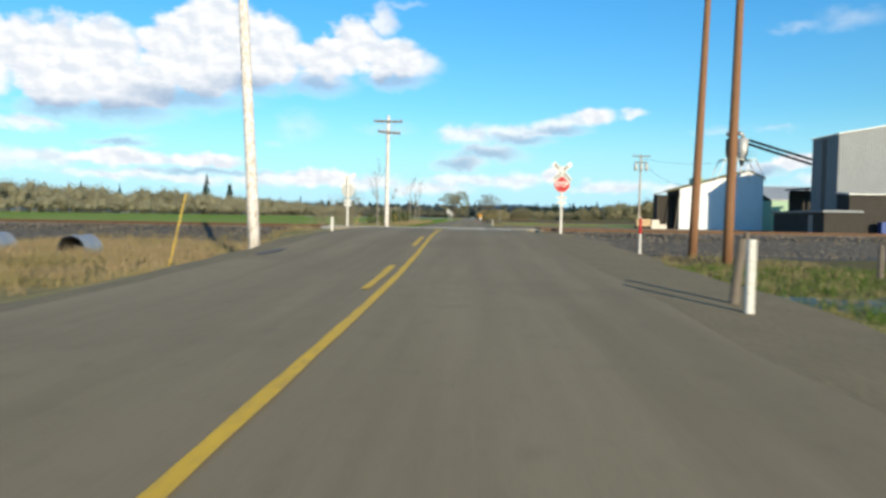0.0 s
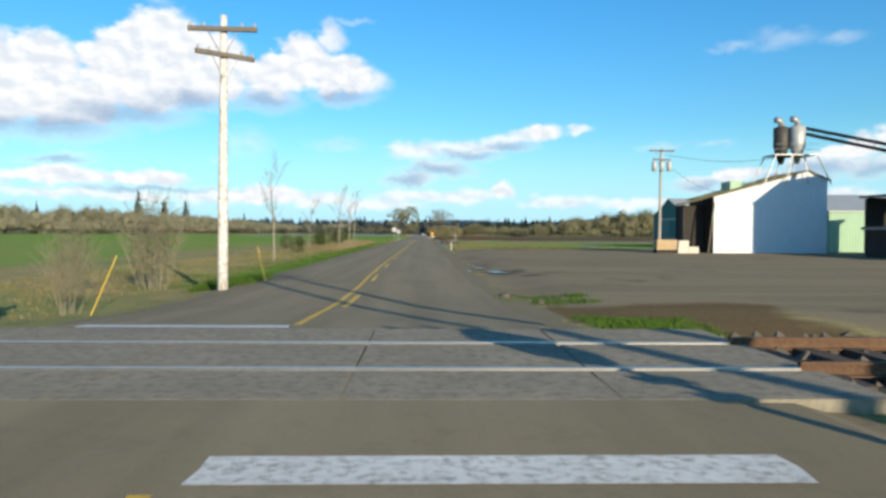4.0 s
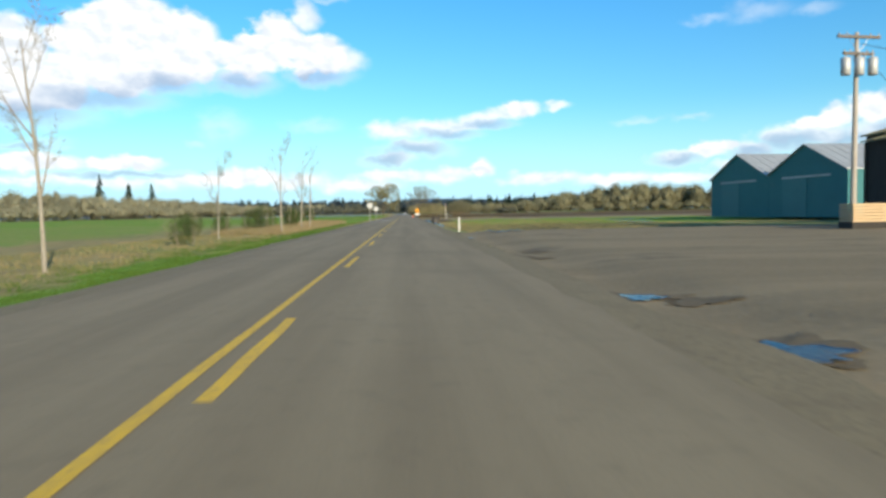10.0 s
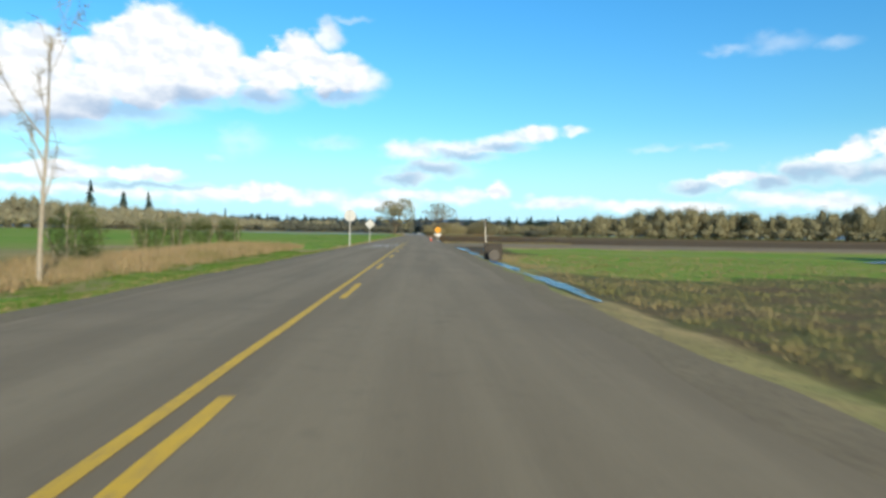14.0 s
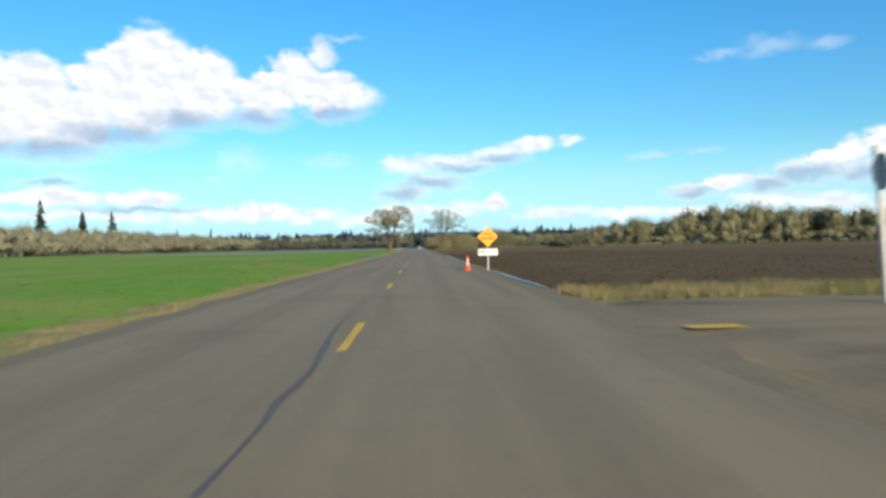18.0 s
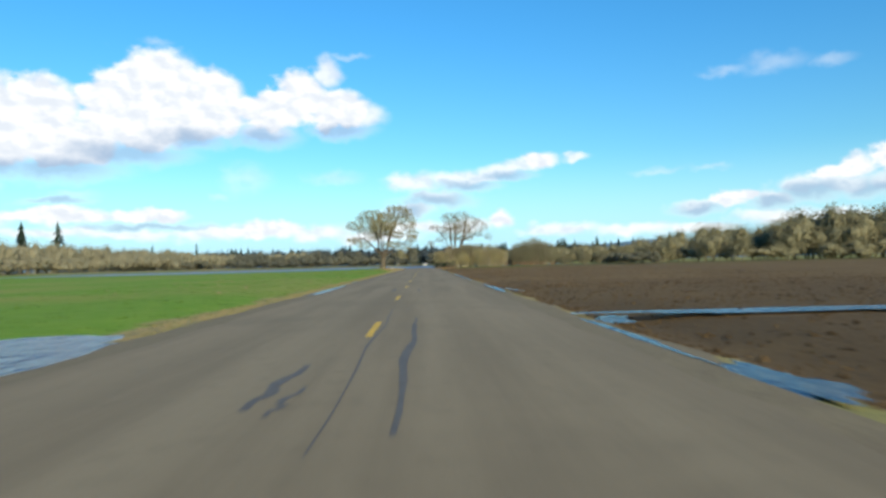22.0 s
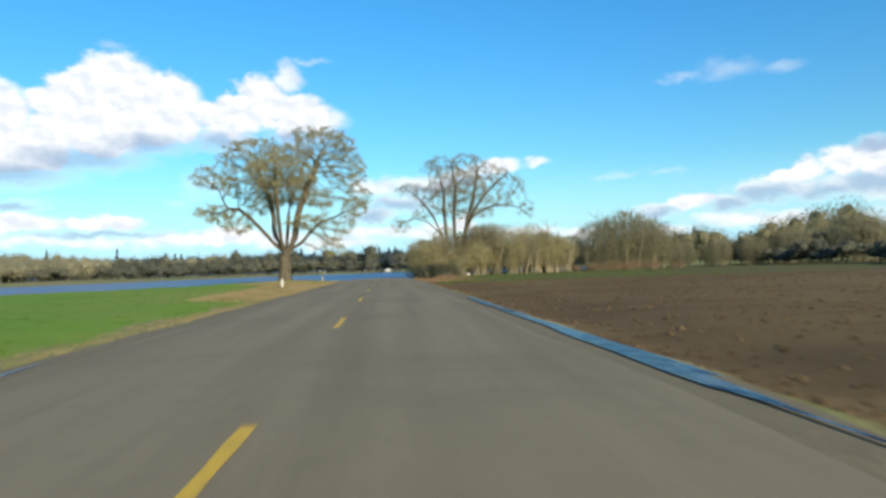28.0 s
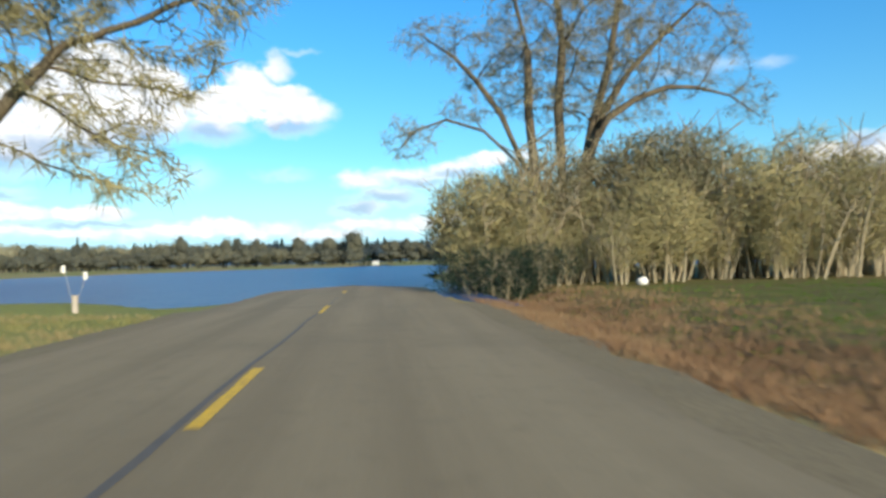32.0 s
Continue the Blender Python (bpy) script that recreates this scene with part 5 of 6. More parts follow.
# mint building behind and the two teal sheds
t = thing("mint_building", (45.1, 119.5, 0.0), "pale mint green steel building with grey roof", "warehouse")
shell(t, 0, 22, 0, 14, 4.3, (WALL_MINT, WALL_MINT, WALL_MINT, WALL_MINT), None, 0.3)
b = Build().prism([(-0.2, -0.2, 4.3), (22.2, -0.2, 4.3), (22.2, 7, 6.4), (-0.2, 7, 6.4)], (0, 0, 0.1))
b.prism([(-0.2, 14.2, 4.3), (22.2, 14.2, 4.3), (22.2, 7, 6.4), (-0.2, 7, 6.4)], (0, 0, 0.1))
part("roof", b, ROOF_GREY, t)
for n, (x, y, w, hr) in enumerate(((43.8, 173.0, 13.6, 7.9), (44.75, 159.35, 13.6, 7.9))):
    t = thing("teal_shed", (x, y, -0.05), "teal steel shed with a grey gable roof", "shed", "teal sheds", -86.0)
    shell(t, 0, w, 0, 22, 4.9, (WALL_TEAL, WALL_TEAL, WALL_TEAL, WALL_TEAL), (w / 2, hr), 0.3)
    roof_slab(t, (-0.2, 4.85), (w / 2, hr + 0.02), (-0.3, 22.3), 0.1, ROOF_GREY)
    roof_slab(t, (w + (0.2 if n else -0.02), 4.85), (w / 2, hr + 0.02), (-0.3, 22.3), 0.1, ROOF_GREY)
    part("door_track", Build().box((2.6, -0.1, 4.35), (11.0, -0.04, 4.55)), ROOF_GREY, t, "pale sliding door track")
    part("sliding_door", Build().box((2.8, -0.09, 0.05), (7.2, -0.045, 4.3)), WALL_TEAL, t)

# service wires from the pole to the barn and along the lot
t = thing("power_line", (24.6, 112.5, 9.4), "thin black service wires between pole and buildings", "power line")
for a, e in (((0.3, 0, 0.0), (13.5, 2.5, 0.2)), ((0.3, 0, -0.5), (6.2, 1.6, -3.4))):
    a, e = Vector(a), Vector(e)
    part("wire", Build().tube([(a.lerp(e, k / 10) + Vector((0, 0, -0.6 * math.sin(math.pi * k / 10))), 0.018) for k in range(11)], 4), BLACK_INK, t)

t = thing("waste_bin", (45.6, 92.0, float(land_z(45.6, 92.0))), "blue plastic wheeled bin beside the elevator", "waste bin")
part("body", Build().box((-0.6, -0.4, 0.1), (0.6, 0.4, 1.25), 0.06), BLUE_PLASTIC, t)
part("lid", Build().box((-0.65, -0.45, 1.25), (0.65, 0.45, 1.34), 0.05), BLUE_PLASTIC, t)
for x in (-0.45, 0.45):
    part("wheel", Build().tube([((x - 0.05, -0.38, 0.12), 0.12), ((x + 0.05, -0.38, 0.12), 0.12)], 12), BLACK_INK, t)

# pallets and blocks by the pole
t = thing("lumber_stack", (24.2, 112.0, float(land_z(25.0, 112.0))), "stack of pale lumber boards on blocks", "lumber stack")
for k in range(6):
    for j in range(5):
        part("board", Build().box((0.03, 0.24 * j, 0.35 + 0.16 * k), (1.9, 0.24 * j + 0.2, 0.48 + 0.16 * k), 0.01), LUMBER, t)
part("crate", Build().box((0.0, 0.0, 0.0), (2.0, 1.2, 0.35), 0.02), WALL_DARK, t)
for x, y, z in ((26.65, 112.2, 0), (27.7, 112.3, 0), (26.7, 112.2, 0.6)):
    tt = thing("concrete_block", (x, y, float(land_z(x, 111)) + z), "pale concrete block stacked beside the barn", "concrete block", "concrete blocks")
    part("body", Build().box((-0.5, -0.4, 0), (0.5, 0.4, 0.6), 0.05), PALE_BLOCK, tt)

# ---- trees ----


def branch_rows(r, start, way, length, radius, bend, n=5, up=0.0):
    rows, p, w = [], Vector(start), Vector(way).normalized()
    for k in range(n + 1):
        rows.append((p.copy(), max(radius * (1 - 0.75 * k / n), 0.006)))
        w = (w + Vector((r.uniform(-bend, bend), r.uniform(-bend, bend), r.uniform(-bend, bend) + up))).normalized()
        p = p + w * length / n
    return rows, p, w


def grow(r, wood, tips, start, way, length, radius, level, spec):
    rows, end, w = branch_rows(r, start, way, length, radius, spec["bend"], 5, spec["up"][min(level, len(spec["up"]) - 1)])
    wood.tube(rows, 9 if level == 0 else 6 if level < 2 else 4 if level < 3 else 3, cap=False)
    if level >= spec["levels"]:
        tips.append((rows[2][0], w)), tips.append((rows[4][0], w)), tips.append((end, w))
        return
    kids = spec["kids"][min(level, len(spec["kids"]) - 1)]
    for k in range(kids):
        f = 0.35 + 0.65 * (k + r.uniform(0.2, 0.8)) / kids if level else 0.3 + 0.68 * (k + 0.5) / kids
        i = min(int(f * 5), 4)
        p = rows[i][0].lerp(rows[i + 1][0], f * 5 - i)
        turn = r.uniform(0, 6.28) if level else 6.28 * k / kids + r.uniform(-0.4, 0.4)
        side = w.cross(Vector((math.cos(turn), math.sin(turn), 0.3))).normalized()
        spread = r.uniform(*spec["spread"])
        d = (w * (1 - spread) + side * spread).normalized()
        grow(r, wood, tips, p, d, length * r.uniform(*spec["shrink"]), max(rows[i][1] * r.uniform(0.4, 0.6), 0.008), level + 1, spec)


def twig_mass(r, b, p, w, count, reach, size, droop=0.0):
    """Fine twigs: thin long blades round a branch tip."""
    for _ in range(count):
        d = Vector((r.gauss(0, 1), r.gauss(0, 1), r.gauss(0, 0.8) - droop)).normalized()
        d = (d + w * 0.5).normalized()
        a = p + Vector((r.gauss(0, 1), r.gauss(0, 1), r.gauss(0, 0.7))) * reach * 0.16
        e = a + d * size * r.uniform(0.5, 1.3)
        s = d.cross(Vector((r.gauss(0, 1), r.gauss(0, 1), r.gauss(0, 1)))).normalized() * size * r.uniform(0.018, 0.05)
        b.face(tuple(a - s), tuple(a + s), tuple(e))


def bare_tree(at, seed, height, spec, bark, twig, label, category="tree", name="tree", twigs=(8, 0.6, 0.7), group="", droop=0.0, lean=(0, 0)):
    r = random.Random(seed)
    wood, crown, tips = Build(), Build(), []
    grow(r, wood, tips, (0, 0, -0.3), (lean[0], lean[1], 1), height * spec["trunk"], height * spec["girth"], 0, spec)
    for p, w in tips:
        twig_mass(r, crown, p, w, twigs[0], twigs[1], twigs[2], droop)
    t = thing(name, at, label, category, group)
    part("trunk", wood, bark, t, "", True)
    part("crown", crown, twig, t)
    return t


SAPLING = dict(trunk=0.92, girth=0.010, levels=2, kids=(8, 4), spread=(0.3, 0.5), shrink=(0.16, 0.36), bend=0.035, up=(0.02, 0.08))


def leaf_cloud(r, b, c, rx, rz, count, size):
    """A ragged crown of many small blades about a point."""
    gen = np.random.default_rng(r.randrange(10 ** 6))
    d = gen.normal(size=(count, 3))
    d = d / np.linalg.norm(d, axis=1)[:, None] * gen.uniform(0.55, 1.1, (count, 1))
    p = np.array(c) + d * (rx, rx, rz)
    a = gen.normal(size=(count, 3)) + (0, 0, 0.5)
    a = a / np.linalg.norm(a, axis=1)[:, None] * gen.uniform(0.5, 1.2, (count, 1)) * size
    s = np.cross(a, gen.normal(size=(count, 3)))
    s = s / (np.linalg.norm(s, axis=1)[:, None] + 1e-9) * gen.uniform(0.15, 0.4, (count, 1)) * size
    n = len(b.v)
    b.v.extend(map(tuple, np.stack([p - s, p + s, p + a], 1).reshape(-1, 3).tolist()))
    b.f.extend((n + 3 * k, n + 3 * k + 1, n + 3 * k + 2) for k in range(count))


def crown_core(r, b, c, rx, rz):
    """A lumpy inner mass of fine twigs."""
    n, rings, sides = len(b.v), 5, 8
    ph = [r.uniform(0, 6.28) for _ in range(4)]
    for i in range(rings):
        e = math.pi * (0.06 + 0.88 * i / (rings - 1)) - math.pi / 2
        for k in range(sides):
            a = 2 * math.pi * k / sides
            f = 1 + 0.16 * math.sin(3 * a + 4 * e + ph[0]) + 0.14 * math.sin(5 * a - 3 * e + ph[1]) + r.uniform(-0.08, 0.08)
            b.v.append((c[0] + rx * f * math.cos(e) * math.cos(a), c[1] + rx * f * math.cos(e) * math.sin(a), c[2] + rz * f * math.sin(e)))
    b.f += [(n + i * sides + k, n + i * sides + (k + 1) % sides, n + (i + 1) * sides + (k + 1) % sides, n + (i + 1) * sides + k) for i in range(rings - 1) for k in range(sides)]
    b.f.append(tuple(n + (rings - 1) * sides + k for k in range(sides)))


def far_wood(name, spots, mat, label, blades=90, size=1.1):
    """A wood too far off to count: crowns of blades on thin trunks, in one mesh."""
    b, r = Build(), random.Random(len(spots))
    for x, y, h, w in spots:
        z = float(land_z(x, y))
        b.tube([((x, y, z - 0.2), 0.02 * h), ((x, y, z + h * 0.6), 0.01 * h)], 4, False)
        for k in range(3):
            c, rx, rz = (x + r.uniform(-0.3, 0.3) * w, y + r.uniform(-0.3, 0.3) * w, z + h * r.uniform(0.34, 0.64)), w * r.uniform(0.36, 0.56), h * r.uniform(0.24, 0.36)
            crown_core(r, b, c, rx * 0.5, rz * 0.55)
            leaf_cloud(r, b, c, rx, rz, blades // 3, size * h / 19)
    ob = part(name, b, mat, None, label)
    return tagged(ob, category="wood", kind="stuff")


def conifers(name, spots, label):
    b, r = Build(), random.Random(len(spots))
    for x, y, h, w in spots:
        z = float(land_z(x, y))
        b.tube([((x, y, z - 0.2), 0.018 * h), ((x, y, z + h), 0.003 * h)], 4, False)
        for k in range(110):
            f = (k + r.random()) / 110
            a, reach = r.uniform(0, 6.28), w * 0.7 * (1.02 - f) ** 0.7 * r.uniform(0.5, 1.1) + 0.1
            zz = z + h * (0.10 + 0.9 * f)
            c, s = math.cos(a), math.sin(a)
            b.face((x, y, zz + 0.05 * h), (x + c * reach - s * reach * 0.35, y + s * reach + c * reach * 0.35, zz - 0.05 * h), (x + c * reach + s * reach * 0.35, y + s * reach - c * reach * 0.35, zz - 0.04 * h))
    return tagged(part(name, b, CONIFER, None, label), category="wood", kind="stuff")


r = random.Random(11)
# the long wood along the fields' far side
spots = []
for k in range(700):
    y = r.uniform(-60, 1290)
    base = -250 - 25 * math.sin(y * 0.006)
    spots.append((base - abs(r.gauss(0, 22)), y, r.uniform(16, 24), r.uniform(9, 14)))
for k in range(520):
    y = r.uniform(-60, 1100)
    spots.append((-243 - 25 * math.sin(y * 0.006) + r.uniform(-3, 5), y, r.uniform(7, 13.0), r.uniform(7, 11)))
far_wood("field_edge_wood", spots, TWIG_WOOD, "long grey-brown leafless wood beyond the green field", 560, 0.85)
spots = [(r.uniform(-330, 300), r.uniform(1330, 1500), r.uniform(22, 30) + 5 * math.sin(k * 0.37), r.uniform(10, 15)) for k in range(90)]
conifers("distant_conifers", spots, "dark band of distant conifers")
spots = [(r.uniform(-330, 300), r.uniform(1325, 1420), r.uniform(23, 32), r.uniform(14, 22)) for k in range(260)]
far_wood("distant_mixed_wood", spots, CONIFER_HAZED, "dark mixed wood closing the far fields, blue haze in its colour", 240)
spots = [(-275 + dx, y, h, w) for dx, y, h, w in ((7, 723, 40, 11), (16, 768, 33, 10), (11, 776, 34, 9), (30, 786, 34, 12), (-4, 744, 30, 6), (0, 880, 21, 5), (-20, 1010, 24, 5), (-8, 1052, 27, 6), (0, 1082, 23, 5), (-34, 1278, 36, 8), (-30, 1310, 26, 6), (0, 560, 23, 5), (0, 505, 22, 6), (-10, 420, 24, 6))]
conifers("tall_firs", spots, "tall dark firs standing above the leafless wood")
spots = [(r.uniform(60, 560), r.uniform(900, 1250), r.uniform(16, 25), r.uniform(6, 9)) for _ in range(130)]
conifers("distant_firs", spots, "dark firs behind the leafless wood")
# wood beyond the plowed field
spots = []
for k in range(330):
    f = r.random() ** 0.8
    x, y = 98 + 330 * f, 540 - 60 * f
    spots.append((x + r.uniform(-8, 16), y + abs(r.gauss(0, 26)), r.uniform(11, 19) * (0.78 + 0.3 * math.sin(f * 9) ** 2) * (1 + 0.25 * min(1, f * 3)), r.uniform(7, 12)))
for k in range(90):
    f = r.random()
    spots.append((48 + 60 * f + r.uniform(-6, 6), 560 - 10 * f + abs(r.gauss(0, 18)), r.uniform(4.5, 9), r.uniform(5, 9)))
for k in range(150):
    f = r.random()
    spots.append((96 + 330 * f, 536 - 60 * f + r.uniform(-4, 4), r.uniform(4, 8), r.uniform(6, 10)))
far_wood("field_end_wood", spots, TWIG_OLIVE, "leafless olive-brown wood at the end of the plowed field", 1100, 0.75)
spots = [(r.uniform(-250, -88), r.uniform(830, 900), r.uniform(9, 15), r.uniform(7, 11)) for _ in range(130)]
far_wood("flood_edge_wood", spots, TWIG_WOOD, "leafless trees along the far shore of the flood", 480)
spots = [(r.uniform(-120, 75), r.uniform(752, 800), r.uniform(8, 11.5) + (3 if abs(k % 29 - 14) < 3 else 0), r.uniform(6, 10)) for k in range(150)]
spots += [(r.uniform(-150, 80), r.uniform(738, 750), r.uniform(4, 8), r.uniform(6, 9)) for k in range(120)]
far_wood("far_shore_wood", [p for p in spots if abs(p[0]) > 5], TWIG_DUSK, "grey-green wood closing the far shore", 420, 0.8)
spots = [(112, 571, 19), (121, 576, 17), (104, 566, 14), (115, 612, 17), (128, 618, 20), (139, 564, 19), (148, 570, 20), (133, 556, 16), (126, 560, 15), (96, 575, 12), (90, 590, 13), (142, 590, 19), (100, 600, 14), (84, 580, 9), (76, 556, 8), (80, 530, 9), (88, 520, 11), (97, 514, 13), (108, 508, 14)]
far_wood("hedgerow_trees", [(x, y, h, 0.55 * h) for x, y, h in spots], TWIG_OLIVE, "tall leafless hedgerow trees beyond the field corner", 2600, 0.55)
spots = [(66 + r.uniform(-3, 4), 508 + 62 * k / 40, r.uniform(2.5, 4.8), r.uniform(3.5, 5)) for k in range(40)]
far_wood("dark_hedge", spots, TWIG_DUSK, "low dark hedge along the field end", 420, 0.9)
hill = Build()
hx = np.linspace(-2600, 2600, 90)
for x in hx:
    top = 46 + 26 * math.sin(x * 0.0021) + 14 * math.sin(x * 0.0067 + 1) + (40 if x > 900 else 0) * min(1, (x - 900) / 600)
    hill.v += [(float(x), 3400.0, -2.0), (float(x), 3500.0, max(top, 8.0))]
hill.f = [(2 * i, 2 * i + 2, 2 * i + 3, 2 * i + 1) for i in range(len(hx) - 1)]
# the hills' blue is aerial haze painted into the base colour
HILL_HAZE = material("hazed_hills", [(0.06, 0.12, 0.2), (0.05, 0.10, 0.18), (0.07, 0.13, 0.2)], 0.004, 0.95)
tagged(part("hazed_hills", hill, HILL_HAZE, None, "low hills on the horizon, coloured with blue haze", True), category="hills", kind="structure")


# the two great oaks at the water
def colonise(r, starts, clumps, count, step, reach, kill, rounds):
    """Grows limbs towards points strewn in a crown of ellipsoids (x, y, z, rx, rz). Gives joints and their parents."""
    gen = np.random.default_rng(r.randrange(10 ** 6))
    volume = np.array([c[3] ** 2 * c[4] for c in clumps]) ** 0.6
    pick = gen.choice(len(clumps), count, p=volume / volume.sum())
    way = gen.normal(size=(count, 3))
    way = way / np.linalg.norm(way, axis=1)[:, None] * gen.uniform(0.25, 1, (count, 1)) ** 0.45
    box = np.array(clumps)[pick]
    goal = box[:, :3] + way * np.stack([box[:, 3], box[:, 3], box[:, 4]], 1)
    pos, parent = [np.array(p, float) for p, _ in starts], [q for _, q in starts]
    near = np.zeros(count, int)
    dist = np.full(count, 1e9)
    for i, p in enumerate(pos):
        d = np.linalg.norm(goal - p, axis=1)
        near[d < dist], dist = i, np.minimum(d, dist)
    alive = np.ones(count, bool)
    for k in range(rounds):
        use = alive & (dist < reach)
        if not use.any():
            break
        fresh = len(pos)
        for i in np.unique(near[use]):
            mine = goal[use & (near == i)] - pos[i]
            d = (mine / np.linalg.norm(mine, axis=1)[:, None]).mean(0) + gen.normal(0, 0.16, 3)
            if parent[i] >= 0:
                old = pos[i] - pos[parent[i]]
                d = d + 0.55 * old / (np.linalg.norm(old) + 1e-9)
            pos.append(pos[i] + d / np.linalg.norm(d) * step)
            parent.append(int(i))
        for i in range(fresh, len(pos)):
            d = np.linalg.norm(goal - pos[i], axis=1)
            closer = d < dist
            near[closer], dist = i, np.minimum(d, dist)
        alive &= dist > kill
    return pos, parent


def oak(at, seed, girth, starts, clumps, count, bark, twig, label, tuft, droop, fine=0.014, tilt=2.2):
    """An old oak whose limbs were grown into its crown, with tufts of lichened twigs on the thin ones."""
    r = random.Random(seed)
    pos, parent = colonise(r, starts, clumps, count, 0.42, 7.0, 0.55, 110)
    n = len(pos)
    kids = [[] for _ in range(n)]
    area = np.zeros(n)
    for i in range(n - 1, -1, -1):
        if not kids[i]:
            area[i] = fine ** tilt
        if parent[i] >= 0:
            kids[parent[i]].append(i)
            area[parent[i]] += area[i]
    thick = area ** (1 / tilt)
    thick = np.where(thick > 0.12, thick * girth / thick.max(), thick * np.interp(thick, [fine, 0.12], [1.0, girth / thick.max()]))
    wood, crown = Build(), Build()
    for i in range(n):
        if parent[i] >= 0 and kids[parent[i]] and (i != max(kids[parent[i]], key=lambda q: area[q]) or parent[parent[i]] < 0):
            rows, j = [(Vector(pos[parent[i]].tolist()), float(thick[i]) * 1.08)], i
            while True:
                rows.append((Vector(pos[j].tolist()), float(thick[j])))
                if not kids[j]:
                    break
                j = max(kids[j], key=lambda q: area[q])
            if parent[i] == 0:
                rows[0] = (rows[0][0], float(thick[0]))
            wood.tube(rows, 12 if thick[i] > 0.3 else 7 if thick[i] > 0.09 else 4, False)
    root = Vector(pos[0])
    wood.tube([(root + Vector((0, 0, -0.5)), girth * 1.75), (root, girth * 1.45), (root + Vector((0, 0, 0.5)), girth * 1.17), (root + Vector((0, 0, 1.2)), girth * 1.02)], 14, False)
    for i in range(1, n):
        if thick[i] < 0.06:
            w = Vector(pos[i] - pos[parent[i]]).normalized()
            twig_mass(r, crown, Vector(pos[i]), w, tuft[0] if thick[i] < 0.03 else tuft[0] // 3, tuft[1], tuft[2], droop)
        elif thick[i] < 0.3 and i > len(starts) // 2:      # moss and lichen along the limbs
            up = Vector((r.gauss(0, 1), r.gauss(0, 1), r.gauss(0.4, 1))).normalized()
            twig_mass(r, crown, Vector(pos[i]) + up * float(thick[i]), up, tuft[0] // 4, 0.8, 0.26, 0.0)
    t = thing("oak_tree", at, label, "tree", "great oaks")
    part("trunk", wood, bark, t, "", True)
    part("crown", crown, twig, t)
    return t


def stem(points, first=0, parent=-1):
    """Start joints along a stem."""
    rows = []
    for k, p in enumerate(points):
        rows.append((p, parent if k == 0 else first + k - 1))
    return rows


trunk = stem([(0, 0, 0), (0.03, 0, 0.6), (0.05, 0, 1.2), (0.05, 0.05, 1.8), (0.1, 0.05, 2.4), (0.1, 0, 3.0), (0.12, 0, 3.6)])
for limb in (
    [(-0.5, 0.1, 4.6), (-1.0, 0.2, 5.6), (-1.25, 0.2, 6.8), (-1.2, 0.3, 8.0), (-1.5, 0.3, 9.5), (-1.9, 0.2, 11.0), (-2.4, 0, 12.4), (-2.8, 0, 13.8)],
    [(0.9, 0.1, 4.4), (1.35, -0.1, 5.4), (1.6, -0.2, 6.8), (1.8, 0, 8.2), (2.2, 0.1, 9.6), (2.8, 0, 11.0), (3.3, 0, 12.4), (4.0, 0, 13.7), (4.3, 0, 15.0)],
    [(-1.0, -0.3, 4.6), (-2.0, -0.4, 5.8), (-3.2, -0.5, 7.2), (-4.4, -0.5, 8.5), (-5.5, -0.4, 9.3), (-6.8, -0.3, 9.4), (-8.0, -0.2, 8.9)],
):
    trunk += stem(limb, len(trunk), 6)
for limb in (
    [(1.4, -0.6, 4.3), (2.4, -0.9, 4.9), (3.4, -1.1, 6.0), (4.2, -1.1, 6.8)],
    [(0.2, 1.0, 4.8), (0.2, 2.2, 6.5), (0.2, 3.3, 8.5), (0.3, 4.2, 10.5)],
    [(-0.2, -1.0, 5.0), (-0.2, -2.2, 6.8), (-0.2, -3.3, 9.0), (-0.2, -4.2, 11.0)],
):
    trunk += stem(limb, len(trunk), 6)
CROWN_L = [(5.0, 0, 17.2, 4.6, 2.7), (-3.2, 0, 16.2, 4.6, 2.4), (-8.4, 0, 13.4, 3.2, 1.7), (-8.6, 0, 8.9, 2.9, 1.2), (-5.6, -0.5, 7.3, 2.2, 1.1), (8.2, 0, 14.2, 2.8, 2.8), (9.6, 0, 10.8, 1.9, 1.9), (3.6, -1.0, 7.4, 3.0, 1.3), (6.0, -1.2, 5.6, 1.8, 1.4), (0.6, 0, 11.6, 3.6, 1.8), (0, 5.4, 12.5, 4.4, 2.6), (0, -5.4, 13.0, 4.2, 2.4), (-5.5, 0, 12.0, 2.4, 1.6), (1.0, 0, 14.6, 5.0, 3.0), (-2.5, 0, 10.2, 2.6, 1.6), (4.6, 0, 10.6, 2.6, 1.4), (6.3, -1.4, 4.2, 1.7, 1.5), (7.8, -0.8, 7.2, 1.8, 1.3), (9.0, -2.0, 9.0, 2.0, 1.4)]
oak((-12.0, 525.8, float(land_z(-12.0, 525.8))), 4, 0.72, trunk, CROWN_L, 4200, BARK, TWIG_OAK, "huge bare oak hung with pale lichen by the water", (15, 0.9, 0.66), 0.6, 0.012, 1.85)
many = stem([(0, 0, 0), (0, 0, 0.5), (0, 0, 1.2)])
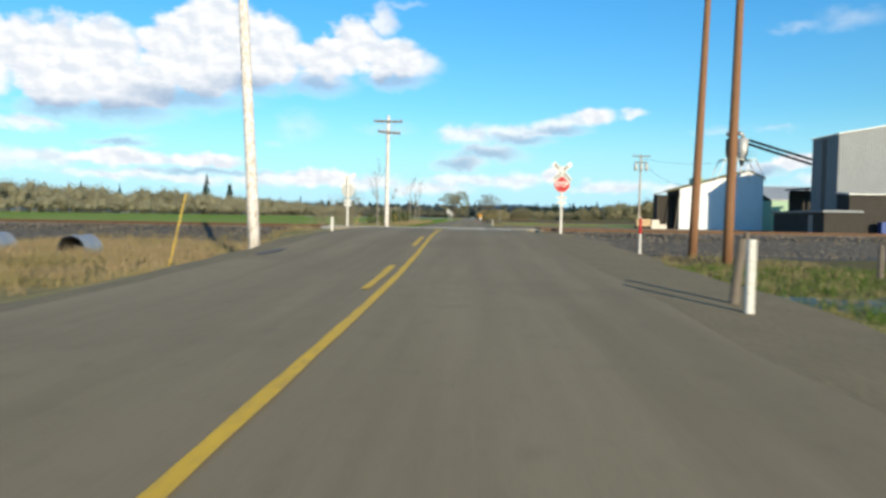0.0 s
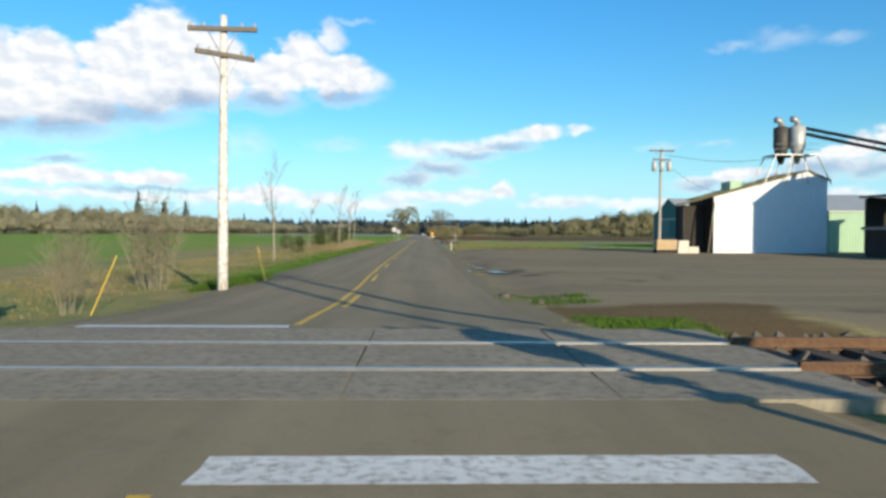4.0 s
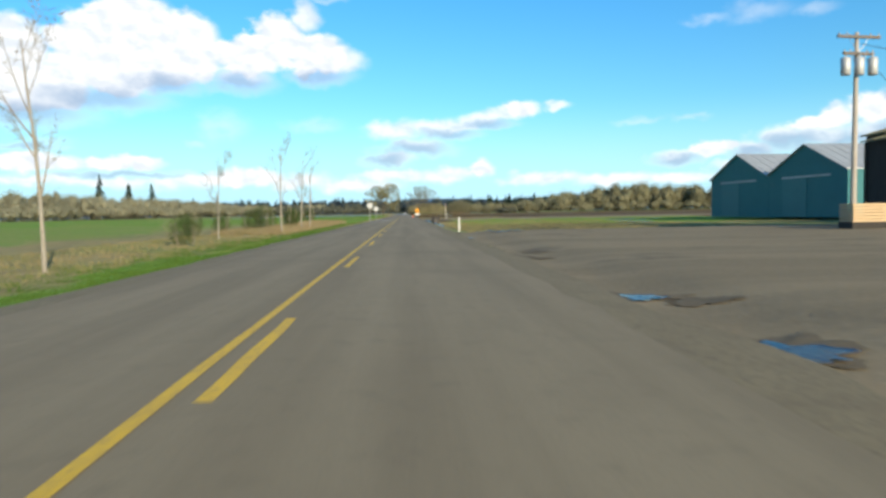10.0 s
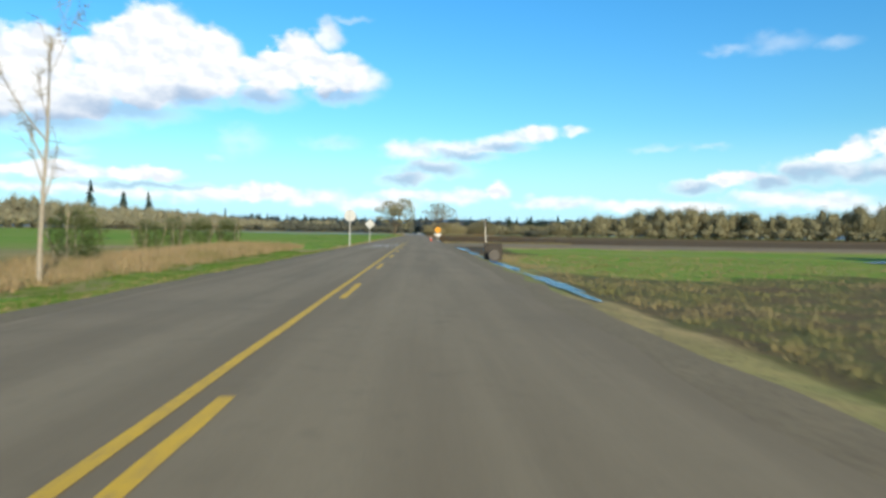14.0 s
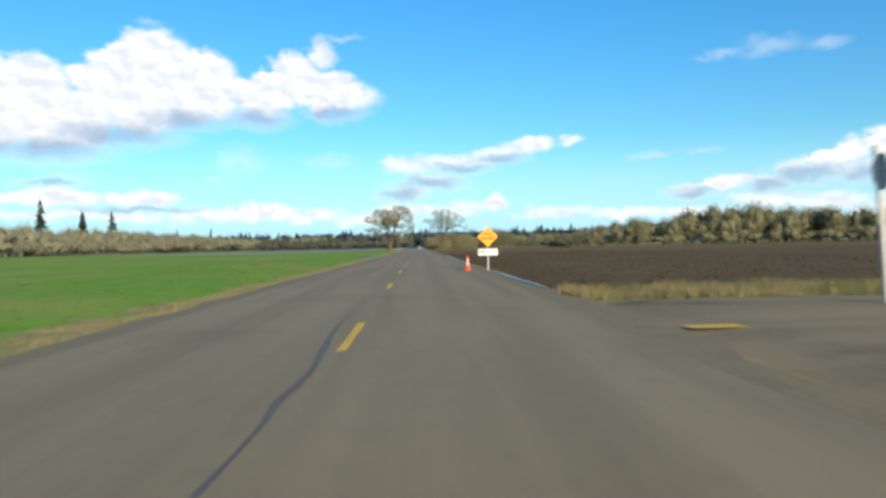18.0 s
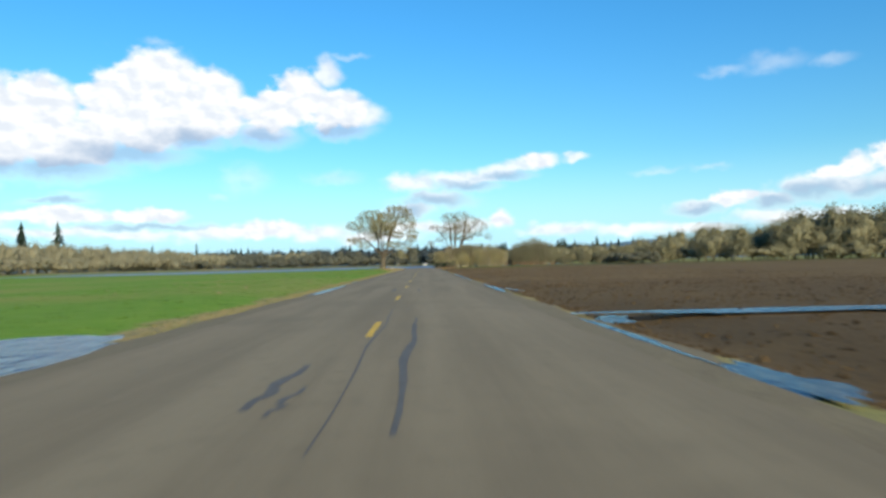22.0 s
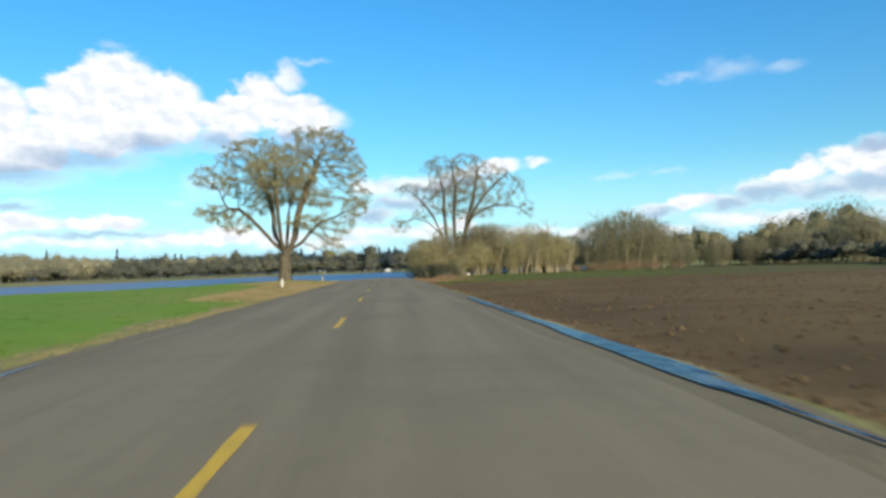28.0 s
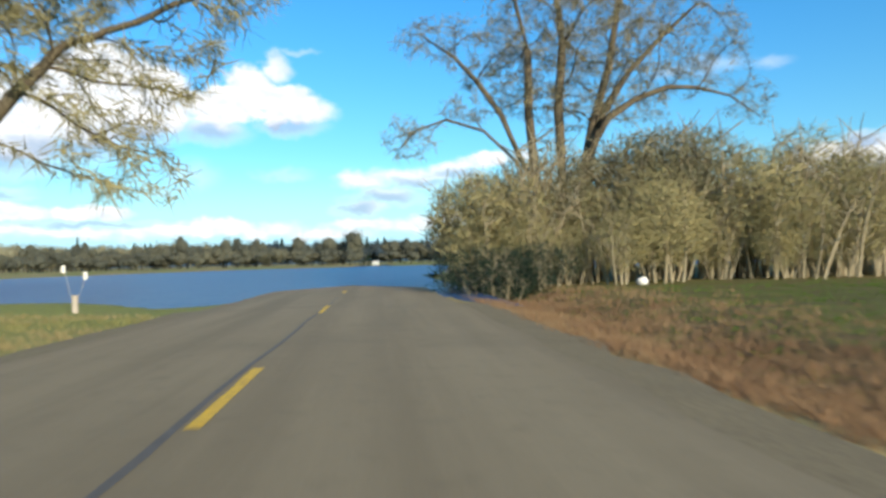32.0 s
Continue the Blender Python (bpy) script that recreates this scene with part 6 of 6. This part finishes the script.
for limb in (
    [(-1.0, 0.2, 2.4), (-1.7, 0.3, 4.0), (-2.8, 0.3, 6.6), (-4.6, 0.2, 8.3), (-6.7, 0, 8.9), (-8.4, 0, 8.3), (-9.4, 0, 7.2)],
    [(-1.2, -0.2, 3.0), (-2.3, -0.4, 5.8), (-3.7, -0.5, 9.0), (-5.0, -0.4, 10.9), (-6.2, -0.2, 12.3), (-7.6, 0, 13.3)],
    [(-0.8, 0.5, 2.6), (-1.6, 0.8, 5.5), (-1.9, 0.8, 9.4), (-1.9, 0.6, 12.9), (-2.8, 0.4, 16.4)],
    [(-0.2, -0.5, 2.6), (-0.5, -0.8, 5.5), (-0.6, -0.8, 9.4), (-0.2, -0.6, 12.9), (-0.6, -0.4, 16.8)],
):
    many += stem(limb, len(many), 2)
for limb in (
    [(0.5, 0.1, 2.6), (0.8, 0.2, 5.0), (1.6, 0.3, 8.5), (2.7, 0.3, 12.0), (3.4, 0.2, 16.0)],
    [(0.7, -0.4, 2.8), (1.1, -0.6, 6.6), (2.2, -0.6, 8.8), (3.9, -0.5, 9.9), (5.8, -0.4, 10.6), (7.6, -0.2, 10.6), (9.6, 0, 10.2), (11.4, 0, 9.0)],
    [(0.8, 0.5, 3.0), (1.4, 0.8, 6.5), (2.4, 0.8, 9.4), (4.0, 0.6, 11.8), (5.8, 0.4, 13.6), (7.8, 0.2, 15.4)],
):
    many += stem(limb, len(many), 2)
CROWN_R = [(0.5, 0, 12.5, 6.4, 4.4), (-2.5, 0, 16.8, 3.0, 1.7), (1.4, 0, 17.2, 3.4, 1.7), (5.0, 0, 15.6, 2.8, 1.7), (8.4, 0, 13.6, 2.7, 1.9), (10.8, 0, 10.0, 1.6, 1.2), (6.6, 0, 11.0, 2.4, 1.1), (-7.6, 0, 13.4, 2.1, 1.2), (-5.0, 0, 12.4, 1.9, 1.2), (-8.7, 0, 8.0, 1.7, 1.3), (0, 3.2, 13.0, 3.2, 2.4), (1.0, -3.2, 13.0, 3.2, 2.4), (2.4, 0, 13.2, 2.6, 1.8), (-5.6, 0, 9.4, 1.6, 0.9), (4.0, 0, 9.4, 1.8, 0.8)]
oak((12.1, 542.6, float(land_z(12.1, 542.6))), 9, 0.62, many, CROWN_R, 3600, BARK, TWIG_BARE, "big many-stemmed bare oak above the thicket", (12, 0.8, 0.5), 0.25, 0.010, 1.95)


# thicket, saplings and shrubs
def shrub(seed, h, w, stems, twig, bark, label, name="bush", category="bush", blades=500, size=0.5, group="", low=0.15, girth=0.02):
    """Many stems from one root with a haze of twigs."""
    r = random.Random(seed)
    wood, crown = Build(), Build()
    for k in range(stems):
        a, q = r.uniform(0, 6.28), r.uniform(0.1, 1.0)
        foot = Vector((0.3 * w * q * math.cos(a), 0.3 * w * q * math.sin(a), -0.2))
        rows, end, way = branch_rows(r, foot, (0.35 * math.cos(a) * q, 0.35 * math.sin(a) * q, 1), h * r.uniform(0.65, 0.98), girth * h * r.uniform(0.5, 1.0), 0.12, 5, 0.03)
        wood.tube(rows, 5, False)
        for i in range(2, 6):
            for _ in range(3):
                d = Vector((r.gauss(0, 1), r.gauss(0, 1), 0.9)).normalized()
                tw, e2, _w = branch_rows(r, rows[i][0], d, h * 0.22, 0.3 * girth * h, 0.2, 3, 0.05)
                wood.tube(tw, 3, False)
    for _ in range(blades):
        d = Vector((r.gauss(0, 1), r.gauss(0, 1), r.gauss(0, 1))).normalized() * r.uniform(0.1, 1.0) ** 0.4
        p = Vector((d.x * w / 2, d.y * w / 2, h * (0.56 - low * 0.1) + d.z * h * (0.42 + low * 0.06)))
        if p.z < 0:
            continue
        twig_mass(r, crown, p, Vector((d.x * 0.5, d.y * 0.5, 0.8)), 2, 0.3, size)
    t = thing(name, (0, 0, 0), label, category, group)
    part("branchwork", wood, bark, t, "", True)
    part("twig_crown", crown, twig, t)
    return t


def scatter(src, places):
    """Puts a shrub, built at the origin, at the first place and copies of it at the others."""
    for n, (x, y, s, turn) in enumerate(places):
        m = Matrix.LocRotScale((x, y, float(land_z(x, y))), Euler((0, 0, turn)), (s, s, s))
        if n == 0:
            src.matrix_basis = m
        else:
            ob = copy_thing(src, pose(0, 0, 0))
            ob.matrix_basis = m


r = random.Random(21)
kinds = [shrub(31 + k, 4.0, 3.2, 9, (TWIG_THICKET, TWIG_THICKET, TWIG_OLIVE, TWIG_BARE)[k], BARK_GREY, ("leafless olive thicket bush with many stems", "leafless yellowish thicket bush", "dark olive thicket bush", "grey bare thicket bush")[k], "bush", "bush", 1300, 0.42, "thicket bushes") for k in range(4)]
for k, src in enumerate(kinds):
    spots = []
    for i in range(13):
        f = (i + r.random()) / 13
        spots.append((5.8 + 21.5 * f, 534.0 + 1.5 * k + r.uniform(-1.0, 1.0) + 2.0 * (f < 0.1), r.choice((0.8, 1.0, 1.2, 1.4, 1.7)) * (1.1 if k else 0.8), r.uniform(0, 6.28)))
    scatter(src, spots)
big = shrub(41, 8.6, 10.0, 10, TWIG_OLIVE, BARK_GREY, "broad dense olive tree at the field corner", "tree", "tree", 5600, 0.7, low=0.9)
scatter(big, [(33.8, 539, 0.95, 0.3), (37.8, 540, 1.1, 2.0), (41.8, 541, 0.95, 4.0), (50, 548, 0.5, 1.0), (57, 550, 0.55, 5.0), (64, 551, 0.6, 3.0), (72, 553, 0.75, 0.5), (84, 552, 0.95, 2.5), (30.8, 546, 0.7, 1.5)])
dark = shrub(43, 1.5, 2.6, 12, CONIFER, BARK_GREY, "low dark evergreen bramble at the water's edge", "bramble", "bush", 700, 0.3, low=0.8)
scatter(dark, [(-1.6, 713, 1.7, 1.0), (5.7, 533.0, 1.7, 0), (6.9, 532.4, 1.5, 2), (8.3, 532.9, 1.3, 4), (6.2, 531.8, 1.2, 3)])
russet = shrub(44, 1.1, 1.8, 16, GRASS_RED, BARK_GREY, "russet dead brush at the thicket's foot", "brush", "bush", 350, 0.35, "russet brush", low=0.8)
scatter(russet, [(r.uniform(27, 44), r.uniform(531, 535), r.uniform(0.7, 1.2), r.uniform(0, 6)) for _ in range(12)])

for n, (x, y, h) in enumerate(((-9.0, 98.2, 7.6), (-8.6, 135.7, 8.2), (-8.7, 147.4, 7.8), (-8.3, 150.8, 7.4), (-10.3, 122.5, 5.4))):
    bare_tree((x, y, float(land_z(x, y))), 50 + n, h, SAPLING, BARK_PALE, TWIG_BARE, "thin pale bare sapling in dead grass", "tree", "sapling", (4, 0.2, 0.3), "roadside saplings")
brush = shrub(71, 3.6, 1.6, 16, TWIG_BARE, BARK_GREY, "tall bare brown roadside brush", "brush", "bush", 420, 0.34, "roadside brush", girth=0.0055)
scatter(brush, [(-7.4, 70.6, 1.0, 0.4), (-8.3, 72.6, 0.85, 2.0), (-6.9, 63.5, 0.55, 1.0), (-9.4, 69.0, 0.7, 4.0)])
pine = shrub(61, 2.5, 2.2, 5, PINE_YOUNG, BARK_GREY, "small bushy young pine in dry grass", "young_pine", "bush", 1400, 0.3, "young pines", 1.0)
scatter(pine, [(-12.3, 147.8, 1.1, 0), (-10.2, 115, 0.72, 1), (-14.5, 131, 0.8, 2), (-14.3, 139, 0.75, 3), (-12.2, 142, 0.95, 4), (-11.7, 160, 1.0, 5), (-13.9, 173, 0.8, 1.5), (-14.8, 180, 0.9, 2.5), (-15.2, 187, 0.95, 3.5), (-13.4, 188, 0.95, 0.4)])

# ---- loose things ----
t = thing("culvert_pipe", on(5.6, 171.6), "dark culvert end standing in the ditch", "culvert pipe")
part("headwall", Build().box((-0.5, -0.15, -0.3), (0.5, 0.15, 0.95), 0.05), WALL_DARK, t)
part("pipe", Build().tube([((0, -0.6, 0.3), 0.3), ((0, 0.6, 0.3), 0.3)], 16), DARK_STEEL, t)
for x, y in ((-10.6, 37.4), (-14.6, 39.0)):
    t = thing("culvert_pipe", on(x, y), "corrugated steel culvert mouth in dry grass", "culvert pipe", "culverts")
    ring = Build()
    for k in range(3):
        ring.tube([((0, 0.35 * k, 0.14), 0.47 + 0.03 * (k % 2)), ((0, 0.35 * k + 0.35, 0.14), 0.47 + 0.03 * ((k + 1) % 2))], 24, False)
    part("barrel", ring, GALV, t, "", True)
    part("inside", Build().tube([((0, 0.1, 0.14), 0.44), ((0, 1.0, 0.14), 0.44)], 24, False), DARK_STEEL, t)
    part("far_end", Build().tube([((0, 0.95, 0.14), 0.45), ((0, 1.0, 0.14), 0.45)], 24), DARK_STEEL, t)
post("delineator", on(-7.67, 493.6), 0.16, 0.75, WHITE_POST, "white plastic marker post in the grass", "marker post", lean=(0.06, 0))
t = post("delineator", on(-7.17, 525.0), 0.18, 0.5, POLE_WOOD, "weathered stump with two reflectors on rods by the water", "marker post", round_post=True)
for x, z in ((-0.3, 1.25), (0.3, 1.05)):
    part("rod", Build().tube([((x * 0.3, 0, 0.4), 0.006), ((x, 0, z), 0.006)], 5), POLE_WOOD, t)
    part("reflector", Build().box((x - 0.05, -0.02, z - 0.11), (x + 0.05, 0.0, z + 0.11)), WHITE_METAL, t)
t = thing("white_bag", on(12.4, 532.6), "crumpled white bag lying by the thicket", "bag")
lump = bmesh.new()
bmesh.ops.create_icosphere(lump, subdivisions=2, radius=0.26)
for v in lump.verts:
    v.co *= 1 + 0.18 * noise.noise(v.co * 7)
    v.co.z = max(v.co.z * 0.8, -0.15) + 0.15
bag = bpy.data.meshes.new("sack")
lump.to_mesh(bag), lump.free()
part("sack", bag, WHITE_METAL, t)
# barricade far along the flooded road
t = thing("barricade", on(1.3, 712.0), "white road barricade on the far shore", "barricade")
t.scale = (1.9, 1.9, 1.9)
for z in (0.45, 0.75):
    part("board", Build().box((-0.5, -0.02, z), (0.5, 0.02, z + 0.16)), WHITE_METAL, t)
for x in (-0.4, 0.4):
    part("leg", Build().box((x - 0.04, -0.3, 0.0), (x + 0.04, 0.3, 0.06)), GALV, t)
    part("upright", Build().box((x - 0.03, -0.03, 0.0), (x + 0.03, 0.03, 0.95)), GALV, t)
for x, y, s in ((4.4, 65.3, 0.17), (5.3, 64.5, 0.11), (5.05, 64.9, 0.07), (6.0, 65.2, 0.06), (6.5, 24.6, 0.1)):
    t = thing("rock", on(x, y), "grey rock on the dirt mound", "rock", "rocks")
    lump = bmesh.new()
    bmesh.ops.create_icosphere(lump, subdivisions=2, radius=s)
    for v in lump.verts:
        v.co *= 1 + 0.35 * noise.noise(v.co * 4 / s * 0.2 + Vector((x, y, 0)))
        v.co.z = v.co.z * 0.75 + s * 0.3
    me = bpy.data.meshes.new("stone")
    lump.to_mesh(me), lump.free()
    part("stone", me, STONE, t)


# ---- grass, clods and stones ----
def tufts(name, count, place, mat, height, label, wide=0.02, blades=5, spread=0.14, lean=0.5):
    """Tufts of thin blades, in one mesh."""
    b, r = Build(), random.Random(count)
    wide, blades = wide * 0.5, round(blades * 1.7)
    spots = [place(r) for _ in range(count)]
    heights = land_z([p[0] for p in spots], [p[1] for p in spots]).tolist()
    for (x, y, s), z in zip(spots, heights):
        for _ in range(blades):
            px, py = x + r.gauss(0, spread), y + r.gauss(0, spread)
            h = height * s * r.uniform(0.5, 1.2)
            a = r.uniform(0, 6.28)
            lx, ly = r.gauss(0, lean) * h, r.gauss(0, lean) * h
            dx, dy = wide * math.cos(a), wide * math.sin(a)
            b.face((px - dx, py - dy, z - 0.02), (px + dx, py + dy, z - 0.02), (px + lx, py + ly, z + h))
    return tagged(part(name, b, mat, None, label), category="grass", kind="stuff")


def band(x0, x1, y0, y1, power=1.0):
    return lambda r: (x0 + (x1 - x0) * r.random() ** power, r.uniform(y0, y1), r.uniform(0.6, 1.3))


tufts("dry_grass", 4600, band(-4.8, -17, 10, 49, 0.8), GRASS_STRAW, 0.3, "dry straw-coloured grass by the ditch", 0.03, 5, 0.16)
tufts("dry_grass", 1500, band(6.6, 14, 16, 43, 1.0), GRASS_DRY, 0.18, "dry grass on the ditch bank", 0.025)
tufts("green_grass", 1500, band(7.2, 17, 18, 37, 1.0), GRASS_GREEN, 0.16, "green grass in the wet ditch", 0.03)
tufts("dry_grass", 2600, band(-7.2, -15, 57, 135, 0.8), GRASS_DRY, 0.15, "dead straw grass between verge and field", 0.035)
tufts("dry_grass", 4200, band(-7.8, -13.5, 132, 190, 0.9), GRASS_STRAW, 0.42, "dead straw grass around the saplings", 0.035)
tufts("green_grass", 7000, band(-4.4, -9.0, 71, 184), GRASS_GREEN, 0.07, "green verge grass along the road", 0.03)
tufts("green_grass", 600, band(5.2, 7.6, 57.0, 60), GRASS_GREEN, 0.07, "green grass on the ditch mound", 0.03)
tufts("green_grass", 6000, band(-6.2, -24, 190, 505, 1.7), GRASS_GREEN, 0.05, "green crop grass at the field edge", 0.035)
tufts("dry_grass", 6500, band(-4.3, -6.4, 140, 508), GRASS_DRY, 0.07, "yellowed verge grass along the road", 0.03)
tufts("dry_grass", 2600, band(-4.4, -9.5, 472, 506), GRASS_STRAW, 0.16, "straw heaped on the verge by the marker post", 0.03)
tufts("dry_grass", 2200, band(-4.4, -13, 500, 524), GRASS_DRY, 0.12, "straw-coloured grass by the oak", 0.03)
tufts("marsh_grass", 3600, band(6.2, 30, 128, 183, 1.5), GRASS_DRY, 0.13, "marshy grass beyond the lot", 0.03)
tufts("dry_grass", 2000, band(5.0, 22, 226.0, 229.5, 1.2), GRASS_DRY, 0.3, "pale dry grass along the side road", 0.03)
tufts("green_grass", 4200, band(6.0, 34, 496, 531, 1.2), GRASS_GREEN, 0.06, "dull green grass at the field end", 0.035)
tufts("russet_grass", 3000, lambda r: (4.6 + abs(r.gauss(0, 2.4)), r.uniform(508, 531), r.uniform(0.6, 1.3)), GRASS_RED, 0.16, "russet dead grass by the thicket", 0.022, 5)

tufts("green_grass", 260, band(-3.95, -5.8, 69.3, 74), GRASS_GREEN, 0.3, "lush green tussocks around the yellow stake", 0.03)
tufts("green_grass", 300, band(4.0, 6.8, 63.8, 66.2), GRASS_GREEN, 0.08, "sparse green grass on the dirt mound", 0.03)


def clods(name, count, place, mat, size, label):
    """Small lumps lying on the ground, in one mesh."""
    b, r = Build(), random.Random(count + 1)
    spots = [place(r) for _ in range(count)]
    heights = land_z([p[0] for p in spots], [p[1] for p in spots]).tolist()
    for (x, y, s), z in zip(spots, heights):
        q = size * s * r.uniform(0.4, 1.4)
        n = len(b.v)
        b.v += [(x + q * r.uniform(0.6, 1.2) * c, y + q * r.uniform(0.6, 1.2) * k, z - 0.02) for c, k in ((1, 0), (0.3, 0.95), (-0.8, 0.6), (-0.8, -0.6), (0.3, -0.95))]
        b.v.append((x + r.uniform(-0.3, 0.3) * q, y + r.uniform(-0.3, 0.3) * q, z + q * r.uniform(0.4, 0.9)))
        b.f += [(n + i, n + (i + 1) % 5, n + 5) for i in range(5)]
    return tagged(part(name, b, mat, None, label), category="ground litter", kind="stuff")


clods("soil_clods", 20000, band(5.0, 36, 338, 502, 1.7), SOIL_CLOD, 0.07, "clods of plowed brown soil")
clods("soil_clods", 15000, band(5.0, 36, 229, 346, 1.7), SOIL_WET_CLOD, 0.07, "dark wet clods of plowed soil")
clods("lot_gravel", 5000, band(4.4, 22, 60, 126, 1.4), STONE, 0.018, "loose stones on the gravel lot")
clods("verge_gravel", 5000, lambda r: (r.choice((-1, 1)) * r.uniform(3.75, 4.9), r.uniform(0, 524), r.uniform(0.6, 1.3)), STONE, 0.03, "loose gravel along the road edge")
clods("pale_stubble", 90, lambda r: (-r.uniform(5.5, 22), r.uniform(338, 385), r.uniform(0.5, 1.4)), GRASS_STRAW, 0.12, "pale stubble clumps lying on the green field")
